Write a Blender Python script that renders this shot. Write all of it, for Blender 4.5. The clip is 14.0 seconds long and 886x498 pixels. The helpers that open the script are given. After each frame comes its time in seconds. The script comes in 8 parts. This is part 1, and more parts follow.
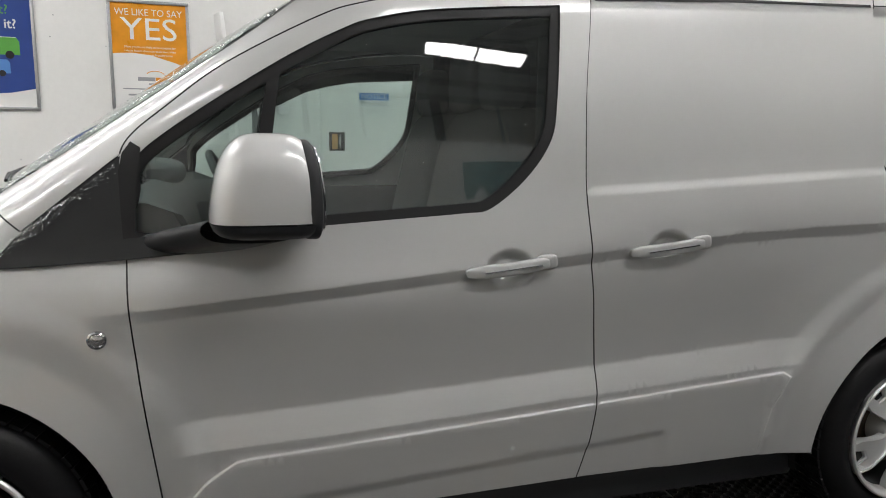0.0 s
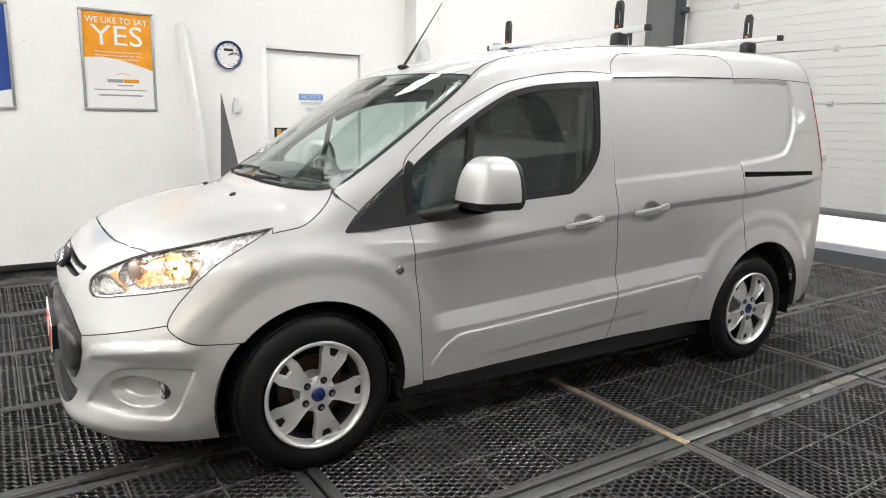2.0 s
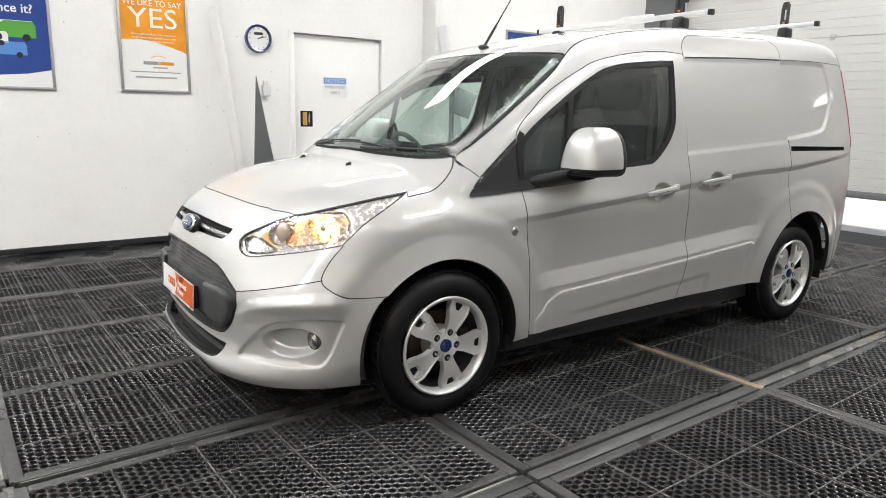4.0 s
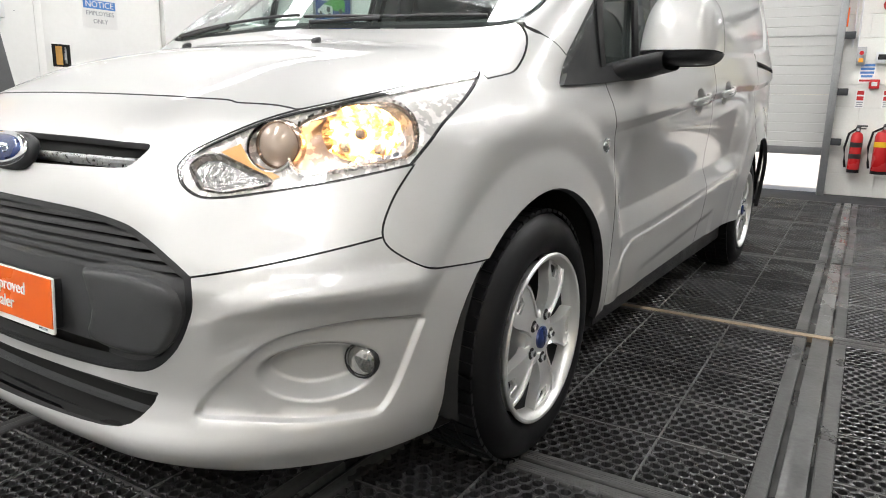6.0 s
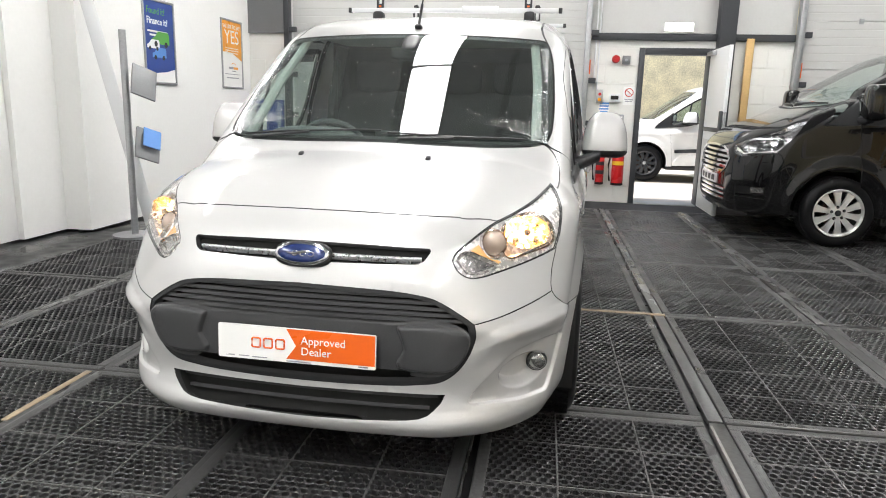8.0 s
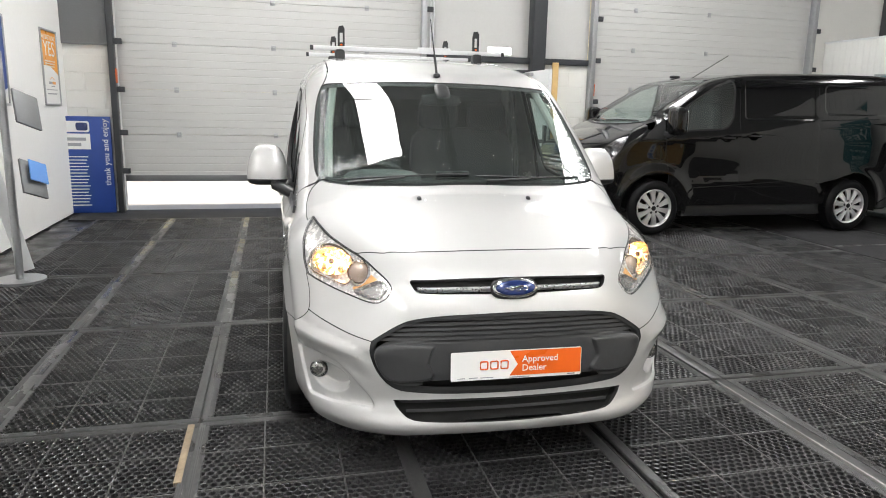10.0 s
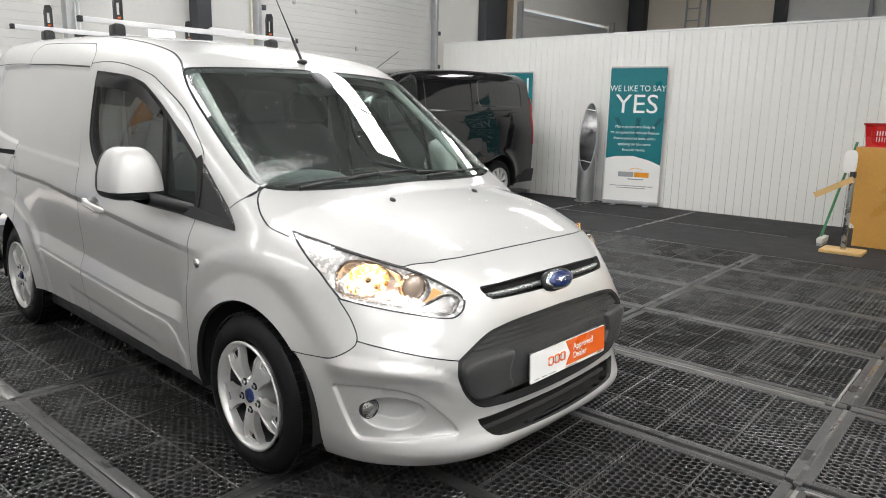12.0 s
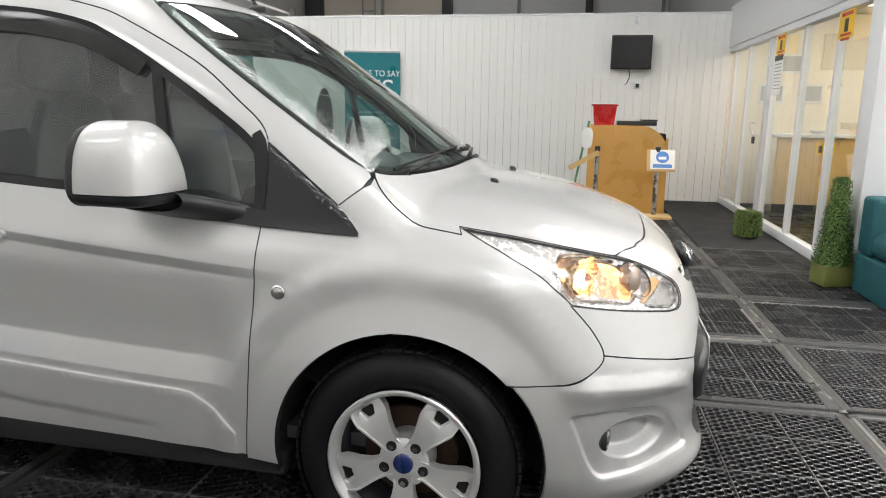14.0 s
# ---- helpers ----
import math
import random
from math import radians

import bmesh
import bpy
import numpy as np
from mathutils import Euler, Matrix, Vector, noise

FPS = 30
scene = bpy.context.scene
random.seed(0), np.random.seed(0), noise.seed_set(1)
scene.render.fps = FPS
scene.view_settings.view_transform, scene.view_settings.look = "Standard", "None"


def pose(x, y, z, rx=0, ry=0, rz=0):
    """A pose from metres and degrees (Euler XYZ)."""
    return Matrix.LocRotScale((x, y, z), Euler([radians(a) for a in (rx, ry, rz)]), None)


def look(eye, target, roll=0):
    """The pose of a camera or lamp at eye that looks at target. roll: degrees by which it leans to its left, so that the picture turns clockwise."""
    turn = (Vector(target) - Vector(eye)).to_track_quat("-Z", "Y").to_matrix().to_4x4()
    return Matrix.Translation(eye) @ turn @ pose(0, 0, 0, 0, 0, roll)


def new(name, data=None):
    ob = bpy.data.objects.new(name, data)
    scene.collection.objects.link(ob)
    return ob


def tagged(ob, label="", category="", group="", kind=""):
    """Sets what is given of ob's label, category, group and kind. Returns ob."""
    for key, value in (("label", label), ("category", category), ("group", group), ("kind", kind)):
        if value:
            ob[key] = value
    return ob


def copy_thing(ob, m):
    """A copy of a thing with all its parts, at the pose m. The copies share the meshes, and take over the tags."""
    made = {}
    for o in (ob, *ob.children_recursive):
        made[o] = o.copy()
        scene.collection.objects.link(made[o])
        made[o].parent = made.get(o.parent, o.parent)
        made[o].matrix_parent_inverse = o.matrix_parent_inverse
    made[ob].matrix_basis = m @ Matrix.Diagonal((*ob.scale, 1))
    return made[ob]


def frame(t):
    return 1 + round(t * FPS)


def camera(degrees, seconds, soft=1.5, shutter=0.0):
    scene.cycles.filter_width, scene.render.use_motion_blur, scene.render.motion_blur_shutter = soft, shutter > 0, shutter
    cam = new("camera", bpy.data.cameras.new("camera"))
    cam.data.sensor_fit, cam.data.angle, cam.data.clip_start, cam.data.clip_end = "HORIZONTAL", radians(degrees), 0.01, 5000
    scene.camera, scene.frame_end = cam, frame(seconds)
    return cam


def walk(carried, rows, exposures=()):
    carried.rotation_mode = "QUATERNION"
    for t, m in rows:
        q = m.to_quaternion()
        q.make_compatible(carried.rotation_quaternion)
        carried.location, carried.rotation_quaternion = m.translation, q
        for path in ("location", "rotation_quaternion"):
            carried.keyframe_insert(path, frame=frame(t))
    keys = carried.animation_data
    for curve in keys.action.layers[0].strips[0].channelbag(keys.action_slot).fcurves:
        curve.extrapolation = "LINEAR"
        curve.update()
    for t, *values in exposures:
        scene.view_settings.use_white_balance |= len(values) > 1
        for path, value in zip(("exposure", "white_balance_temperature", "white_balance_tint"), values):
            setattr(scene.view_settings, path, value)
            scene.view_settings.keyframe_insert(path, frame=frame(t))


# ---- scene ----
cam = camera(65.7, 14.0, soft=1.0)
PATH = [
    (0, (2.47, 0.69, 1.226), (0.567, 1.214, 0.902), 0.8),
    (0.5, (2.713, 0.249, 1.287), (0.958, 1.13, 0.913), 1.2),
    (1, (2.924, -0.203, 1.32), (1.205, 0.75, 0.952), 1.1),
    (1.5, (3.092, -0.583, 1.35), (1.411, 0.435, 0.979), 1.1),
    (2, (3.257, -0.906, 1.373), (1.581, 0.12, 1.0), 1.1),
    (2.5, (3.4, -1.208, 1.398), (1.765, -0.119, 1.023), 1.1),
    (3, (3.55, -1.407, 1.437), (1.934, -0.29, 1.061), 1.1),
    (3.5, (3.46, -1.525, 1.397), (1.849, -0.404, 1.015), 1.1),
    (4, (3.131, -1.584, 1.288), (1.518, -0.47, 0.891), 1.2),
    (4.2, (2.935, -1.56, 1.22), (1.324, -0.445, 0.817), 1.2),
    (4.9, (2.3, -1.45, 1.03), (0.84, -0.18, 0.625), 1.2),
    (5.6, (1.74, -1.46, 0.91), (0.56, 0.06, 0.50), 1.1),
    (6.3, (1.468, -1.647, 0.888), (0.484, 0.042, 0.464), 1.1),
    (6.5, (1.425, -1.795, 0.919), (0.489, -0.078, 0.497), 1.1),
    (7, (1.286, -2.077, 0.997), (0.553, -0.265, 0.574), 1.3),
    (7.5, (1.064, -2.395, 1.095), (0.572, -0.502, 0.676), 1.4),
    (8, (0.802, -2.791, 1.243), (0.459, -0.864, 0.831), 1.5),
    (8.2, (0.675, -2.919, 1.315), (0.365, -0.987, 0.9), 1.5),
    (10.3, (-1.039, -3.236, 1.442), (-0.436, -1.37, 1.048), 1.2),
    (10.5, (-1.187, -3.155, 1.426), (-0.448, -1.339, 1.03), 1.2),
    (11, (-1.576, -2.843, 1.404), (-0.556, -1.169, 1.008), 1.2),
    (11.5, (-1.921, -2.57, 1.402), (-0.661, -1.068, 1.006), 1.2),
    (12, (-2.2, -2.205, 1.402), (-0.754, -0.881, 1.006), 1.2),
    (12.5, (-2.481, -1.854, 1.37), (-0.902, -0.691, 0.978), 0.9),
    (13, (-2.566, -1.443, 1.315), (-0.795, -0.603, 0.916), 1.0),
    (13.5, (-2.6, -0.954, 1.27), (-0.723, -0.389, 0.873), 0.8),
    (14, (-2.535, -0.465, 1.265), (-0.62, -0.048, 0.867), 0.8),
]
walk(cam, [(t, look(eye, target, roll)) for t, eye, target, roll in PATH], exposures=[(0.0, 0.08), (0.2, 0.32), (0.5, 0.80), (1.0, 0.72), (1.5, 0.62), (3.0, 0.56), (7.5, 0.64), (11.0, 0.44), (14.0, 0.53)])

# ---- light: rows of bright roof strips overhead, daylight through the doorway and under the shutter ----
world = bpy.data.worlds.new("world")
scene.world = world
world.use_nodes = True
wn = world.node_tree.nodes
sky = wn.new("ShaderNodeTexSky")
sky.sky_type, sky.sun_disc, sky.sun_elevation, sky.sun_rotation = "NISHITA", False, radians(59), radians(-101)
world.node_tree.links.new(sky.outputs[0], wn["Background"].inputs[0])
wn["Background"].inputs[1].default_value = 0.15
sun = new("sun", bpy.data.lights.new("sun", "SUN"))
sun.data.energy, sun.data.angle, sun.data.color = 5.0, radians(2.0), (1, 0.96, 0.9)
sun.matrix_world = look((-5.0, 8.0, 8.6), (0, 9, 0))
STRIP_GLOW, DIM_GLOW = 17.5, 8.0

# ---- materials ----
MATS = {}


def link(nt, a, b):
    nt.links.new(a, b)


def mat(name, color, rough=0.5, metal=0.0, vary=0.08, scale=6.0, fine=90.0, bump=0.0, bump_scale=200.0, coat=0.0, coat_rough=0.05, spec=0.5, rough_vary=0.08, emit=0.0, emit_color=None, trans=0.0, alpha=1.0, ior=1.45, per_object=0.0, spots=0.0):
    if name in MATS:
        return MATS[name]
    m = bpy.data.materials.new(name)
    MATS[name] = m
    m.use_nodes = True
    nt = m.node_tree
    p = nt.nodes["Principled BSDF"]
    p.inputs["Metallic"].default_value = metal
    p.inputs["Roughness"].default_value = rough
    p.inputs["Coat Weight"].default_value = coat
    p.inputs["Coat Roughness"].default_value = coat_rough
    p.inputs["Specular IOR Level"].default_value = spec
    p.inputs["Transmission Weight"].default_value = trans
    p.inputs["Alpha"].default_value = alpha
    p.inputs["IOR"].default_value = ior
    p.inputs["Base Color"].default_value = (*color, 1)
    if emit:
        p.inputs["Emission Color"].default_value = (*(emit_color or color), 1)
        p.inputs["Emission Strength"].default_value = emit
    if vary or bump or rough_vary:
        co = nt.nodes.new("ShaderNodeTexCoord")
        n1, n2 = nt.nodes.new("ShaderNodeTexNoise"), nt.nodes.new("ShaderNodeTexNoise")
        n1.inputs["Scale"].default_value, n2.inputs["Scale"].default_value = scale, fine
        n1.inputs["Detail"].default_value, n2.inputs["Detail"].default_value = 5, 3
        for n in (n1, n2):
            link(nt, co.outputs["Object"], n.inputs["Vector"])
        add = nt.nodes.new("ShaderNodeMath")
        add.operation = "ADD"
        link(nt, n1.outputs[0], add.inputs[0])
        link(nt, n2.outputs[0], add.inputs[1])
        mr = nt.nodes.new("ShaderNodeMapRange")
        mr.inputs[1].default_value, mr.inputs[2].default_value = 0.6, 1.4
        mr.inputs[3].default_value, mr.inputs[4].default_value = 1 - vary, 1 + vary
        link(nt, add.outputs[0], mr.inputs[0])
        value = mr.outputs[0]
        if per_object:
            oi = nt.nodes.new("ShaderNodeObjectInfo")
            pr = nt.nodes.new("ShaderNodeMapRange")
            pr.inputs[3].default_value, pr.inputs[4].default_value = 1 - per_object, 1 + per_object
            link(nt, oi.outputs["Random"], pr.inputs[0])
            mu = nt.nodes.new("ShaderNodeMath")
            mu.operation = "MULTIPLY"
            link(nt, value, mu.inputs[0])
            link(nt, pr.outputs[0], mu.inputs[1])
            value = mu.outputs[0]
        mix = nt.nodes.new("ShaderNodeMix")
        mix.data_type, mix.blend_type = "RGBA", "MULTIPLY"
        mix.inputs[0].default_value = 1
        mix.inputs[6].default_value = (*color, 1)
        link(nt, value, mix.inputs[7])
        link(nt, mix.outputs[2], p.inputs["Base Color"])
        if spots:
            n3 = nt.nodes.new("ShaderNodeTexNoise")
            n3.inputs["Scale"].default_value, n3.inputs["Detail"].default_value = 2.3, 8
            link(nt, co.outputs["Object"], n3.inputs["Vector"])
            sr = nt.nodes.new("ShaderNodeMapRange")
            sr.inputs[1].default_value, sr.inputs[2].default_value = 0.58, 0.72
            sr.inputs[3].default_value, sr.inputs[4].default_value = 0, spots
            link(nt, n3.outputs[0], sr.inputs[0])
            m2 = nt.nodes.new("ShaderNodeMix")
            m2.data_type = "RGBA"
            m2.inputs[7].default_value = (color[0] * 0.55, color[1] * 0.5, color[2] * 0.44, 1)
            link(nt, sr.outputs[0], m2.inputs[0])
            link(nt, mix.outputs[2], m2.inputs[6])
            link(nt, m2.outputs[2], p.inputs["Base Color"])
        if rough_vary:
            rr = nt.nodes.new("ShaderNodeMapRange")
            rr.inputs[1].default_value, rr.inputs[2].default_value = 0.35, 0.65
            rr.inputs[3].default_value, rr.inputs[4].default_value = max(rough - rough_vary, 0.01), min(rough + rough_vary, 1)
            link(nt, n1.outputs[0], rr.inputs[0])
            link(nt, rr.outputs[0], p.inputs["Roughness"])
        if bump:
            n4 = nt.nodes.new("ShaderNodeTexNoise")
            n4.inputs["Scale"].default_value = bump_scale
            link(nt, co.outputs["Object"], n4.inputs["Vector"])
            bm_ = nt.nodes.new("ShaderNodeBump")
            bm_.inputs["Strength"].default_value, bm_.inputs["Distance"].default_value = bump, 0.002
            link(nt, n4.outputs[0], bm_.inputs["Height"])
            link(nt, bm_.outputs[0], p.inputs["Normal"])
    return m


SILVER = mat("silver_paint", (0.552, 0.552, 0.548), 0.47, 0.42, vary=0.03, scale=2.0, fine=900, coat=1.0, coat_rough=0.07, rough_vary=0.03, bump=0.03, bump_scale=1500)
BLACK_PAINT = mat("black_paint", (0.004, 0.004, 0.0045), 0.2, 0.0, vary=0.1, spec=0.12, coat=1.0, coat_rough=0.012, rough_vary=0.03)
PLASTIC = mat("black_plastic", (0.022, 0.023, 0.025), 0.42, 0, vary=0.12, fine=400, bump=0.25, bump_scale=900)
GREY_PLASTIC = mat("grey_plastic", (0.022, 0.023, 0.025), 0.46, 0, vary=0.25, scale=9, fine=400, bump=0.3, bump_scale=900)
BEAM_GREY = mat("grained_grey_plastic", (0.048, 0.049, 0.051), 0.40, 0, vary=0.25, scale=7, fine=300, rough_vary=0.12, bump=0.35, bump_scale=700)
RUBBER = mat("tyre_rubber", (0.009, 0.009, 0.010), 0.45, 0, spec=0.22, vary=0.2, scale=9, fine=120, bump=0.15, bump_scale=300)
GASKET = mat("rubber_gasket", (0.010, 0.010, 0.011), 0.55, 0, vary=0.1)
ALLOY = mat("alloy_silver", (0.76, 0.76, 0.755), 0.33, 0.60, vary=0.03, scale=20, fine=500, coat=0.3, rough_vary=0.02)
CHROME = mat("chrome", (0.75, 0.76, 0.78), 0.12, 1.0, vary=0.02, rough_vary=0.04)
WET_CHROME = mat("beaded_chrome", (0.80, 0.81, 0.82), 0.32, 0.75, vary=0.35, scale=90, fine=420, bump=1.0, bump_scale=420)
STEEL = mat("brushed_steel", (0.55, 0.55, 0.55), 0.28, 1.0, vary=0.06, fine=300)
RUST = mat("brake_disc", (0.07, 0.042, 0.03), 0.6, 0.5, vary=0.25, scale=25)
# Near-black with shade put into the colour, for recesses, liners and undersides.
DARK = mat("cavity_shade_black", (0.006, 0.006, 0.006), 0.8, 0, vary=0.1, rough_vary=0)
BADGE_BLUE = mat("badge_blue", (0.012, 0.03, 0.14), 0.25, 0.2, vary=0.05, coat=1)
WHITE_WALL = mat("white_wall_paint", (0.84, 0.84, 0.825), 0.55, 0, vary=0.025, scale=0.8, fine=30, bump=0.12, bump_scale=60, spots=0.05)
JOINT_GREY = mat("joint_grey", (0.40, 0.39, 0.37), 0.6, 0, vary=0.2, scale=3, fine=30)
WHITE_PVC = mat("white_cladding", (0.76, 0.76, 0.74), 0.33, 0, vary=0.025, scale=0.9, fine=20, per_object=0.010, rough_vary=0.03)
PANEL_WHITE = mat("shutter_white", (0.53, 0.53, 0.518), 0.45, 0, vary=0.03, scale=1.5, fine=40, bump=0.1, bump_scale=400)
BLOCK_WHITE = mat("painted_blockwork", (0.76, 0.755, 0.72), 0.6, 0, vary=0.05, scale=2, fine=60, bump=0.35, bump_scale=120)
DARK_STEEL = mat("dark_grey_steel", (0.045, 0.048, 0.053), 0.5, 0.1, vary=0.12, scale=3)
GREY_STEEL = mat("grey_steel", (0.18, 0.185, 0.19), 0.45, 0.3, vary=0.1, scale=3)
GALV = mat("galvanised_steel", (0.42, 0.43, 0.44), 0.4, 0.8, vary=0.15, scale=12)
CONCRETE = mat("wet_black_floor", (0.012, 0.012, 0.013), 0.35, 0, vary=0.35, scale=3, fine=40, rough_vary=0.2, bump=0.2, bump_scale=40)
MAT_RUBBER = mat("ring_mat_rubber", (0.031, 0.031, 0.032), 0.26, 0, vary=0.25, scale=2.2, fine=60, rough_vary=0.12, bump=0.25, bump_scale=160, per_object=0.18)
SEAM_RUBBER = mat("worn_mat_seam", (0.075, 0.075, 0.073), 0.42, 0, vary=0.45, scale=5, fine=60, rough_vary=0.15, per_object=0.25)
EDGE_RUBBER = mat("worn_mat_edge", (0.060, 0.060, 0.060), 0.40, 0, vary=0.45, scale=3, fine=50, rough_vary=0.15, bump=0.3, bump_scale=90, per_object=0.25)
ALU_STRIP = mat("worn_joint_strip", (0.12, 0.12, 0.117), 0.24, 0.25, vary=0.5, scale=4, fine=60, rough_vary=0.2, per_object=0.3)
BARE_FLOOR = mat("bare_floor_paint", (0.24, 0.236, 0.225), 0.42, 0, vary=0.25, scale=6, fine=60, rough_vary=0.15)
WOOD_STRIP = mat("worn_wood_strip", (0.30, 0.23, 0.15), 0.6, 0, vary=0.4, scale=9, fine=80)
BEECH = mat("varnished_beech", (0.55, 0.30, 0.075), 0.32, 0, vary=0.10, scale=3, fine=50, coat=0.3)
PALE_WOOD = mat("pale_wood", (0.60, 0.40, 0.17), 0.4, 0, vary=0.12, scale=8, fine=60)
TEAL = mat("teal_print", (0.006, 0.16, 0.185), 0.35, 0, vary=0.10, scale=2.5, fine=12)
TEAL_CLOTH = mat("teal_upholstery", (0.012, 0.085, 0.10), 0.6, 0, vary=0.08, scale=5, fine=200, bump=0.3, bump_scale=500)
WHITE_PRINT = mat("white_print", (0.82, 0.82, 0.81), 0.4, 0, vary=0.01)
ORANGE_PRINT = mat("orange_print", (0.82, 0.33, 0.02), 0.35, 0, vary=0.18, scale=3.5, fine=9)
PLATE_ORANGE = mat("plate_orange", (0.80, 0.13, 0.012), 0.3, 0, vary=0.02, coat=0.5)
BLUE_PRINT = mat("blue_print", (0.022, 0.06, 0.27), 0.35, 0, vary=0.10, scale=3, fine=9)
GREEN_PRINT = mat("green_print", (0.10, 0.36, 0.06), 0.35, 0, vary=0.1)
SKY_PRINT = mat("light_blue_print", (0.10, 0.26, 0.62), 0.35, 0, vary=0.05)
GREY_PRINT = mat("grey_print", (0.33, 0.34, 0.36), 0.4, 0, vary=0.02)
BLACK_PRINT = mat("black_print", (0.02, 0.02, 0.022), 0.4, 0, vary=0.02)
RED = mat("red_paint", (0.50, 0.018, 0.02), 0.3, 0, vary=0.06, coat=0.4)
YELLOW = mat("yellow_print", (0.80, 0.50, 0.02), 0.4, 0, vary=0.04)
SCREEN_BLACK = mat("screen_black", (0.006, 0.006, 0.007), 0.12, 0, vary=0.02)
LEAF = mat("box_leaf", (0.05, 0.115, 0.018), 0.55, 0, vary=0.5, scale=30, fine=150)
LEAF_LIGHT = mat("box_leaf_light", (0.17, 0.25, 0.06), 0.55, 0, vary=0.4, scale=30, fine=150)
POT_GREEN = mat("mossy_pot", (0.15, 0.165, 0.04), 0.6, 0, vary=0.15, scale=12)
FRAME_WHITE = mat("white_frame", (0.72, 0.73, 0.74), 0.34, 0, vary=0.02, rough_vary=0.02)
CARPET = mat("black_carpet", (0.022, 0.022, 0.024), 0.85, 0, vary=0.25, scale=4, fine=300, bump=0.4, bump_scale=700)
TRIM_GREY = mat("cabin_trim", (0.085, 0.09, 0.092), 0.65, 0, vary=0.15, fine=300)
SEAT_CLOTH = mat("seat_cloth", (0.026, 0.028, 0.030), 0.8, 0, vary=0.2, fine=400, bump=0.3, bump_scale=800)
HEADLINER = mat("pale_headlining", (0.42, 0.43, 0.41), 0.8, 0, vary=0.05)
CEILING_GREY = mat("roof_sheet", (0.42, 0.425, 0.43), 0.6, 0, vary=0.08, scale=1)
ROOM_CREAM = mat("office_wall", (0.78, 0.71, 0.61), 0.6, 0, vary=0.03)
TARMAC = mat("pale_yard", (0.55, 0.51, 0.46), 0.8, 0, vary=0.2, scale=2)
VAN_WHITE = mat("white_van_paint", (0.80, 0.80, 0.79), 0.25, 0, vary=0.02, coat=0.6)
BANK = mat("grassy_bank", (0.70, 0.64, 0.44), 0.9, 0, vary=0.4, scale=3, fine=30)
AMBER = mat("amber_lens", (0.85, 0.48, 0.20), 0.2, 0, vary=0.02)
RED_LENS = mat("red_lens", (0.45, 0.01, 0.012), 0.12, 0, vary=0.05, coat=1)
BULB = mat("bulb_glow", (1, 0.72, 0.42), 0.3, 0, vary=0, rough_vary=0, emit=240, emit_color=(1, 0.48, 0.15))
STRIP = mat("roof_strip_glow", (1, 1, 1), 0.4, 0, vary=0, rough_vary=0, emit=STRIP_GLOW, emit_color=(1, 0.99, 0.975))
STRIP_DIM = mat("dull_roof_strip_glow", (1, 1, 1), 0.4, 0, vary=0, rough_vary=0, emit=DIM_GLOW, emit_color=(1, 0.99, 0.975))
OFFICE_GLOW = mat("office_tube_glow", (1, 1, 1), 0.4, 0, vary=0, rough_vary=0, emit=12, emit_color=(1, 0.88, 0.72))
EXIT_GLOW = mat("exit_box_glow", (1, 1, 1), 0.4, 0, vary=0, rough_vary=0, emit=6, emit_color=(1, 0.98, 0.95))


def glass_mat(name, tint, gloss=1.0, rough=0.0, index=1.8, haze=0.0):
    """A thin pane: clear straight through with a tint, mirror gloss by angle, and a pale diffuse veil for wet film and
    reflected haze.
    """
    m = bpy.data.materials.new(name)
    m.use_nodes = True
    nt = m.node_tree
    nt.nodes.clear()
    out = nt.nodes.new("ShaderNodeOutputMaterial")
    tr, gl, mx, lw, pw, mr = (nt.nodes.new(k) for k in ("ShaderNodeBsdfTransparent", "ShaderNodeBsdfGlossy", "ShaderNodeMixShader", "ShaderNodeLayerWeight", "ShaderNodeMath", "ShaderNodeMapRange"))
    tr.inputs[0].default_value = (*tint, 1)
    gl.inputs[0].default_value = (gloss, gloss, gloss, 1)
    gl.inputs["Roughness"].default_value = rough
    lw.inputs[0].default_value = 0.5
    pw.operation, pw.inputs[1].default_value = "POWER", 5.0
    mr.inputs[3].default_value, mr.inputs[4].default_value = ((index - 1) / (index + 1)) ** 2, 1.0
    link(nt, lw.outputs["Facing"], pw.inputs[0])
    link(nt, pw.outputs[0], mr.inputs[0])
    link(nt, mr.outputs[0], mx.inputs[0])
    clear = tr
    if haze:
        df, clear, cloud = (nt.nodes.new(k) for k in ("ShaderNodeBsdfDiffuse", "ShaderNodeMixShader", "ShaderNodeTexNoise"))
        amount, tc = nt.nodes.new("ShaderNodeMapRange"), nt.nodes.new("ShaderNodeTexCoord")
        df.inputs[0].default_value = (0.72, 0.76, 0.74, 1)
        cloud.inputs["Scale"].default_value, cloud.inputs["Detail"].default_value = 4.0, 5.0
        amount.inputs[1].default_value, amount.inputs[2].default_value = 0.3, 0.7
        amount.inputs[3].default_value, amount.inputs[4].default_value = haze * 0.6, haze * 1.4
        link(nt, tc.outputs["Object"], cloud.inputs["Vector"])
        link(nt, cloud.outputs[0], amount.inputs[0])
        link(nt, amount.outputs[0], clear.inputs[0])
        link(nt, tr.outputs[0], clear.inputs[1])
        link(nt, df.outputs[0], clear.inputs[2])
    link(nt, clear.outputs[0], mx.inputs[1])
    link(nt, gl.outputs[0], mx.inputs[2])
    link(nt, mx.outputs[0], out.inputs[0])
    return m


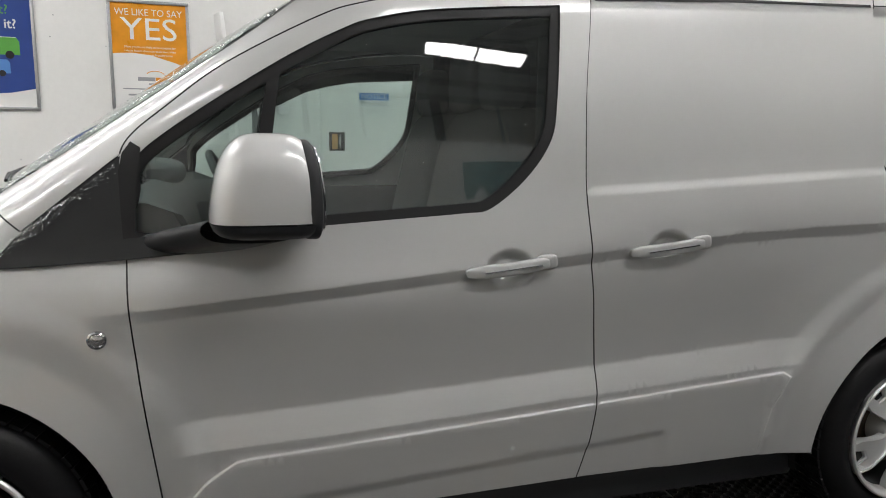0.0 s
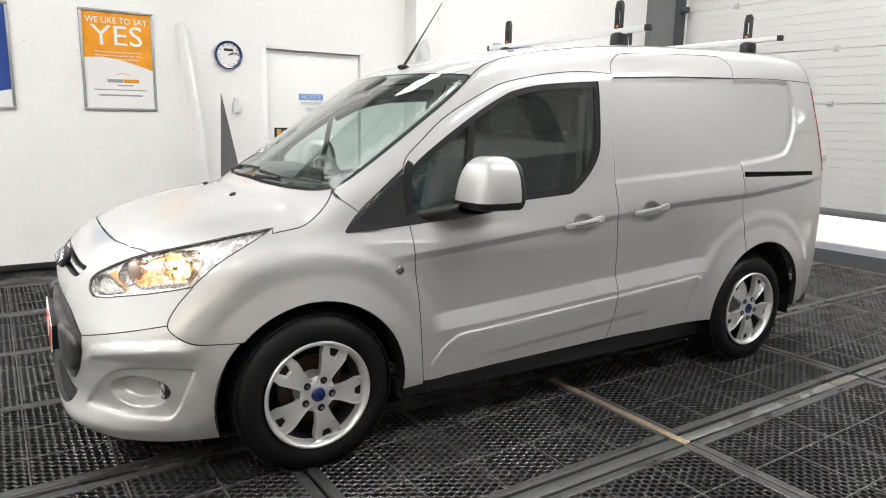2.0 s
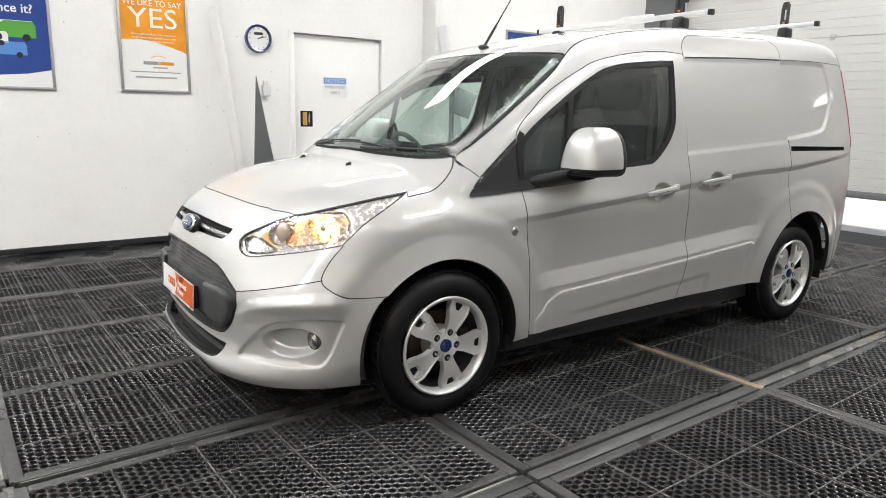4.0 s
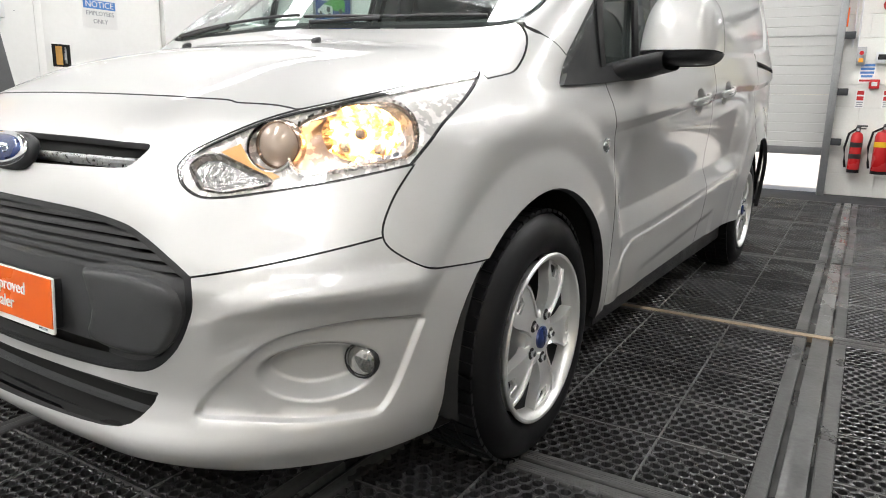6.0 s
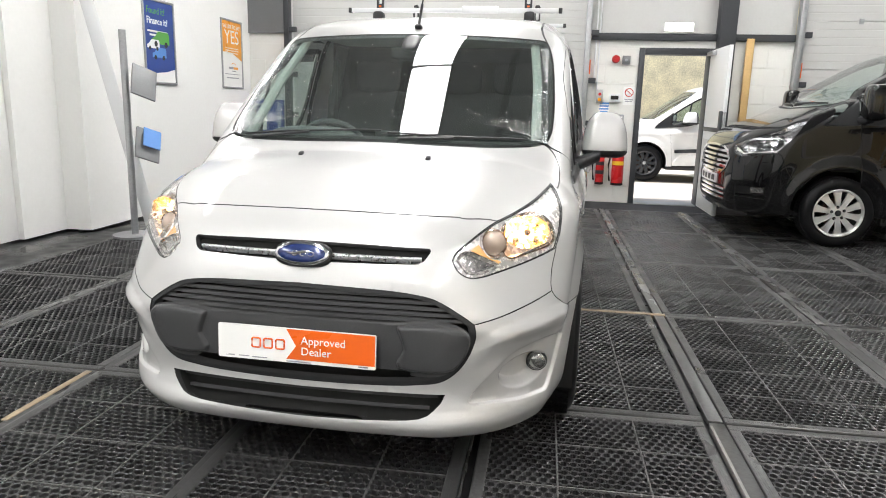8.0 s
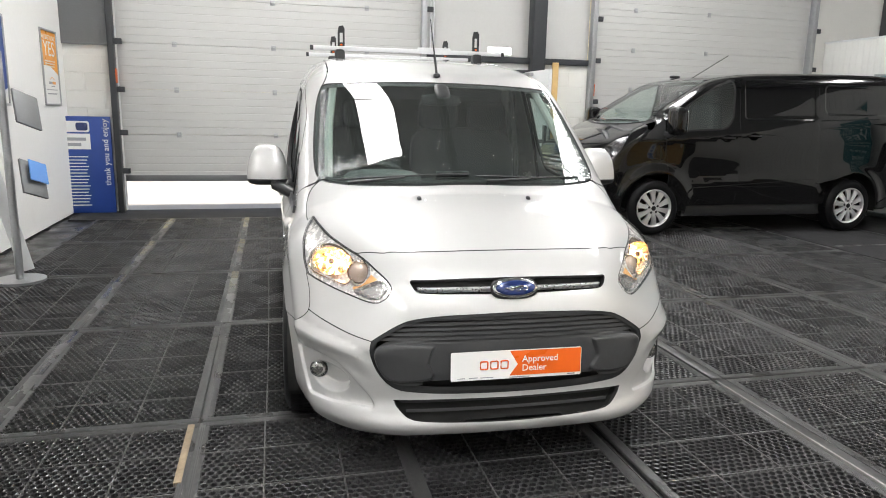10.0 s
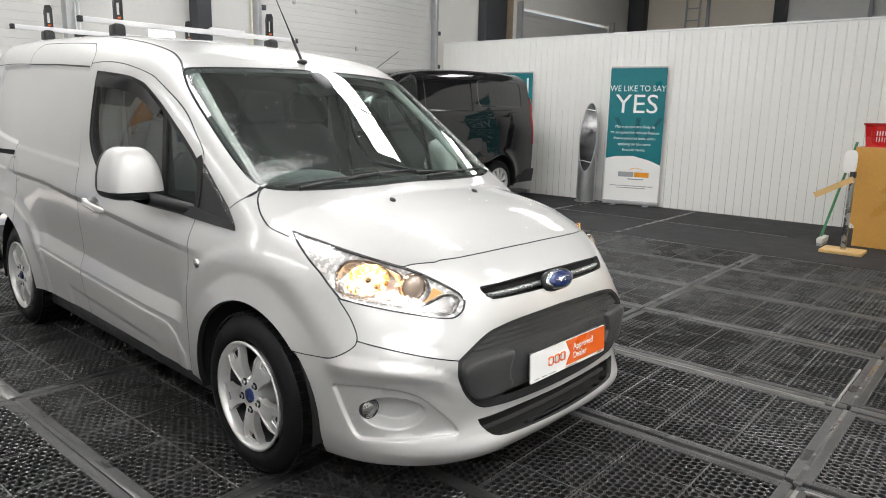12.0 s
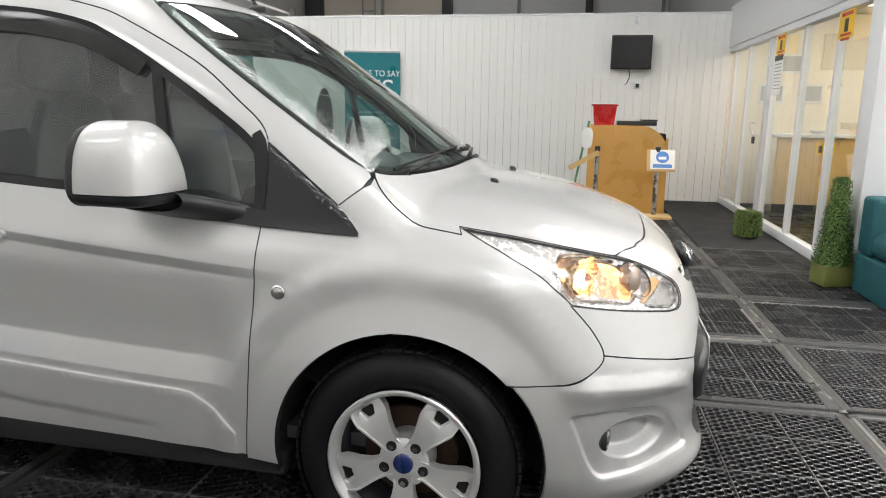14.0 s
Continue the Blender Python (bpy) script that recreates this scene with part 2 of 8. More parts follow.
GLASS = glass_mat("clear_glass", (0.86, 0.92, 0.89))
# The diffuse veil lifts dark panes, standing partly for reflected light.
SCREEN_GLASS = glass_mat("windscreen_glass", (0.80, 0.91, 0.87), index=1.75, haze=0.028)
TINT_GLASS = glass_mat("door_glass", (0.70, 0.79, 0.76), index=1.75, haze=0.045)
LENS = glass_mat("lamp_lens", (0.97, 0.97, 0.97), index=1.5)

# ---- mesh helpers ----


def mesh_ob(name, me, material, parent=None, label="", smooth=35):
    ob = new(name, me)
    if material:
        me.materials.append(material)
    if smooth:
        me.shade_smooth()
        me.set_sharp_from_angle(angle=radians(smooth))
    if parent:
        ob.parent = parent
    if label:
        ob["label"] = label
    return ob


def part(name, bm, material, parent=None, label="", smooth=35):
    bmesh.ops.recalc_face_normals(bm, faces=bm.faces)
    me = bpy.data.meshes.new(name)
    bm.to_mesh(me)
    bm.free()
    return mesh_ob(name, me, material, parent, label, smooth)


ROOM = Matrix.Rotation(radians(2.0), 4, "Z")


def thing(name, x, y, z, rz=0, label="", category="", group="", kind="", room=True):
    ob = new(name)
    ob.empty_display_size = 0.1
    ob.matrix_world = (ROOM if room else Matrix()) @ pose(x, y, z, 0, 0, rz)
    return tagged(ob, label, category, group, kind)


def structure(name, bm, material, label, category="", smooth=35):
    ob = part(name, bm, material, None, "", smooth)
    ob.matrix_world = ROOM
    return tagged(ob, label, category or name.split("_")[0], kind="structure")


def box(x0, x1, y0, y1, z0, z1, bevel=0.0, bm=None, seg=2):
    bm = bm or bmesh.new()
    r = bmesh.ops.create_cube(bm, size=1)
    for v in r["verts"]:
        v.co = Vector(((x0 + x1) / 2 + v.co.x * (x1 - x0), (y0 + y1) / 2 + v.co.y * (y1 - y0), (z0 + z1) / 2 + v.co.z * (z1 - z0)))
    if bevel:
        es = {e for v in r["verts"] for e in v.link_edges}
        bmesh.ops.bevel(bm, geom=list(es), offset=bevel, segments=seg, affect="EDGES", profile=0.5)
    return bm


def cyl(p0, p1, r0, r1=None, seg=20, bm=None, caps=True):
    bm = bm or bmesh.new()
    p0, p1 = Vector(p0), Vector(p1)
    d = p1 - p0
    m = Matrix.Translation((p0 + p1) / 2) @ d.to_track_quat("Z", "Y").to_matrix().to_4x4()
    bmesh.ops.create_cone(bm, cap_ends=caps, segments=seg, radius1=r0, radius2=r0 if r1 is None else r1, depth=d.length, matrix=m)
    return bm


def lathe(profile, seg=48, axis="x", bm=None):
    """Turns (radius, along) pairs about an axis."""
    bm = bm or bmesh.new()
    rings = []
    for r, a in profile:
        ring = []
        for i in range(seg):
            t = 2 * math.pi * i / seg
            c, s = r * math.cos(t), r * math.sin(t)
            ring.append(bm.verts.new({"x": (a, c, s), "y": (c, a, s), "z": (c, s, a)}[axis]))
        rings.append(ring)
    for a, b in zip(rings, rings[1:]):
        for i in range(seg):
            bm.faces.new((a[i], a[(i + 1) % seg], b[(i + 1) % seg], b[i]))
    return bm


def tube(points, radius, seg=10, bm=None):
    """A round bar along points."""
    bm = bm or bmesh.new()
    pts = [Vector(p) for p in points]
    rings = []
    for i, p in enumerate(pts):
        d = (pts[min(i + 1, len(pts) - 1)] - pts[max(i - 1, 0)]).normalized()
        q = d.to_track_quat("Z", "Y")
        r = radius(i / (len(pts) - 1)) if callable(radius) else radius
        rings.append([bm.verts.new(p + q @ Vector((r * math.cos(2 * math.pi * k / seg), r * math.sin(2 * math.pi * k / seg), 0))) for k in range(seg)])
    for a, b in zip(rings, rings[1:]):
        for k in range(seg):
            bm.faces.new((a[k], a[(k + 1) % seg], b[(k + 1) % seg], b[k]))
    bm.faces.new(rings[0][::-1])
    bm.faces.new(rings[-1])
    return bm


def slab(outline, depth, holes=(), bevel=0.0, bm=None):
    """A flat plate in the xz plane from an outline, from y = 0 back to y = depth."""
    from mathutils.geometry import tessellate_polygon
    bm = bm or bmesh.new()
    loops = [list(outline)] + [list(h) for h in holes]
    flat = [[Vector((p[0], p[1], 0)) for p in lp] for lp in loops]
    co = [p for lp in flat for p in lp]
    tris = tessellate_polygon(flat)
    f = [bm.verts.new((p.x, 0, p.y)) for p in co]
    b = [bm.verts.new((p.x, depth, p.y)) for p in co]
    for t in tris:
        try:
            bm.faces.new([f[i] for i in t])
            bm.faces.new([b[i] for i in reversed(t)])
        except ValueError:
            pass
    k = 0
    for lp in flat:
        n = len(lp)
        for i in range(n):
            bm.faces.new((f[k + i], f[k + (i + 1) % n], b[k + (i + 1) % n], b[k + i]))
        k += n
    if bevel:
        es = [e for e in bm.edges if len(e.link_faces) == 2 and abs(e.link_faces[0].normal.dot(e.link_faces[1].normal)) < 0.3]
        bm.normal_update()
    return bm


def rounded(x0, x1, z0, z1, r, n=5):
    pts = []
    for cx, cz, a in ((x1 - r, z1 - r, 0), (x0 + r, z1 - r, 90), (x0 + r, z0 + r, 180), (x1 - r, z0 + r, 270)):
        for i in range(n + 1):
            t = radians(a + 90 * i / n)
            pts.append((cx + r * math.cos(t), cz + r * math.sin(t)))
    return pts


def ellipse(cx, cz, rx, rz, n=28):
    return [(cx + rx * math.cos(2 * math.pi * i / n), cz + rz * math.sin(2 * math.pi * i / n)) for i in range(n)]


def text(words, size, material, parent, place, name="lettering", align="CENTER", extrude=0.0008, bold=0.0, label="", squeeze=1.0):
    """Lettering as a mesh, on the xz plane facing -y of its parent, at a place."""
    cu = bpy.data.curves.new("words", "FONT")
    cu.body, cu.size, cu.align_x, cu.align_y, cu.extrude, cu.offset = words, size, align, "CENTER", extrude, bold
    cu.resolution_u = 3
    tmp = bpy.data.objects.new("words", cu)
    me = bpy.data.meshes.new_from_object(tmp)
    bpy.data.objects.remove(tmp)
    me.transform(Matrix.Translation(place) @ Matrix.Rotation(radians(90), 4, "X") @ Matrix.Diagonal((squeeze, 1, 1, 1)))
    me.name = name
    return mesh_ob(name, me, material, parent, label, 0)


def bars(parent, x, z, widths, height, gap, material, y=-0.002, name="print_line"):
    """Unreadable small print as plain bars, one below another."""
    for i, w in enumerate(widths):
        part(name, box(x - w / 2, x + w / 2, y - 0.0008, y, z - i * gap - height, z - i * gap), material, parent, smooth=0)

# ---- the shell of the van: one smooth form, from which the panels are cut ----
def curve(*pts):
    """A smooth monotone curve through (x, y) points, for arrays."""
    xs, ys = np.array(pts, float).T
    h, d = np.diff(xs), np.diff(ys) / np.diff(xs)
    m = np.zeros(len(xs))
    ok = d[:-1] * d[1:] > 0
    w1, w2 = 2 * h[1:] + h[:-1], h[1:] + 2 * h[:-1]
    m[1:-1][ok] = ((w1 + w2)[ok]) / (w1[ok] / d[:-1][ok] + w2[ok] / d[1:][ok])
    m[0], m[-1] = d[0], d[-1]

    def value(x):
        x = np.asarray(x, float)
        i = np.clip(np.searchsorted(xs, x) - 1, 0, len(h) - 1)
        t = np.clip((x - xs[i]) / h[i], -1.0, 2.0)
        s = np.clip(t, 0.0, 1.0)
        base = (1 + 2 * s) * (1 - s) ** 2 * ys[i] + s * (1 - s) ** 2 * h[i] * m[i] + s * s * (3 - 2 * s) * ys[i + 1] + s * s * (s - 1) * h[i] * m[i + 1]
        return base + np.where(t < 0, t * h[i] * m[i], 0) + np.where(t > 1, (t - 1) * h[i] * m[i + 1], 0)

    return value


def smax(a, b, k):
    h = np.clip(0.5 + 0.5 * (a - b) / k, 0, 1)
    return b * (1 - h) + a * h + k * h * (1 - h)


def step(a, b, x):
    t = np.clip((x - a) / (b - a), 0, 1)
    return t * t * (3 - 2 * t)


# half width over height: at the front doors and at the load space
width_front = curve((0.10, 0.80), (0.22, 0.862), (0.30, 0.876), (0.42, 0.888), (0.60, 0.902), (0.80, 0.904), (0.87, 0.893), (0.95, 0.862), (1.10, 0.836), (1.30, 0.803), (1.56, 0.752), (1.62, 0.738), (1.9, 0.66))
width_rear = curve((0.10, 0.80), (0.22, 0.862), (0.30, 0.876), (0.42, 0.890), (0.60, 0.906), (0.80, 0.908), (0.95, 0.903), (1.12, 0.888), (1.30, 0.855), (1.50, 0.805), (1.64, 0.768), (1.9, 0.70))
plan = curve((-0.9, 0.80), (-0.5, 0.90), (-0.14, 0.94), (0.14, 0.952), (0.42, 0.974), (0.9, 0.997), (1.5, 1.0), (2.6, 1.0), (3.0, 0.985), (3.3, 0.945), (3.6, 0.87))
nose = curve((0.10, -0.66), (0.17, -0.76), (0.21, -0.842), (0.25, -0.862), (0.30, -0.842), (0.36, -0.828), (0.42, -0.832), (0.52, -0.838), (0.66, -0.825), (0.76, -0.79), (0.82, -0.755), (0.88, -0.69), (0.94, -0.56), (1.1, -0.2))
corner = curve((0.10, 0.86), (0.20, 0.935), (0.25, 0.962), (0.33, 0.948), (0.43, 0.957), (0.50, 0.957), (0.545, 0.968), (0.575, 0.960), (0.66, 0.915), (0.76, 0.865), (0.865, 0.82), (0.97, 0.72), (1.1, 0.58))
bonnet_line = curve((-0.95, 0.70), (-0.75, 0.865), (-0.55, 0.945), (-0.35, 1.0), (-0.14, 1.038), (0.1, 1.068), (0.4, 1.09))
ridge_x = curve((-0.9, 0.32), (-0.62, 0.40), (-0.3, 0.50), (0.0, 0.58), (0.4, 0.64))
roof_line = curve((0.5, 1.48), (0.74, 1.592), (0.82, 1.623), (1.0, 1.675), (1.3, 1.737), (1.7, 1.780), (2.2, 1.80), (2.8, 1.808), (3.2, 1.80), (3.6, 1.77))
round_k = curve((-0.9, 0.10), (-0.2, 0.09), (0.3, 0.08), (0.8, 0.12), (1.4, 0.19), (2.3, 0.17), (3.1, 0.12), (3.6, 0.11))
tail = curve((0.1, 3.35), (0.35, 3.445), (0.9, 3.445), (1.2, 3.42), (1.5, 3.375), (1.8, 3.32))


def waist(y):
    return 0.84 + 0.093 * (y - 0.43) - 0.03 * step(1.9, 2.6, y)


def lower(y):
    return 0.488 + 0.0625 * (y - 0.516)


def half_width(y, z):
    t = step(0.3, 1.9, y)
    w = (width_front(z) * (1 - t) + width_rear(z) * t) * plan(y)
    s = z - waist(y)
    fade = step(0.28, 0.55, y) * (1 - step(3.1, 3.4, y))
    w = w + fade * 0.015 * (np.clip((s + 0.032) / 0.030, 0, 1) * (1 - step(0.01, 0.20, s)))
    s = z - lower(y)
    fade = step(0.44, 0.60, y) * (1 - step(2.05, 2.3, y))
    w = w - fade * 0.027 * np.clip(s / 0.075, 0, 1) * (1 - step(0.075, 0.38, s))
    s = z - 0.358 - 0.074 * (y - 0.758)
    w = w - 0.006 * (1 - step(-0.028, 0.004, s)) * step(0.70, 0.85, y) * (1 - step(1.74, 1.80, y))
    for yc in (0.0, 2.662):
        r = np.hypot(y - yc, z - 0.315)
        w = w + 0.024 * np.clip(0.5 * ((0.50 if yc else 0.47) - r + np.sqrt(((0.50 if yc else 0.47) - r) ** 2 + 0.0001)) / 0.10, 0, 1) * step(0.14, 0.3, z)
        w = w + (0.013 if yc else 0.009) * (1 - step(0.535, 0.60, r)) * step(0.14, 0.3, z)
    return w


def body(x, y, z):
    """Negative inside the painted shell of the van, positive outside."""
    x = np.sqrt(np.asarray(x, float) ** 2 + 1e-6)
    side = x - half_width(y, z)
    front = nose(z) + 0.11 * x * x - y
    cut = 0.7071 * (x - y) - corner(z)
    skin = smax(smax(side, cut, 0.09), front, 0.10)
    skin = smax(skin, y - tail(z) + 0.06 * x * x, 0.12)
    screen = 1.075 + 0.69 * (y + 0.02) - 0.19 * x * x
    out = x - ridge_x(y)
    hood = bonnet_line(y) - 0.09 * x * x - 0.085 * (out + np.sqrt(out * out + 0.003))
    roof = roof_line(y) - 0.055 * x * x
    top = -smax(-smax(hood, screen, 0.012), -roof, 0.05)
    return smax(skin, (z - top) * 0.85, round_k(y))

WHEELBASE = 2.662
FORM = [body]  # the form that panels are laid on


def on_skin(kind, u, v):
    """Points of the skin for a panel's own flat coordinates: side (y, z), top (x, y), nose (round the front, z)."""
    u, v = np.asarray(u, float), np.asarray(v, float)
    if kind == "side":
        at = lambda s: (s, u, v)
        lo, hi = np.full(u.shape, 0.02), np.full(u.shape, 1.3)
    elif kind == "top":
        at = lambda s: (u, v, s)
        lo, hi = np.full(u.shape, 0.3), np.full(u.shape, 2.2)
    elif kind == "rear":
        at = lambda s: (u, s, v)
        lo, hi = np.full(u.shape, 2.0), np.full(u.shape, 3.9)
    else:
        a = u / 0.85
        at = lambda s: (s * np.sin(a), 0.1 - s * np.cos(a), v)
        lo, hi = np.full(u.shape, 0.05), np.full(u.shape, 1.6)
    for _ in range(36):
        mid = (lo + hi) / 2
        inside = FORM[0](*at(mid)) < 0
        lo, hi = np.where(inside, mid, lo), np.where(inside, hi, mid)
    return np.stack(np.broadcast_arrays(*at(lo)), -1)


def flat_of(kind, p):
    """The flat coordinates of places on the skin."""
    p = np.asarray(p, float)
    if kind == "side":
        return p[:, 1:]
    if kind == "top":
        return p[:, :2]
    if kind == "rear":
        return p[:, ::2]
    return np.stack([0.85 * np.arctan2(p[:, 0], 0.1 - p[:, 1]), p[:, 2]], -1)


def spline(pts, n=6):
    """A smooth line through flat points."""
    p = np.array([pts[0], *pts, pts[-1]], float)
    t = np.linspace(0, 1, n, endpoint=False)[:, None]
    out = [0.5 * (2 * b + (c - a) * t + (2 * a - 5 * b + 4 * c - d) * t * t + (3 * b - a - 3 * c + d) * t**3) for a, b, c, d in zip(p, p[1:], p[2:], p[3:])]
    return np.vstack([*out, p[-1:]])


def line(kind, pts, n=6, smooth=True):
    q = spline(pts, n) if smooth else np.array(pts, float)
    return on_skin(kind, q[:, 0], q[:, 1])


def resampled(poly, h):
    out = []
    for a, b in zip(poly, np.roll(poly, -1, 0)):
        n = max(1, int(math.ceil(np.linalg.norm(b - a) / h)))
        out += [a + (b - a) * i / n for i in range(n)]
    return np.array(out)


def cleaned(poly):
    keep = [poly[0]]
    for p in poly[1:]:
        if np.linalg.norm(p - keep[-1]) > 1e-3:
            keep.append(p)
    if np.linalg.norm(keep[0] - keep[-1]) < 1e-3:
        keep.pop()
    return np.array(keep)


def inset(poly, d):
    """The outline drawn in by d."""
    poly = cleaned(poly)
    area = 0.5 * np.sum(poly[:, 0] * np.roll(poly[:, 1], -1) - np.roll(poly[:, 0], -1) * poly[:, 1])
    e = np.roll(poly, -1, 0) - poly
    n = np.stack([-e[:, 1], e[:, 0]], -1) / np.linalg.norm(e, axis=1, keepdims=True) * np.sign(area)
    m = n + np.roll(n, 1, 0)
    m /= np.maximum(np.linalg.norm(m, axis=1, keepdims=True), 0.3)
    c = np.clip((m * n).sum(1, keepdims=True), 0.5, 1)
    return poly + m * d / c


def inside(poly, pts):
    x, y = pts[:, 0:1], pts[:, 1:2]
    a, b = poly, np.roll(poly, -1, 0)
    cross = ((a[:, 1] > y) != (b[:, 1] > y)) & (x < (b[:, 0] - a[:, 0]) * (y - a[:, 1]) / (b[:, 1] - a[:, 1] + 1e-12) + a[:, 0])
    return cross.sum(1) % 2 == 1


def edge_distance(poly, pts):
    a, b = poly, np.roll(poly, -1, 0)
    d = b - a
    t = np.clip(((pts[:, None] - a) * d).sum(-1) / np.maximum((d * d).sum(-1), 1e-12), 0, 1)
    return np.linalg.norm(pts[:, None] - (a + t[..., None] * d), axis=-1).min(1)


def pressed(pts, shapes):
    """How deep pressings (outline, depth, slope width) sink the skin at flat points."""
    deep = np.zeros(len(pts))
    for poly, depth, soft in shapes:
        d = edge_distance(poly, pts) * np.where(inside(poly, pts), 1, -1)
        deep = deep + depth * step(-0.25 * soft, 0.75 * soft, d)
    return deep


def skin(name, kind, outer, material, parent, holes=(), h=0.03, gap=0.0018, off=0.0, rim=0.022, press=(), mirror=False, label="", shape=None, sink=None, creases=(), edge=None):
    """One panel of the shell as a mesh: a flat outline with holes, laid on the form, its edges turned in.
    outer, holes: arrays of flat points or of places. shape: a change of the finished places (another vehicle's proportions)."""
    from mathutils.geometry import delaunay_2d_cdt
    flat = lambda o: flat_of(kind, o) if np.shape(o)[1] == 3 else np.array(o, float)
    outer = resampled(inset(flat(outer), gap), h * 0.7)
    holes = [resampled(inset(flat(o), -gap), h * 0.6) for o in holes]
    loops = [outer, *holes]
    lo, hi = outer.min(0), outer.max(0)
    g = np.stack(np.meshgrid(np.arange(lo[0] + h / 2, hi[0], h), np.arange(lo[1] + h / 2, hi[1], h)), -1).reshape(-1, 2)
    g = g[inside(outer, g)] if len(g) else g
    for lp in loops:
        if len(g):
            g = g[edge_distance(lp, g) > h * 0.4]
    for lp in holes:
        if len(g):
            g = g[~inside(lp, g)]
    extra, rows = [], [np.asarray(row, float) for row in creases]
    for poly, _, soft in press:
        ring = resampled(np.asarray(poly, float), min(h * 0.6, 0.012))
        extra += [inset(ring, d * soft) for d in (-0.3, 0.0, 0.25, 0.5, 0.8)]
        g = g[edge_distance(ring, g) > soft * 1.1] if len(g) else g
        rows = [row[edge_distance(ring, row) > soft * 1.3] for row in rows]
    extra += [row for row in rows if len(row)]
    if extra:
        x = np.vstack(extra)
        x = x[inside(outer, x)]
        for lp in loops:
            x = x[edge_distance(lp, x) > h * 0.12]
        for lp in holes:
            x = x[~inside(lp, x)]
        g = np.vstack([g, x])
    pts = np.vstack([*loops, g])
    edges, k = [], 0
    for lp in loops:
        edges += [(k + i, k + (i + 1) % len(lp)) for i in range(len(lp))]
        k += len(lp)
    co, _, tris, *_ = delaunay_2d_cdt([Vector(p) for p in pts], edges, [], 0, 1e-7)
    co = np.array([tuple(c) for c in co])
    tris = np.array([t for t in tris if len(t) == 3])
    mid = co[tris].mean(1)
    ok = inside(outer, mid)
    for lp in holes:
        ok &= ~inside(lp, mid)
    tris = tris[ok]

    def place(q):
        return on_skin(kind, q[:, 0], q[:, 1])

    e = 0.0025
    p = place(co)
    du, dv = place(co + (e, 0)) - place(co - (e, 0)), place(co + (0, e)) - place(co - (0, e))
    n = np.cross(du, dv)
    n /= np.maximum(np.linalg.norm(n, axis=1, keepdims=True), 1e-12)
    out = np.stack([p[:, 0], p[:, 1] - 1.2, p[:, 2] - 0.9], -1)
    flip = np.sign((n * out).sum(1).sum()) or 1
    n *= flip
    if press or sink:
        deep = lambda q: (pressed(q, press) if press else 0) + (sink(q) if sink else 0)
        base_n = n
        e2 = 0.0025
        moved = lambda q: place(q) - base_n * np.asarray(deep(q))[:, None]
        du, dv = moved(co + (e2, 0)) - moved(co - (e2, 0)), moved(co + (0, e2)) - moved(co - (0, e2))
        n2 = np.cross(du, dv)
        n2 /= np.maximum(np.linalg.norm(n2, axis=1, keepdims=True), 1e-12)
        n2 *= np.sign((n2 * base_n).sum(1, keepdims=True) + 1e-9)
        p = p - base_n * np.asarray(deep(co))[:, None]
        n = n2
    p = p + n * off
    # turn in the edges
    tri3 = p[tris]
    facing = (np.cross(tri3[:, 1] - tri3[:, 0], tri3[:, 2] - tri3[:, 0]) * n[tris[:, 0]]).sum(1)
    tris = np.where((facing < 0)[:, None], tris[:, ::-1], tris)
    verts, normals, faces = [p], [n], [tris]
    quads = []
    if rim:
        seen = {}
        for a, b, c in tris:
            for i, j in ((a, b), (b, c), (c, a)):
                if (j, i) in seen:
                    del seen[(j, i)]
                else:
                    seen[(i, j)] = 1
        ids = {}
        base = len(p)
        extra, extra_n = [], []
        for i, j in seen:
            for q in (i, j):
                if q not in ids:
                    ids[q] = base + len(extra)
                    extra.append(p[q] - n[q] * rim)
                    extra_n.append(n[q])
            quads.append((j, i, ids[i], ids[j]))
        if extra:
            verts.append(np.array(extra))
            normals.append(np.array(extra_n))
    verts, normals = np.vstack(verts), np.vstack(normals)
    if shape is not None:
        moved = shape(verts)
        normals = shape(verts + normals * 0.004) - moved
        normals /= np.linalg.norm(normals, axis=1, keepdims=True)
        verts = moved
    made = []
    for sign in (1, -1) if mirror else (1,):
        v, m = verts * (sign, 1, 1), normals * (sign, 1, 1)
        fs = [tuple(t) for t in tris] + quads
        if sign < 0:
            fs = [t[::-1] for t in fs]
        me = bpy.data.meshes.new(name)
        me.from_pydata(v.tolist(), [], fs)
        me.shade_smooth()
        if len(me.vertices) == len(m):
            me.set_sharp_from_angle(angle=radians(60))
            me.normals_split_custom_set_from_vertices([tuple(q) for q in m])
        ob = mesh_ob(name, me, material, parent, label, 0)
        if edge and quads:
            me.materials.append(edge)
            index = np.zeros(len(me.polygons), np.int32)
            index[len(tris) :] = 1
            me.polygons.foreach_set("material_index", index)
        made.append(ob)
    return made


def loop(*lines):
    return np.vstack(lines)


def mirrored(pts):
    """A half outline (from the middle, round, back to the middle) made whole."""
    p = np.asarray(pts, float)
    return np.vstack([p, (p * ((-1, 1) if p.shape[1] == 2 else (-1, 1, 1)))[::-1]])


def arc(cy, cz, r, a0, a1, n=26):
    t = np.radians(np.linspace(a0, a1, n))
    return np.stack([cy + r * np.cos(t), cz + r * np.sin(t)], -1)


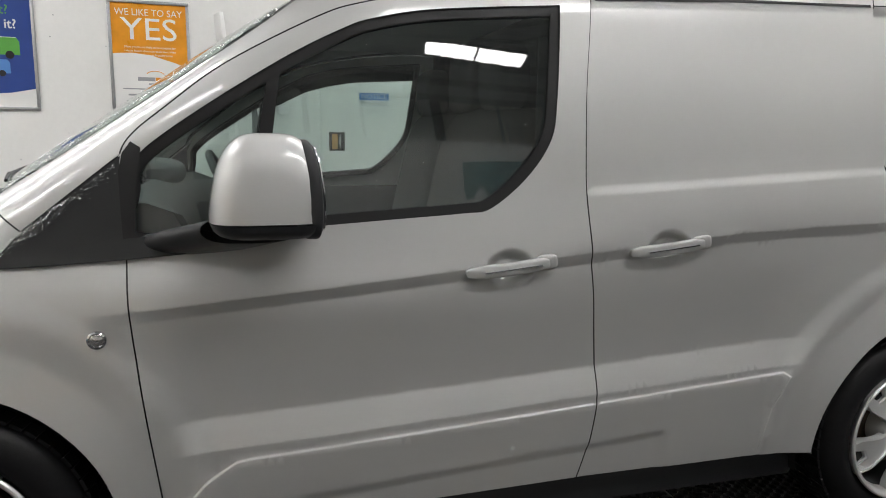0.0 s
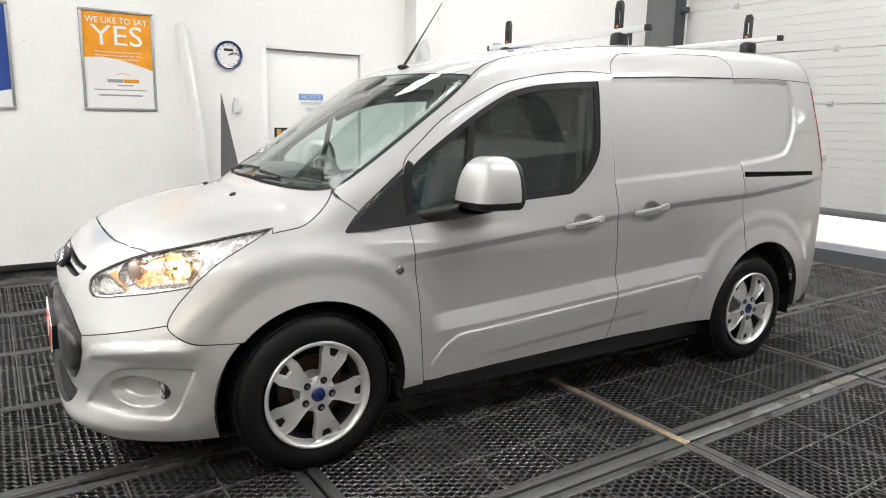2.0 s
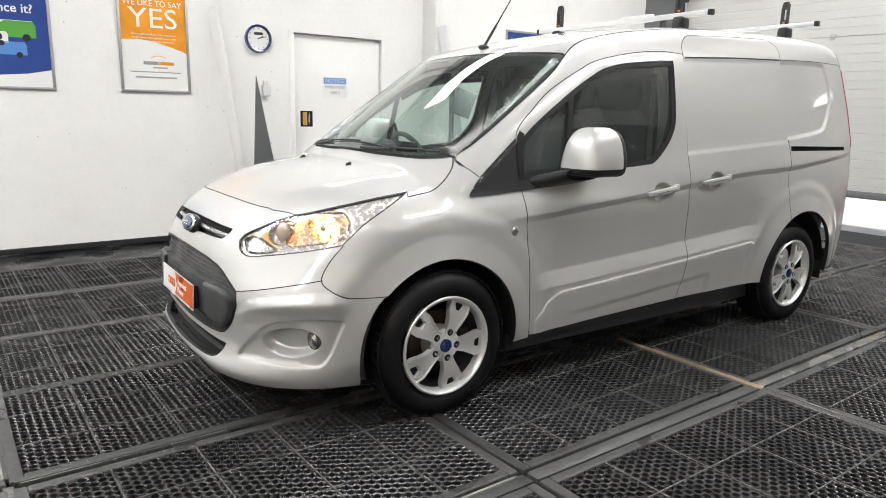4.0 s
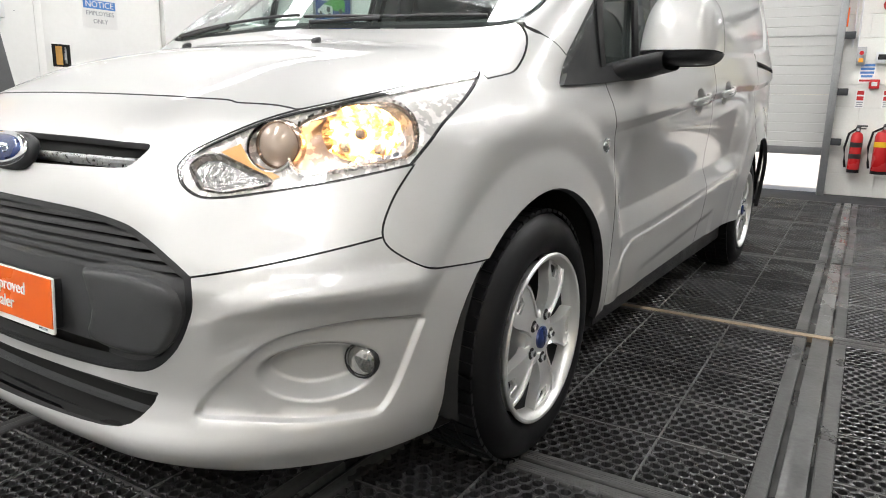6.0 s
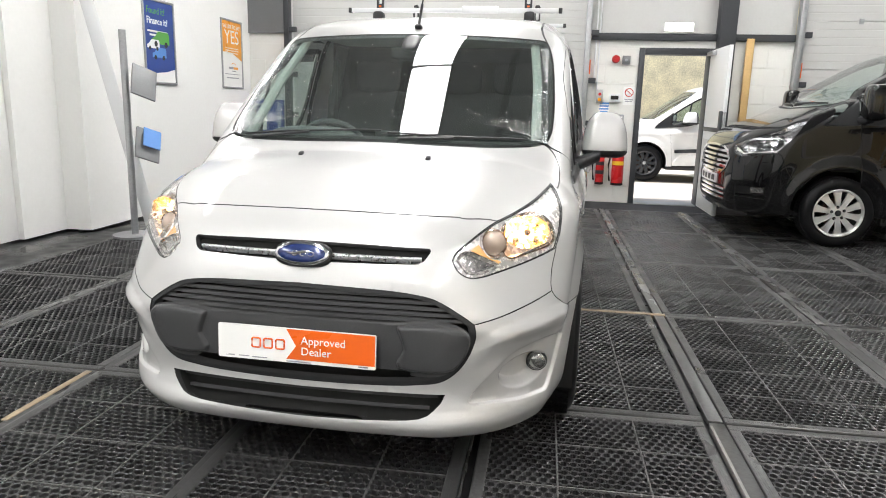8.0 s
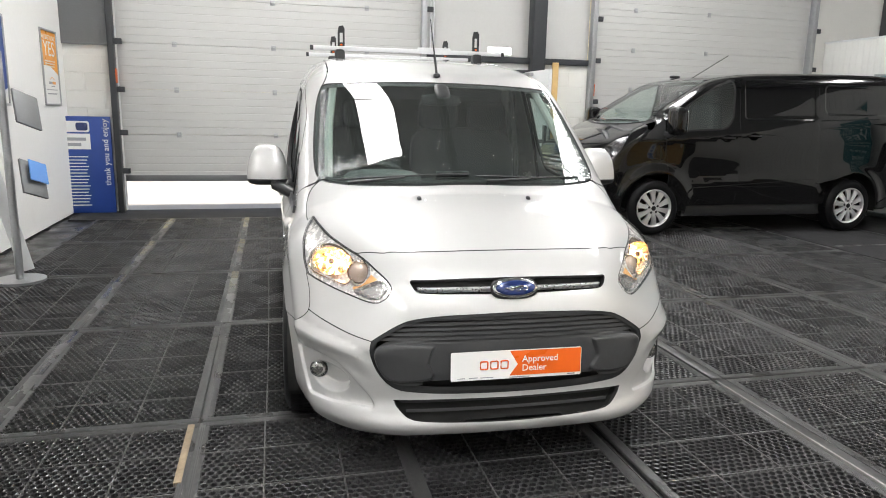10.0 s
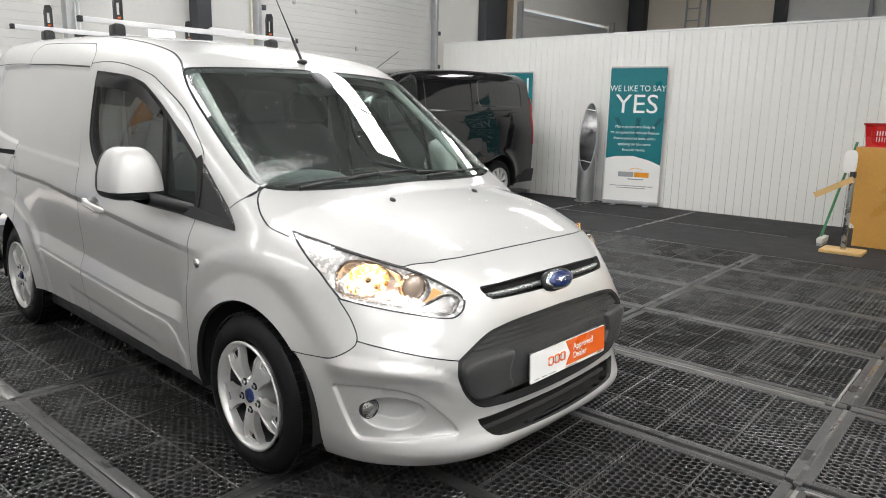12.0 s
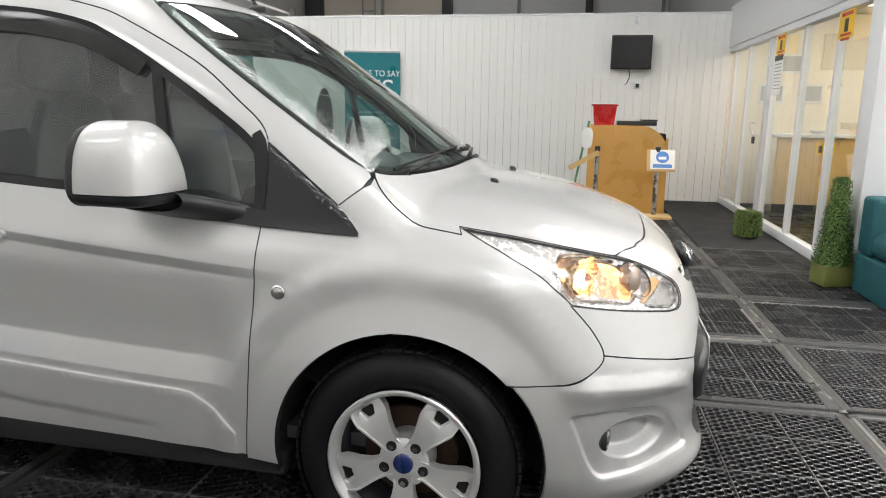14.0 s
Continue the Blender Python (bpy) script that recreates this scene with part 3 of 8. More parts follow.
# lines of the left side on the skin; the right side mirrors them
lamp_top = line("nose", [(0.436, 0.765), (0.459, 0.792), (0.539, 0.835), (0.612, 0.862), (0.70, 0.883), (0.811, 0.908), (0.95, 0.936), (1.09, 0.957)])
lamp_outer = line("nose", [(1.09, 0.957), (0.99, 0.903), (0.91, 0.852), (0.868, 0.812), (0.825, 0.767)])
lamp_bottom = line("nose", [(0.825, 0.767), (0.69, 0.738), (0.58, 0.720), (0.51, 0.711), (0.475, 0.714), (0.447, 0.735), (0.436, 0.765)])
hood_front = line("top", [(0, -0.640), (0.20, -0.636), (0.33, -0.629), (0.40, -0.618), (0.458, -0.598), (0.484, -0.592), (0.545, -0.556), (0.58, -0.538)])
cut_lamp = lamp_top[np.argmin(np.abs(lamp_top[:, 0] - 0.587)) :]
hood_seam = line("top", [(0.768, -0.13), (0.772, -0.03), (0.766, 0.05), (0.745, 0.10), (0.712, 0.128)])
screen_base = line("top", [(0, 0.0), (0.22, 0.006), (0.42, 0.036), (0.56, 0.074), (0.65, 0.112), (0.70, 0.15), (0.722, 0.215)])
screen_side = line("top", [(0.722, 0.215), (0.724, 0.35), (0.708, 0.6), (0.69, 0.72), (0.668, 0.79)])
screen_top = line("top", [(0.668, 0.79), (0.64, 0.803), (0.56, 0.79), (0.40, 0.766), (0.2, 0.75), (0, 0.745)])
door_front = line("side", [(0.411, 0.955), (0.418, 0.80), (0.436, 0.62), (0.455, 0.45), (0.474, 0.275)])
door_bottom = line("side", [(0.474, 0.275), (0.9, 0.292), (1.516, 0.308)])
door_rear = line("side", [(1.516, 0.308), (1.543, 0.43), (1.553, 0.60), (1.535, 0.78), (1.515, 0.93), (1.503, 1.10), (1.513, 1.32), (1.535, 1.50), (1.548, 1.60)])
door_top = line("side", [(1.548, 1.60), (1.40, 1.605), (1.242, 1.593), (1.10, 1.572), (0.95, 1.541), (0.845, 1.503), (0.633, 1.388), (0.50, 1.285), (0.42, 1.213), (0.399, 1.15), (0.404, 1.05), (0.411, 0.955)])
wing_seam = line("side", [(0.142, 1.055), (0.20, 1.008)], 4)
window_line = line("side", [(1.455, 1.56), (1.137, 1.533), (0.98, 1.503), (0.902, 1.474), (0.753, 1.394), (0.541, 1.255), (0.432, 1.165), (0.418, 1.10), (0.42, 0.987), (0.681, 1.006), (1.003, 1.030), (1.18, 1.043), (1.25, 1.055), (1.345, 1.13), (1.412, 1.225), (1.432, 1.33), (1.45, 1.50)])
front_arch = line("side", arc(0.0, 0.315, 0.372, -8, 138), smooth=False)
wing_low = line("side", [(-0.277, 0.565), (-0.34, 0.564), (-0.433, 0.570), (-0.493, 0.60), (-0.518, 0.638), (-0.485, 0.70), (-0.427, 0.767)])
slide_top = line("side", [(1.552, 1.605), (1.562, 1.64), (1.60, 1.675), (1.655, 1.702), (1.72, 1.711), (2.05, 1.728), (2.37, 1.738), (2.43, 1.728), (2.465, 1.69), (2.460, 1.621)])
slide_rear = line("side", [(2.460, 1.621), (2.445, 1.45), (2.443, 1.237), (2.450, 1.141), (2.472, 0.90), (2.485, 0.70)])
rear_arch = line("side", arc(WHEELBASE, 0.32, 0.40, 116, 182), smooth=False)
quarter_arch = line("side", arc(WHEELBASE, 0.32, 0.40, 116, -5), smooth=False)




def van_shell(van, paint, shape=None, glass=SCREEN_GLASS, side_glass=TINT_GLASS, trim=PLASTIC):
    """The painted panels and the glass of the van."""
    kw = dict(shape=shape)
    pk = dict(shape=shape, edge=GASKET)
    ys = np.arange(0.3, 3.4, 0.022)
    folds = [np.stack([ys, waist(ys) + d], -1) for d in (-0.036, -0.028, -0.006, 0.0, 0.008)] + [np.stack([ys[(ys > 0.4) & (ys < 2.35)], lower(ys[(ys > 0.4) & (ys < 2.35)]) + d], -1) for d in (-0.008, -0.002, 0.003, 0.03, 0.07, 0.08)]
    yl = ys[(ys > 0.7) & (ys < 1.8)]
    folds += [np.stack([yl, 0.358 + 0.074 * (yl - 0.758) + d], -1) for d in (-0.03, -0.02, -0.01, 0.004)]
    folds += [arc(0.0, 0.315, 0.47 + d, 10, 140, 60) for d in (-0.02, -0.01, 0.0, 0.01, 0.02)] + [arc(2.662, 0.315, 0.50 + d, 5, 175, 70) for d in (-0.02, -0.01, 0.0, 0.01, 0.02)]
    raised = np.array([(0.50, 0.345), (0.555, 0.412), (0.63, 0.462), (0.67, 0.469), (2.14, 0.572), (2.165, 0.558), (2.12, 0.47), (2.07, 0.20), (0.50, 0.20)])
    skin("bonnet", "top", mirrored(loop(hood_front, cut_lamp, hood_seam, screen_base[::-1][7:] - (0, 0.007, 0))), paint, van, h=0.03, **pk)
    skin("windscreen", "top", mirrored(loop(screen_base, screen_side, screen_top)), glass, van, h=0.05, gap=0.006, rim=0, off=0.002, label="raindrop-speckled laminated windscreen", **kw)
    band = inset(flat_of("top", mirrored(loop(screen_base, screen_side, screen_top))), 0.03)
    skin("windscreen_border", "top", mirrored(loop(screen_base, screen_side, screen_top)), GASKET, van, holes=[band], h=0.05, gap=0.002, rim=0, off=-0.004, **kw)
    ditch = line("top", [(0.655, 0.815), (0.63, 0.9), (0.62, 1.1), (0.615, 2.0), (0.61, 2.8), (0.60, 3.25)])
    skin("roof_panel", "top", mirrored(loop(screen_top[::-1][:-3] + (0, 0.006, 0), ditch, line("top", [(0.60, 3.25), (0.3, 3.33), (0, 3.35)]))), paint, van, h=0.04, **pk)
    rail = loop(wing_seam[::-1], hood_seam[-1:] + (0, 0.004, 0), screen_base[-7:], screen_side[1:], ditch, line("side", [(3.24, 1.68), (3.25, 1.64), (3.25, 1.61)]), line("side", [(3.2, 1.630), (2.8, 1.631), (2.460, 1.621)]), slide_top[::-1], door_top[:-14], line("side", [(0.424, 1.193), (0.213, 1.021), (0.20, 1.008)], 4))
    skin("cant_rail", "side", rail, paint, van, h=0.035, mirror=True, **pk)
    wing = loop(hood_seam, line("side", [(0.128, 1.062), (0.142, 1.055)], 2), wing_seam, line("side", [(0.20, 1.008), (0.165, 0.97), (0.140, 0.938)], 3), line("side", [(0.15, 0.934), (0.28, 0.942), (0.411, 0.953)], 3), door_front, line("side", [(0.474, 0.262), (0.372, 0.262)], 3), front_arch, wing_low, lamp_outer[::-1])
    skin("front_wing", "side", wing, paint, van, h=0.025, mirror=True, creases=folds, **pk)
    tri = line("side", [(0.140, 0.936), (0.165, 0.97), (0.213, 1.021), (0.424, 1.193), (0.404, 1.15), (0.409, 0.957)], smooth=False)
    skin("corner_trim", "side", tri, GREY_PLASTIC, van, h=0.03, mirror=True, off=-0.003, **kw)
    skin("window_corner", "side", np.array([(0.407, 0.962), (0.402, 1.05), (0.399, 1.14), (0.408, 1.18), (0.426, 1.205), (0.447, 1.192), (0.434, 1.10), (0.432, 0.99)]), GASKET, van, h=0.03, gap=0, mirror=True, off=0.0025, rim=0.005, **kw)
    skin("mirror_plinth", "side", np.array([(0.136, 0.930), (0.25, 0.935), (0.40, 0.945), (0.55, 0.958), (0.66, 0.980), (0.72, 1.012), (0.42, 0.992), (0.30, 0.972), (0.17, 0.962)]), PLASTIC, van, h=0.02, gap=0, mirror=True, off=0.012, rim=0.016, **kw)
    door = loop(door_front, door_bottom, door_rear, door_top)
    cup = ellipse(1.295, 0.905, 0.062, 0.045)
    skin("front_door", "side", door, paint, van, holes=[window_line], h=0.022, mirror=True, press=[(np.array(cup), 0.022, 0.03), (raised, -0.005, 0.006)], creases=folds, **pk)
    pane = inset(flat_of("side", window_line), 0.022)
    skin("window_seal", "side", window_line, GASKET, van, holes=[pane], h=0.04, gap=0.0, mirror=True, off=-0.006, rim=0.015, **kw)
    panes = skin("door_window", "side", pane, side_glass, van, h=0.06, gap=0.0, mirror=True, off=-0.011, rim=0, label="rain-spotted side window", **kw)
    for o in panes if shape is None else ():
        for v in o.data.vertices:
            v.co.x -= math.copysign(0.037 * (1.53 - v.co.z), v.co.x)
        tilted = [Vector((n.vector.x, n.vector.y, n.vector.z - 0.037)).normalized() for n in o.data.vertex_normals]
        o.data.normals_split_custom_set_from_vertices(tilted)
    bar = np.array([(0.755, 1.385), (0.725, 1.365), (0.665, 1.01), (0.70, 1.012)])
    skin("quarter_bar", "side", bar, GASKET, van, h=0.04, gap=0.0, mirror=True, off=-0.007, rim=0.01, **kw)
    shield = np.array([(1.432, 1.545), (1.137, 1.520), (0.98, 1.490), (0.902, 1.461), (0.76, 1.383), (0.785, 1.345), (0.925, 1.415), (1.02, 1.443), (1.15, 1.466), (1.43, 1.484)])
    pair = skin("wind_deflector", "side", shield, SCREEN_BLACK, van, h=0.03, gap=0.0, mirror=True, off=0.006, rim=0.006, label="smoked black wind deflector", **kw)
    bpy.data.objects.remove(pair[0])
    slide = loop(door_rear[:-1], slide_top, slide_rear, rear_arch, line("side", [(2.262, 0.312), (1.9, 0.31), (1.53, 0.309)], 3))
    cup = np.array(ellipse(1.735, 0.945, 0.062, 0.045))
    blank = np.array([(1.50, 1.085), (2.50, 1.142), (2.52, 1.622), (1.50, 1.578)])
    skin("sliding_door", "side", slide, paint, van, h=0.022, press=[(cup, 0.022, 0.03), (blank, 0.004, 0.03), (raised, -0.005, 0.006)], creases=folds, **pk)
    pair = skin("side_panel", "side", slide, paint, van, h=0.022, mirror=True, press=[(blank, 0.004, 0.03), (raised, -0.005, 0.006)], creases=folds, **pk)
    bpy.data.objects.remove(pair[0])
    quarter = loop(slide_rear, quarter_arch, line("side", [(3.06, 0.30), (3.2, 0.30), (3.305, 0.34)], 3), line("side", [(3.305, 0.34), (3.315, 0.9), (3.295, 1.2), (3.25, 1.61)], 4), line("side", [(3.2, 1.630), (2.8, 1.631), (2.460, 1.621)], 3))
    blank = np.vstack([[(2.40, 1.612)], spline([(2.60, 1.620), (2.93, 1.622), (2.985, 1.59), (3.015, 1.47), (2.99, 1.35), (2.91, 1.24), (2.83, 1.200), (2.60, 1.170)], 4), [(2.40, 1.15)]])
    skin("panel_line", "side", np.array([(1.556, 1.578), (2.0, 1.601), (2.448, 1.615), (2.448, 1.623), (2.0, 1.609), (1.556, 1.587)]), GASKET, van, h=0.04, gap=0, off=0.0012, rim=0, mirror=True, **kw)
    slot = np.array([(2.47, 1.092), (2.47, 1.118), (3.14, 1.105), (3.14, 1.085)])
    skin("rear_quarter", "side", quarter, paint, van, h=0.026, mirror=True, holes=[slot], press=[(blank, 0.012, 0.03)], creases=folds, **pk)
    skin("door_rail", "side", inset(slot, -0.01), DARK, van, h=0.03, mirror=True, off=-0.02, rim=0, **kw)
    skin("tail_panel", "rear", np.array(rounded(-0.66, 0.66, 0.36, 1.52, 0.1)), paint, van, h=0.06, **pk)
    # front end
    upper = loop(flat_of("nose", hood_front), flat_of("nose", lamp_top[: len(lamp_top) - len(cut_lamp)][::-1]), flat_of("nose", lamp_bottom[::-1]), flat_of("nose", wing_low[::-1])[:13], spline([(0.757, 0.637), (0.605, 0.604), (0.475, 0.578)], 5), spline([(0.475, 0.578), (0.445, 0.605), (0.396, 0.642), (0.347, 0.664), (0.244, 0.677), (0, 0.684)], 5))
    slot = mirrored(spline([(0, 0.806), (0.2, 0.804), (0.345, 0.800), (0.376, 0.797), (0.366, 0.78), (0.345, 0.762), (0.30, 0.757), (0.04, 0.752), (0, 0.752)], 3))
    skin("nose_panel", "nose", mirrored(upper), paint, van, holes=[slot], h=0.02, **pk)
    low = loop(spline([(0, 0.366), (0.126, 0.367), (0.25, 0.371), (0.333, 0.379), (0.40, 0.395), (0.448, 0.446), (0.476, 0.522), (0.475, 0.578)], 4), spline([(0.475, 0.578), (0.605, 0.604), (0.757, 0.637)], 5), flat_of("nose", wing_low[::-1])[12:], flat_of("nose", line("side", arc(0, 0.315, 0.38, 140, 200, 12), smooth=False)), spline([(1.03, 0.165), (0.85, 0.185), (0.62, 0.19), (0.42, 0.185), (0.36, 0.19), (0.2, 0.20), (0, 0.205)], 4))
    grille2 = mirrored(spline([(0, 0.343), (0.2, 0.345), (0.385, 0.347), (0.402, 0.342), (0.385, 0.312), (0.335, 0.276), (0.2, 0.264), (0, 0.259)], 3))
    fog = spline([(0.835, 0.478), (0.715, 0.488), (0.60, 0.466), (0.53, 0.405), (0.468, 0.318), (0.54, 0.306), (0.71, 0.289), (0.775, 0.305), (0.83, 0.44), (0.84, 0.465)], 4)
    cup = np.array(ellipse(0.662, 0.387, 0.097, 0.057))
    flipx = lambda s: s * (-1, 1)
    crest = lambda u: np.interp(np.abs(u), (0.44, 0.49, 0.53, 0.60, 0.66, 0.75, 0.855), (0.470, 0.496, 0.519, 0.538, 0.547, 0.553, 0.556))

    def shelf(q):
        """A shelf over the fog lamps: out to a sharp crest, hollow below it."""
        s = q[:, 1] - crest(q[:, 0])
        rise = np.where(s > 0, np.clip(1 - s / 0.036, 0, 1), 1 - step(0.0, 0.075, -s))
        return -0.013 * rise * step(0.44, 0.53, np.abs(q[:, 0])) * (1 - step(0.80, 0.90, np.abs(q[:, 0])))

    us = np.arange(0.45, 0.90, 0.012)
    ridges = [np.stack([sg * us, crest(us) + d], -1) for sg in (1, -1) for d in (-0.02, -0.006, 0.0, 0.005, 0.036)]
    skin("front_bumper", "nose", mirrored(low), paint, van, holes=[grille2], h=0.013, sink=shelf, creases=ridges, press=[(fog, 0.013, 0.010), (flipx(fog), 0.013, 0.010), (cup, 0.046, 0.026), (flipx(cup), 0.046, 0.026)], **pk)
    if shape is None:
        front_end(van)


def blob(cx, cy, cz, rx, ry, rz, e1=0.5, e2=0.5, nu=32, nv=16, bm=None, keep=None, bend=None):
    """A rounded block: a superellipsoid. keep(v): which points stay; bend(v): a change of the points."""
    bm = bm or bmesh.new()
    f = lambda w, e: math.copysign(abs(w) ** e, w)
    rows = []
    for j in range(nv + 1):
        b = -math.pi / 2 + math.pi * j / nv
        row = []
        for i in range(nu):
            a = 2 * math.pi * i / nu
            co = Vector((cx + rx * f(math.cos(b), e1) * f(math.cos(a), e2), cy + ry * f(math.cos(b), e1) * f(math.sin(a), e2), cz + rz * f(math.sin(b), e1)))
            row.append(bm.verts.new(bend(co) if bend else co))
        rows.append(row)
    for a, b in zip(rows, rows[1:]):
        for i in range(nu):
            bm.faces.new((a[i], a[(i + 1) % nu], b[(i + 1) % nu], b[i]))
    bmesh.ops.remove_doubles(bm, verts=bm.verts, dist=1e-5)
    if keep:
        bmesh.ops.delete(bm, geom=[v for v in bm.verts if not keep(v.co)], context="VERTS")
    return bm


def half_tube(cy, cz, r, x0, x1, a0=-12, a1=192, n=30):
    """A wheel-arch liner, open below."""
    bm = bmesh.new()
    rows = []
    for i in range(n + 1):
        t = radians(a0 + (a1 - a0) * i / n)
        rows.append([bm.verts.new((x, cy + r * math.cos(t), cz + r * math.sin(t))) for x in (x0, x1)])
    for a, b in zip(rows, rows[1:]):
        bm.faces.new((a[0], a[1], b[1], b[0]))
    hub = bm.verts.new((x0, cy, cz))
    for a, b in zip(rows, rows[1:]):
        bm.faces.new((hub, a[0], b[0]))
    return bm




def spoke_outline(widths):
    """The outline of a spoke from (half width, radius) pairs, hub to rim."""
    return [(-p, q) for p, q in widths] + list(widths)[::-1]


def wheel(van, side, y, radius=0.318, spokes=5, face=0.878, rim_r=0.212, turn=18.0, alloy=ALLOY, cap=BADGE_BLUE, fat=1.0):
    """A wheel with its tyre; its face looks outwards, side is +1 or -1."""
    w = new("wheel")
    w.parent = van
    w.matrix_local = pose(side * face, y, radius - 0.004, turn * side, 0, 0 if side > 0 else 180)
    k = radius
    tyre = lathe([(rim_r + 0.004, -0.19), (k - 0.05, -0.2), (k - 0.012, -0.185), (k, -0.16), (k + 0.001, -0.1), (k, -0.045), (k - 0.012, -0.018), (k - 0.035, 0.0), (k - 0.06, 0.008), (rim_r + 0.022, 0.004), (rim_r + 0.006, -0.006), (rim_r - 0.002, -0.018)], 72)
    part("tyre", tyre, RUBBER, w, "damp black tyre")
    tread = bmesh.new()
    for i in range(60):
        for xa, xb in ((-0.185, -0.135), (-0.125, -0.080), (-0.070, -0.02)):
            t0, t1 = 2 * math.pi * (i + 0.06) / 60, 2 * math.pi * (i + 0.86) / 60
            q = []
            for r in (k - 0.004, k + 0.004):
                q += [tread.verts.new((x, r * math.cos(t), r * math.sin(t))) for x, t in ((xa, t0), (xb, t0 + 0.02), (xb, t1 + 0.02), (xa, t1))]
            for f in ((4, 5, 6, 7), (0, 4, 7, 3), (1, 2, 6, 5), (0, 1, 5, 4), (3, 7, 6, 2)):
                tread.faces.new([q[j] for j in f])
    part("tread", tread, RUBBER, w)
    rim = lathe([(rim_r + 0.003, 0.001), (rim_r + 0.004, 0.006), (rim_r, 0.010), (rim_r - 0.006, 0.009), (rim_r - 0.013, 0.002), (rim_r - 0.019, -0.014), (rim_r - 0.021, -0.035)], 72)
    # Barrel coloured dark for the shade inside the wheel.
    part("barrel", lathe([(rim_r - 0.0225, -0.035), (rim_r - 0.031, -0.168)], 48), DARK_STEEL, w, "inner barrel with shade put into its dark colour")
    part("rim", rim, alloy, w, "silver alloy rim with kerb scuffs")
    part("brake_disc", lathe([(0.03, -0.085), (0.135, -0.085), (0.135, -0.105), (0.03, -0.105)], 40), RUST, w, "rusty brake disc")
    # Near-black disc added behind the spokes as shade in the gaps.
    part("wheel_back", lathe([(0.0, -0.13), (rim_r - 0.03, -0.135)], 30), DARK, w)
    part("hub", lathe([(0, -0.006), (0.055, -0.007), (0.072, -0.014), (0.078, -0.05), (0.078, -0.08)], 40), alloy, w)
    part("centre_cap", lathe([(0, 0.003), (0.022, 0.002), (0.028, -0.001), (0.029, -0.008)], 28), cap, w, "blue centre cap" if cap is BADGE_BLUE else "dark centre cap")
    outer = rim_r - 0.014
    for i in range(spokes):
        m = Matrix.Rotation(2 * math.pi * i / spokes, 4, "X") @ Matrix.Rotation(radians(90), 4, "Z")
        if spokes == 5:
            pocket = [(-0.012, outer - 0.042), (-0.021, outer - 0.018), (-0.017, outer - 0.012), (0.017, outer - 0.012), (0.021, outer - 0.018), (0.012, outer - 0.042)]
            bm = slab(spoke_outline([(0.027, 0.036), (0.027, 0.066), (0.031, 0.092), (0.040, 0.120), (0.051, 0.148), (0.054, 0.160), (0.053, outer - 0.010), (0.060, outer - 0.002), (0.032, outer + 0.008)]), 0.024, holes=[pocket])
        else:
            bm = slab(spoke_outline([(0.018, 0.045), (0.025, 0.12), (0.027, 0.155), (0.034, 0.185), (0.040, outer), (0.016, outer + 0.004)]), 0.02)
        bm.normal_update()
        es = [e for e in bm.edges if len(e.link_faces) == 2 and abs(e.calc_face_angle(0)) > 0.9 and abs(e.verts[0].co.y - e.verts[1].co.y) < 1e-6 and e.verts[0].co.y < 0.001]
        bmesh.ops.bevel(bm, geom=es, offset=0.005, segments=2, affect="EDGES")
        for v in bm.verts:
            r = v.co.z
            v.co.y += 0.012 - 0.010 * math.sin(min(max((r - 0.05) / 0.13, 0), 1) * math.pi)
        bm.transform(m)
        part("spoke", bm, alloy, w)
        if spokes == 5:
            # Black plate puts the shade of the spoke pocket into colour.
            bm = slab([(p * 0.98, q) for p, q in pocket], 0.002)
            bm.transform(m @ Matrix.Translation((0, 0.021, 0)))
            part("pocket", bm, DARK, w)
    for i in range(5):
        a = 2 * math.pi * i / 5
        c, s = -0.058 * math.sin(a), 0.058 * math.cos(a)
        part("wheel_nut", cyl((-0.03, c, s), (0.002, c, s), 0.0105, 0.0085, 6), CHROME, w)
        # Flat black disc painted as shade around each nut.
        part("nut_recess", cyl((-0.02, c, s), (-0.0068, c, s), 0.0150, seg=18), DARK, w)
    return w


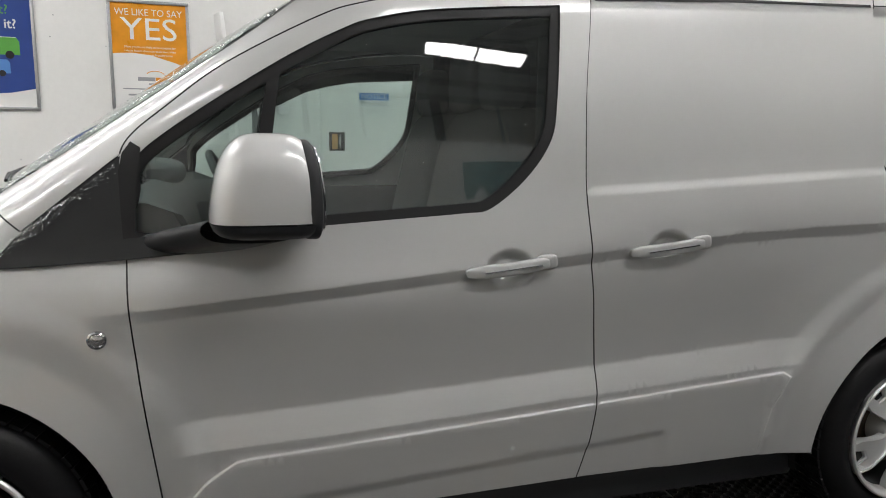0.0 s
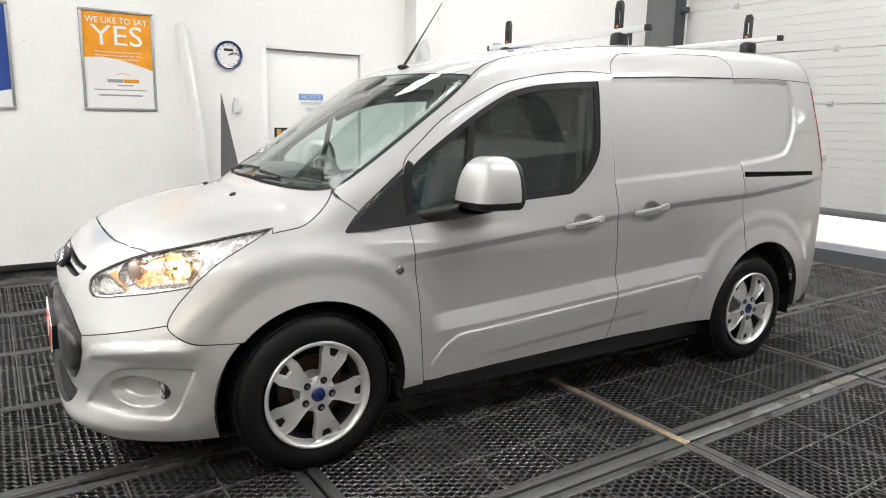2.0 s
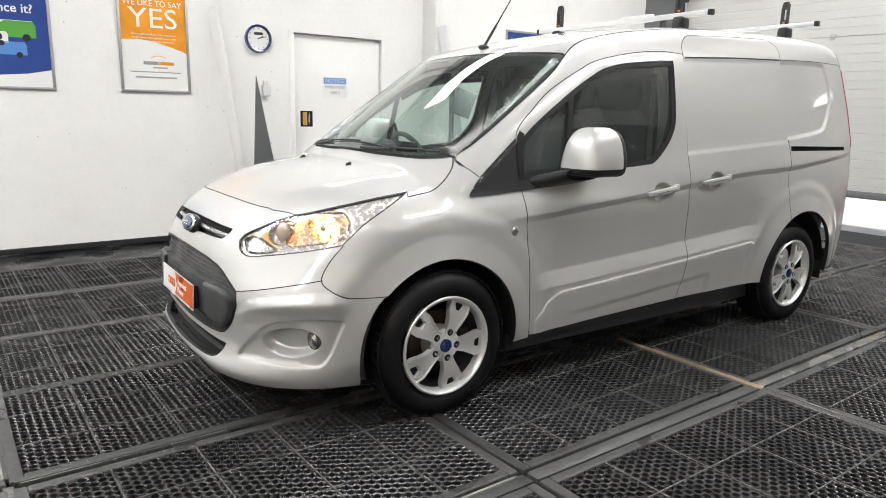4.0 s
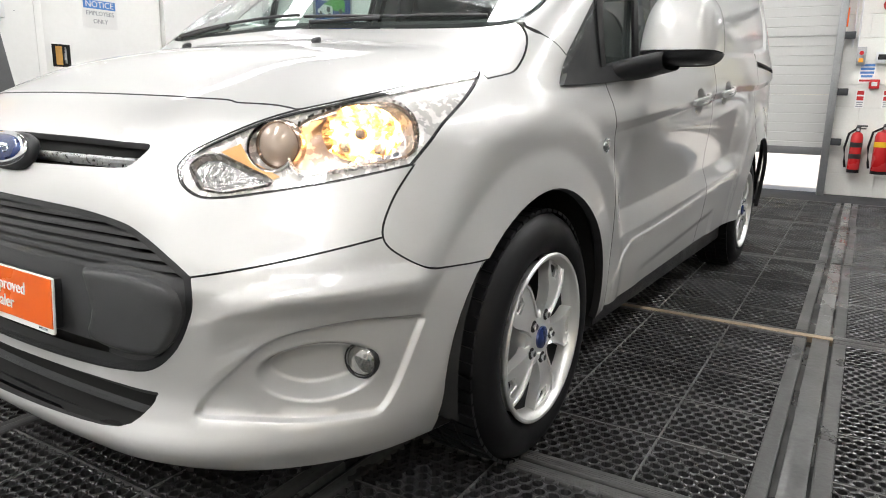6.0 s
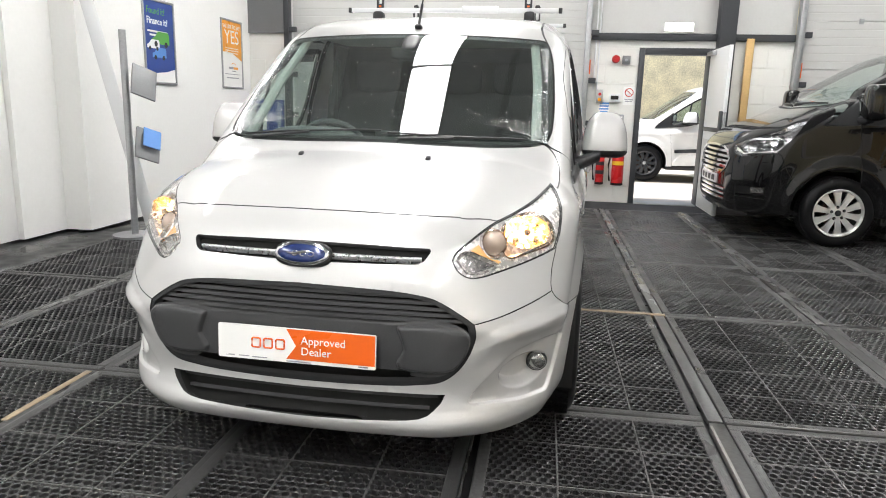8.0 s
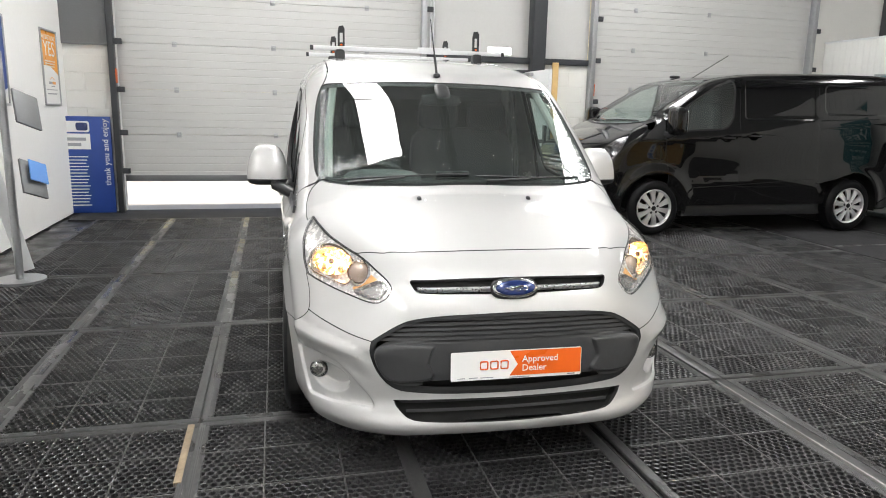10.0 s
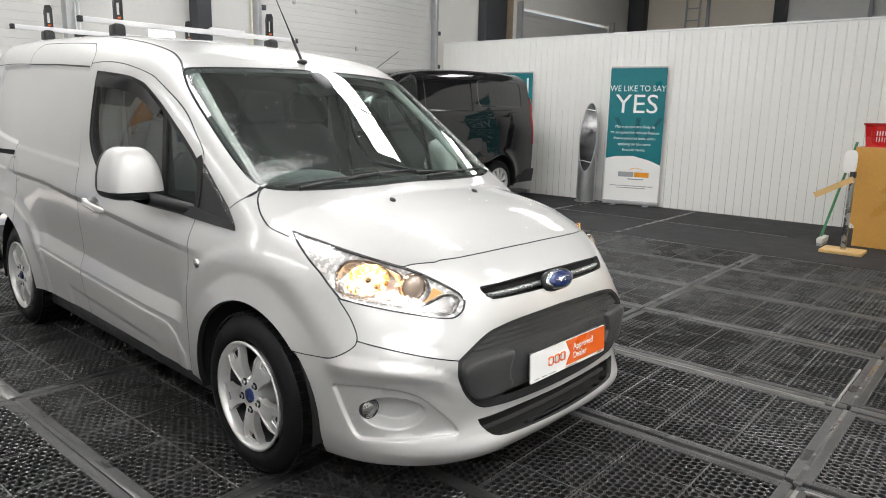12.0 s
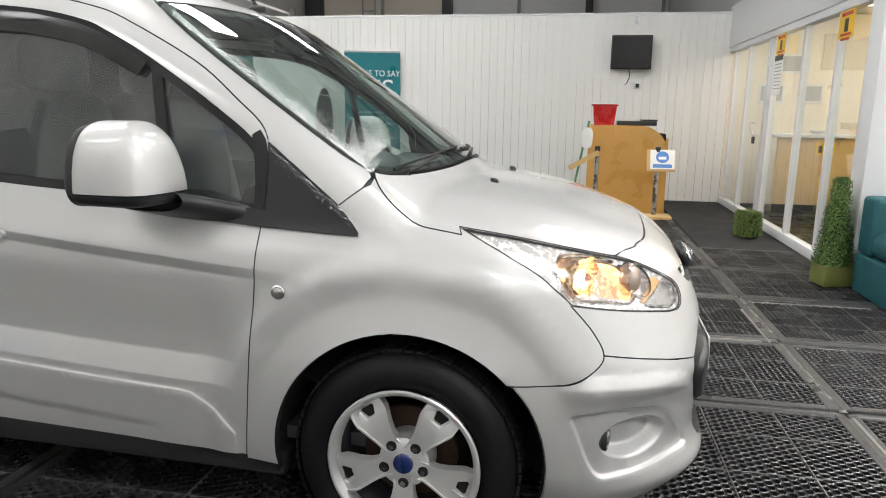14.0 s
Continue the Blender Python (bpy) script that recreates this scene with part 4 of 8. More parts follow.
def mirror(van, side, paint=SILVER):
    """A door mirror: painted cap, black lower shell and arm, real mirror glass."""
    m = new("door_mirror")
    m.parent = van
    m.scale = (side, 1, 1)

    def bend(v):
        t = min(max((v.z - 1.04) / 0.19, 0), 1)
        v.x = 0.972 + (v.x - 0.972) * (1 - 0.36 * t * t)
        v.y = 0.708 + (v.y - 0.708) * (1 - 0.30 * t * t) + 0.012 * t + 0.10 * (v.x - 0.97)
        return v

    part("cap", blob(0.972, 0.705, 1.10, 0.110, 0.112, 0.128, 0.48, 0.5, 56, 40, keep=lambda v: v.z > 1.042, bend=bend), paint, m, "painted mirror cap")
    part("lower_shell", blob(0.972, 0.708, 1.085, 0.112, 0.114, 0.075, 0.45, 0.45, 40, 24, keep=lambda v: v.z < 1.048, bend=bend), PLASTIC, m)
    part("bezel", blob(0.972, 0.798, 1.112, 0.102, 0.020, 0.104, 0.45, 0.4, 32, 20, bend=bend), PLASTIC, m)
    part("mirror_glass", blob(0.972, 0.818, 1.115, 0.088, 0.004, 0.09, 0.35, 0.35, 24, 12, bend=bend), CHROME, m)
    arm = bmesh.new()
    secs = [(0.81, 0.50, 0.974, 0.085, 0.026), (0.85, 0.54, 0.984, 0.09, 0.029), (0.89, 0.61, 1.0, 0.10, 0.032), (0.95, 0.68, 1.022, 0.105, 0.030)]
    rings = []
    for x, y, z, a, b in secs:
        rings.append([arm.verts.new((x, y + a * math.copysign(abs(math.cos(t)) ** 0.6, math.cos(t)), z + b * math.sin(t))) for t in [2 * math.pi * i / 20 for i in range(20)]])
    for p, q in zip(rings, rings[1:]):
        for i in range(20):
            arm.faces.new((p[i], p[(i + 1) % 20], q[(i + 1) % 20], q[i]))
    part("arm", arm, PLASTIC, m)
    part("base", box(0.80, 0.835, 0.425, 0.60, 0.962, 0.992, 0.008), PLASTIC, m)
    return m


def handle(van, side, y, z, tilt=6.0):
    h = new("door_handle")
    h.parent = van
    h.matrix_local = Matrix.Diagonal((side, 1, 1, 1)) @ pose(0, y, z, tilt, 0, 0)
    x = float(on_skin("side", np.array([y]), np.array([z]))[0, 0])
    part("grip", blob(x + 0.016, 0.0, 0.0, 0.011, 0.118, 0.0165, 0.55, 0.4, 20, 20, bend=lambda v: Vector((v.x - 1.0 * v.y * v.y, v.y, v.z))), SILVER, h, "silver painted grip")
    part("lock_cover", blob(x + 0.006, 0.095, 0.002, 0.010, 0.027, 0.019, 0.5, 0.45, 16, 12), SILVER, h)
    part("line", box(x + 0.0225, x + 0.0285, -0.075, 0.075, -0.001, 0.001), CHROME, h)
    return h


def lamp(van, side):
    """A lit headlight: clear lens, bright housing, a wide lit reflector, a smoked dome, an amber wedge and a crystal indicator."""
    lp = new("headlight")
    lp.parent = van
    lp.scale = (side, 1, 1)
    outline = loop(lamp_top, lamp_outer, lamp_bottom)
    flat_line = flat_of("nose", outline)
    bucket = spline([(0.612, 0.80), (0.637, 0.845), (0.70, 0.872), (0.754, 0.885), (0.815, 0.886), (0.842, 0.862), (0.842, 0.825), (0.822, 0.787), (0.72, 0.768), (0.632, 0.758), (0.612, 0.80)], 4)[:-1]
    chamber = np.array([(0.458, 0.768), (0.476, 0.783), (0.500, 0.784), (0.588, 0.741), (0.512, 0.727), (0.478, 0.733)])
    skin("lens", "nose", outline, LENS, lp, h=0.04, gap=0.001, off=0.001, rim=0, label="clear headlight lens")
    skin("lens_seal", "nose", outline, GASKET, lp, holes=[inset(flat_line, 0.0035)], h=0.05, gap=0.0, off=-0.003, rim=0.004)
    skin("lens_rib", "nose", inset(flat_line, 0.009), HOUSING, lp, holes=[inset(flat_line, 0.0125)], h=0.05, gap=0.0, off=-0.012, rim=0.01)
    skin("housing", "nose", inset(flat_line, 0.0005), HOUSING, lp, h=0.010, gap=0.0, off=-0.010, rim=-0.008, press=[(bucket, 0.055, 0.016), (np.array(ellipse(0.585, 0.803, 0.036, 0.040)), 0.030, 0.014), (chamber, 0.014, 0.008)], label="bright chrome lamp housing")
    skin("bucket_edge", "nose", inset(bucket, -0.003), SMOKED, lp, holes=[inset(bucket, 0.002)], h=0.04, gap=0.0, off=-0.007, rim=0.006)
    skin("indicator", "nose", inset(chamber, 0.003), CRYSTAL, lp, h=0.008, gap=0.0, off=-0.016, rim=0.004, label="grey crystal indicator chamber")
    skin("amber_wedge", "nose", np.array([(0.503, 0.793), (0.533, 0.808), (0.552, 0.778), (0.600, 0.750), (0.590, 0.745)]), AMBER, lp, h=0.012, gap=0.0, off=-0.007, rim=0.01, label="pale amber wedge")
    ribs = [(0.64 + 0.0155 * i, 0.7535 + 0.0034 * i) for i in range(11)]
    for u, z in ribs:
        skin("light_rib", "nose", np.array([(u, z - 0.003), (u + 0.011, z - 0.0006), (u + 0.011, z + 0.005), (u, z + 0.0026)]), CHROME, lp, h=0.012, gap=0.0, off=-0.005, rim=0.006)

    def facing(u, z, back):
        c = Vector(on_skin("nose", np.array([u]), np.array([z]))[0])
        q = Vector((math.sin(u / 0.85) * 0.55, -1.0, 0.05)).normalized()
        return c - q * back, q, q.to_track_quat("X", "Z").to_matrix().to_4x4()

    base, q, turn = facing(0.735, 0.824, 0.040)
    bm = lathe([(0.010, -0.045), (0.019, -0.041), (0.028, -0.036), (0.036, -0.029), (0.044, -0.020), (0.049, -0.010), (0.054, 0.0), (0.060, 0.010)], 72)
    for v in bm.verts:
        a_, r_ = math.atan2(v.co.z, v.co.y), math.hypot(v.co.y, v.co.z)
        v.co.x += 0.0045 * math.sin(9 * a_) * math.sin(r_ * 150) - 0.004 * math.cos(v.co.y * 330)
    bm.transform(Matrix.Translation(base + q * 0.004) @ turn @ Matrix.Diagonal((1, 1.36, 0.92, 1)))
    part("reflector", bm, FACETS, lp, "fluted reflector with warm glow put into its colour")
    for dy in (-0.036, 0.036):
        b = box(-0.004, 0.006, dy - 0.012, dy + 0.012, -0.040, -0.018, 0.004)
        b.transform(Matrix.Translation(base + q * 0.004) @ turn)
        part("reflector_step", b, FACETS, lp)
    b = blob(0, 0, 0, 0.016, 0.013, 0.013, 1, 1, 16, 10)
    b.transform(Matrix.Translation(base - q * 0.006) @ turn)
    part("bulb", b, BULB, lp, "glowing warm bulb")
    b = lathe([(0.0, 0.020), (0.009, 0.019), (0.013, 0.012), (0.013, 0.006)], 20)
    b.transform(Matrix.Translation(base + q * 0.004) @ turn)
    part("bulb_shield", b, SMOKED, lp)
    base, q, turn = facing(0.590, 0.803, 0.021)
    b = blob(0, 0, 0, 0.026, 0.040, 0.042, 1, 1, 32, 16)
    b.transform(Matrix.Translation(base) @ turn)
    part("projector_lens", b, SMOKED_GLASS, lp, "smoked glass dome with warm glow put into its colour")
    b = lathe([(0.040, 0.004), (0.044, 0.008), (0.047, 0.002), (0.047, -0.02)], 36)
    b.transform(Matrix.Translation(base) @ turn)
    part("projector_shroud", b, SMOKED, lp)
    return lp


CRYSTAL = mat("crystal_chamber", (0.50, 0.49, 0.48), 0.14, 0.75, vary=0.5, scale=70, fine=240, rough_vary=0.1, bump=1.0, bump_scale=110)
HOUSING = mat("lamp_chrome", (0.80, 0.78, 0.76), 0.26, 0.42, vary=0.06, scale=60, fine=250, rough_vary=0.10, bump=0.12, bump_scale=45)
# The bulb's warm glow is put into the reflector and dome colours below.
FACETS = mat("glow_tinted_facets", (0.88, 0.69, 0.48), 0.22, 0.9, vary=0.5, scale=38, fine=90, rough_vary=0.2, bump=1.0, bump_scale=60)
SMOKED = mat("smoked_chrome", (0.50, 0.40, 0.33), 0.2, 0.8, vary=0.2, scale=40)
SMOKED_GLASS = mat("projector_glass", (0.50, 0.40, 0.33), 0.14, 0.2, vary=0.02, coat=1)
FOG_GLASS = mat("fog_glass", (0.30, 0.30, 0.29), 0.08, 0.7, vary=0.1, coat=1)


def front_end(van):
    """Grille, black bumper beam, plate, badge, slot bar and fog lamps."""
    hole = mirrored(loop(spline([(0, 0.684), (0.244, 0.677), (0.347, 0.664), (0.396, 0.642), (0.445, 0.605), (0.475, 0.578)], 5), spline([(0.475, 0.578), (0.476, 0.522), (0.448, 0.446), (0.40, 0.395), (0.333, 0.379), (0.25, 0.371), (0.126, 0.367), (0, 0.366)], 4)))
    g = new("radiator_grille")
    g.parent = van
    # Black sheet stands in for the shade behind the grille.
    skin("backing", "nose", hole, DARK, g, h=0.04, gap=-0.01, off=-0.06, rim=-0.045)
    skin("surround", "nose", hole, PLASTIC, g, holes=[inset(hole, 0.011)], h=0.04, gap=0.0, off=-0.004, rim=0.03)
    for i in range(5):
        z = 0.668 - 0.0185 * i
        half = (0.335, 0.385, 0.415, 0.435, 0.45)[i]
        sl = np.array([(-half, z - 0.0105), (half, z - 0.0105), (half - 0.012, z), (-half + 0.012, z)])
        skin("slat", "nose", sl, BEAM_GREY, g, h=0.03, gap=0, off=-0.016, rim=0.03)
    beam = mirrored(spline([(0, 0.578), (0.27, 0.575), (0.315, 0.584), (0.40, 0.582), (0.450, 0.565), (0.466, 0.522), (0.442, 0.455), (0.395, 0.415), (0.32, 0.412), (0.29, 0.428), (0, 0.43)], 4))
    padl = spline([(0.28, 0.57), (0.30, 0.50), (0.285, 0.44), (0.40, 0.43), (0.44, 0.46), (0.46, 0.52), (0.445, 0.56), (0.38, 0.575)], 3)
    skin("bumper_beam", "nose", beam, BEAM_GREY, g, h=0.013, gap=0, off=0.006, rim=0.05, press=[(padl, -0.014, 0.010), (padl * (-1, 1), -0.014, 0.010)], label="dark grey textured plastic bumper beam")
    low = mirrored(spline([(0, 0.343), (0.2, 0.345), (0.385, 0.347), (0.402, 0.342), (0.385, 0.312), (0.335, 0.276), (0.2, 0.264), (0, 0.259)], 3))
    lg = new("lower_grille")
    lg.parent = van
    # Shade behind the lower slats, as a black sheet.
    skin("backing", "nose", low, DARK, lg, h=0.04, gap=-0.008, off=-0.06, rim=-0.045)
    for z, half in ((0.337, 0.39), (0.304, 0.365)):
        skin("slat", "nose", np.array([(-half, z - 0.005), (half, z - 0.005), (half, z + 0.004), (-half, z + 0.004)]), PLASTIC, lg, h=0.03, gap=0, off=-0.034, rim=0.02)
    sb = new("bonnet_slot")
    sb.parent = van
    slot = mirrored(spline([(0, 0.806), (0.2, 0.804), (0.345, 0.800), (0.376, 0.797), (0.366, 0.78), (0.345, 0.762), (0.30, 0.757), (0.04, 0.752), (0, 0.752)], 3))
    # Shade inside the slot, as a black sheet.
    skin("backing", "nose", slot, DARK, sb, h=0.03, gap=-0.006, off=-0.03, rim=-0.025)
    skin("chrome_bar", "nose", np.array([(-0.345, 0.764), (0.345, 0.764), (0.352, 0.786), (-0.352, 0.786)]), WET_CHROME, sb, h=0.012, gap=0, off=-0.006, rim=0.02, sink=lambda q: 0.012 * ((q[:, 1] - 0.775) / 0.011) ** 2, label="water-beaded chrome bar")
    # oval badge: blue with a bright rim and a plain bright flourish
    bd = new("badge")
    bd.parent = van
    bd.matrix_local = pose(0, -0.803, 0.776, -22, 0, 0)
    for nm, a, b, d, m in (("rim", 0.090, 0.038, 0.0, CHROME), ("field", 0.080, 0.0305, -0.004, BADGE_BLUE)):
        part(nm, blob(0, d, 0, a, 0.012, b, 1, 0.9, 36, 16), m, bd)
    part("mount", blob(0, 0.015, 0, 0.094, 0.02, 0.041, 0.7, 0.7, 36, 16), PLASTIC, bd)
    swirl = [(-0.046 + 0.092 * i / 20, -0.0158 + 0.9 * (0.046 - 0.092 * i / 20) ** 2, 0.004 * math.sin(i * 0.31 - 3.1)) for i in range(21)]
    for x0 in (-0.018, 0.008, 0.034):
        loop_ = [(x0 + 0.010 * math.cos(a_ * 0.5), -0.0152 + 1.1 * (x0 + 0.010 * math.cos(a_ * 0.5)) ** 2, -0.003 + 0.008 * math.sin(a_ * 0.5)) for a_ in range(13)]
        part("flourish", tube(loop_, 0.0018, 6), CHROME, bd)
    part("flourish", tube(swirl, lambda t: 0.0018 + 0.004 * math.sin(math.pi * t), 8), CHROME, bd)
    # dealer plate
    pl = new("dealer_plate")
    pl.parent = van
    pl.matrix_local = pose(0, -0.868, 0.493, -3, 0, 0)
    pl["label"] = "white and orange dealer plate"
    part("plate", slab(rounded(-0.26, 0.26, -0.0555, 0.0555, 0.006), 0.004), WHITE_PRINT, pl)
    part("orange_field", slab([(-0.03, 0.053), (0.002, 0.0), (-0.03, -0.0435), (0.257, -0.0435), (0.257, 0.053)], 0.003), PLATE_ORANGE, pl).location.y = -0.0022
    part("plate_holder", box(-0.24, 0.24, 0.004, 0.03, -0.05, 0.05, 0.004), PLASTIC, pl)
    text("Approved", 0.036, WHITE_PRINT, pl, (0.018, -0.0032, 0.019), align="LEFT")
    text("Dealer", 0.036, WHITE_PRINT, pl, (0.018, -0.0032, -0.016), align="LEFT")
    for x0, x1, z0 in ((-0.225, -0.205, -0.046), (-0.19, -0.155, -0.046), (-0.145, -0.095, -0.047), (-0.03, 0.05, -0.051), (0.215, 0.235, -0.050)):
        part("small_print", box(x0, x1, -0.0012, 0.0, z0 - 0.0016, z0 + 0.0016), GREY_PRINT, pl)
    for x0 in (-0.145, -0.105, -0.065):
        ring = rounded(x0, x0 + 0.028, -0.014, 0.016, 0.005)
        part("mark", tube([(a_, -0.0015, b_) for a_, b_ in ring + ring[:1]], 0.0028, 6), PLATE_ORANGE, pl)
    part("print_line", box(-0.235, -0.205, -0.001, 0, -0.048, -0.0465), GREY_PRINT, pl)
    part("print_line", box(-0.02, 0.03, -0.001, 0, -0.0505, -0.0485), GREY_PRINT, pl)
    part("print_line", box(0.205, 0.235, -0.001, 0, -0.0505, -0.0475), BLACK_PRINT, pl)
    for s in (1, -1):
        f = new("fog_lamp")
        f.parent = van
        f.scale = (s, 1, 1)
        c = on_skin("nose", np.array([0.715]), np.array([0.392]))[0]
        q = Vector((0.14, -1, 0)).normalized()
        turn = q.to_track_quat("X", "Z").to_matrix().to_4x4()
        base = Vector(c) - q * 0.036 - Vector((0.012, 0, 0))
        b = lathe([(0.0, 0.012), (0.012, 0.0115), (0.024, 0.008), (0.032, 0.0), (0.034, -0.02)], 28)
        b.transform(Matrix.Translation(base) @ turn)
        part("lens", b, FOG_GLASS, f, "glass fog lamp")
        b = lathe([(0.032, 0.003), (0.035, 0.005), (0.037, 0.0), (0.036, -0.010)], 28)
        b.transform(Matrix.Translation(base) @ turn)
        part("rim", b, PLASTIC, f)


def cabin(van):
    """What shows through the glass: seats, wheel, fascia, bulkhead, linings."""
    part("bulkhead", box(-0.72, 0.72, 1.56, 1.59, 0.3, 1.62, 0.02), SEAT_CLOTH, van, "dark steel load bulkhead")
    part("cabin_floor", box(-0.78, 0.78, 0.0, 1.5, 0.30, 0.34), TRIM_GREY, van)
    # Unseen black box and sheets added as the dark of the load space.
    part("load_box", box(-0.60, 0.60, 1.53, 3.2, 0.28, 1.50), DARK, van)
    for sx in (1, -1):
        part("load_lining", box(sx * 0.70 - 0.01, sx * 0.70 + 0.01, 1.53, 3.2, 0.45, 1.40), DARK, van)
    part("headlining", box(-0.60, 0.60, 0.88, 1.5, 1.585, 1.60), HEADLINER, van)
    bm = bmesh.new()
    prof = [(0.02, 1.03), (0.16, 1.055), (0.34, 1.06), (0.42, 1.03), (0.46, 0.95), (0.44, 0.78), (0.40, 0.55), (0.1, 0.4)]
    rows = [[bm.verts.new((x, y + 0.10 * (x / 0.72) ** 2, z)) for y, z in prof] for x in np.linspace(-0.72, 0.72, 15)]
    for a, b in zip(rows, rows[1:]):
        for i in range(len(prof) - 1):
            bm.faces.new((a[i], a[i + 1], b[i + 1], b[i]))
    part("fascia", bm, TRIM_GREY, van, "dark moulded fascia", smooth=50)
    part("binnacle", blob(-0.38, 0.30, 1.075, 0.20, 0.13, 0.055, 0.7, 0.7, 28, 12), TRIM_GREY, van)
    part("display", box(-0.09, 0.09, 0.33, 0.345, 1.06, 1.12, 0.006), SCREEN_BLACK, van)
    st = new("steering_wheel")
    st.parent = van
    st.matrix_local = pose(-0.38, 0.60, 0.98, 25, 0, 0)
    ring = [(0.185 * math.cos(2 * math.pi * i / 40), 0, 0.185 * math.sin(2 * math.pi * i / 40)) for i in range(41)]
    part("rim", tube(ring, 0.015, 10), TRIM_GREY, st)
    part("boss", blob(0, 0.02, -0.01, 0.075, 0.035, 0.065, 0.7, 0.7, 20, 10), TRIM_GREY, st)
    for a in (0, 180, 250, 290):
        part("spoke", cyl((0, 0.01, 0), (0.18 * math.cos(radians(a)), 0, 0.18 * math.sin(radians(a))), 0.014, seg=8), TRIM_GREY, st)
    for x in (-0.38, 0.30):
        s = new("seat")
        s.parent = van
        s.matrix_local = pose(x, 1.0, 0.34)
        wide = 0.25 if x < 0 else 0.36
        part("cushion", blob(0, 0, 0.30, wide, 0.26, 0.10, 0.45, 0.35, 28, 14), SEAT_CLOTH, s)
        part("seat_base", box(-wide * 0.8, wide * 0.8, -0.2, 0.2, 0, 0.24, 0.02), TRIM_GREY, s)
        part("backrest", blob(0, 0.33, 0.64, wide, 0.085, 0.34, 0.4, 0.4, 28, 18, bend=lambda v: Vector((v.x, v.y + 0.22 * (v.z - 0.4), v.z))), SEAT_CLOTH, s)
        for hx in ((0,) if x < 0 else (-0.17, 0.17)):
            part("headrest", blob(hx, 0.42, 1.06, 0.135, 0.05, 0.095, 0.5, 0.5, 22, 14), SEAT_CLOTH, s)
            part("headrest_post", cyl((hx - 0.05, 0.42, 0.9), (hx - 0.05, 0.42, 1.0), 0.007, seg=8), CHROME, s)
            part("headrest_post", cyl((hx + 0.05, 0.42, 0.9), (hx + 0.05, 0.42, 1.0), 0.007, seg=8), CHROME, s)
    for s in (1, -1):
        part("pillar_trim", tube([(s * 0.72, 1.50, 0.95), (s * 0.70, 1.54, 1.3), (s * 0.64, 1.53, 1.58)], 0.040, 10), TRIM_GREY, van)
        part("pillar_trim", tube([(s * 0.66, 0.22, 1.08), (s * 0.64, 0.55, 1.34), (s * 0.60, 0.84, 1.56)], 0.022, 8), HEADLINER, van)
        part("door_lining", box(s * 0.80 - 0.01, s * 0.80 + 0.01, 0.46, 1.5, 0.32, 0.99, 0.005), TRIM_GREY, van)
        part("belt", box(s * 0.655 - 0.002, s * 0.655 + 0.002, 1.455, 1.495, 0.8, 1.5), TRIM_GREY, van)
    rv = new("rear_view_mirror")
    rv.parent = van
    part("housing", blob(0, 0.70, 1.49, 0.115, 0.022, 0.032, 0.5, 0.5, 20, 12), PLASTIC, rv)
    part("stem", cyl((0, 0.70, 1.49), (0, 0.68, 1.55), 0.012, seg=8), PLASTIC, rv)
    part("sensor_pod", blob(0, 0.66, 1.535, 0.045, 0.06, 0.015, 0.7, 0.7, 20, 10, bend=lambda v: Vector((v.x, v.y, v.z + 0.68 * (v.y - 0.66)))), PLASTIC, van)


van = thing("panel_van", 0, 0, 0, 0, "light silver compact panel van with roof bars on black mats", "van", room=False)
van_shell(van, SILVER)
for sgn in (1, -1):
    lamp(van, sgn)
    mirror(van, sgn)
    handle(van, sgn, 1.295, 0.908)
    if sgn > 0:
        handle(van, sgn, 1.735, 0.946)
    for wy, trn in ((0.0, -24.0 if sgn > 0 else 36.0), (WHEELBASE, 40.0)):
        wheel(van, sgn, wy, turn=trn)
    for wy, r in ((0.0, 0.385), (WHEELBASE, 0.41)):
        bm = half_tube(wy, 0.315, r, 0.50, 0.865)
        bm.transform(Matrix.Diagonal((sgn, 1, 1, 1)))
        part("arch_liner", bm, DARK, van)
    part("sill", box(sgn * 0.79 - 0.045, sgn * 0.79 + 0.045, 0.37, 2.28, 0.20, 0.285, 0.02), PLASTIC, van, "black plastic sill")
    part("mud_flap", box(sgn * 0.78 - 0.08, sgn * 0.78 + 0.08, 3.07, 3.085, 0.27, 0.40, 0.004), PLASTIC, van)
    # side repeater
    c = on_skin("side", np.array([0.348]), np.array([0.777]))[0]
    rp_ = new("side_repeater")
    rp_.parent = van
    part("ring", lathe([(0.021, 0.0), (0.020, 0.004), (0.016, 0.006), (0.015, 0.002)], 24, bm=None), CHROME, rp_)
    part("lens", blob(0.003, 0, 0, 0.005, 0.0155, 0.0155, 1, 1, 20, 10), CRYSTAL, rp_, "clear ribbed repeater lens")
    rp_.matrix_local = Matrix.Translation((sgn * (c[0] + 0.003), 0.348, 0.777)) @ Matrix.Diagonal((sgn, 1, 1, 1))
    # tail lamp edge and rear bumper corner
    tl = skin("tail_lamp", "side", np.array([(3.30, 1.10), (3.365, 1.10), (3.315, 1.60), (3.255, 1.60)]), RED_LENS, van, h=0.04, gap=0, off=0.004, rim=0.03, shape=lambda v, s=sgn: v * (s, 1, 1), label="red tail lamp")
skin("fuel_flap_line", "side", np.array(ellipse(2.455, 1.01, 0.078, 0.072)), GASKET, van, holes=[np.array(ellipse(2.455, 1.01, 0.0755, 0.0695))], h=0.03, gap=0, off=0.0012, rim=0, shape=lambda v: v * (-1, 1, 1))
# Plain near-black blocks stand for the shade below and behind the panels.
part("underbody", box(-0.62, 0.62, -0.55, 3.3, 0.2, 0.34, 0.02), DARK, van)
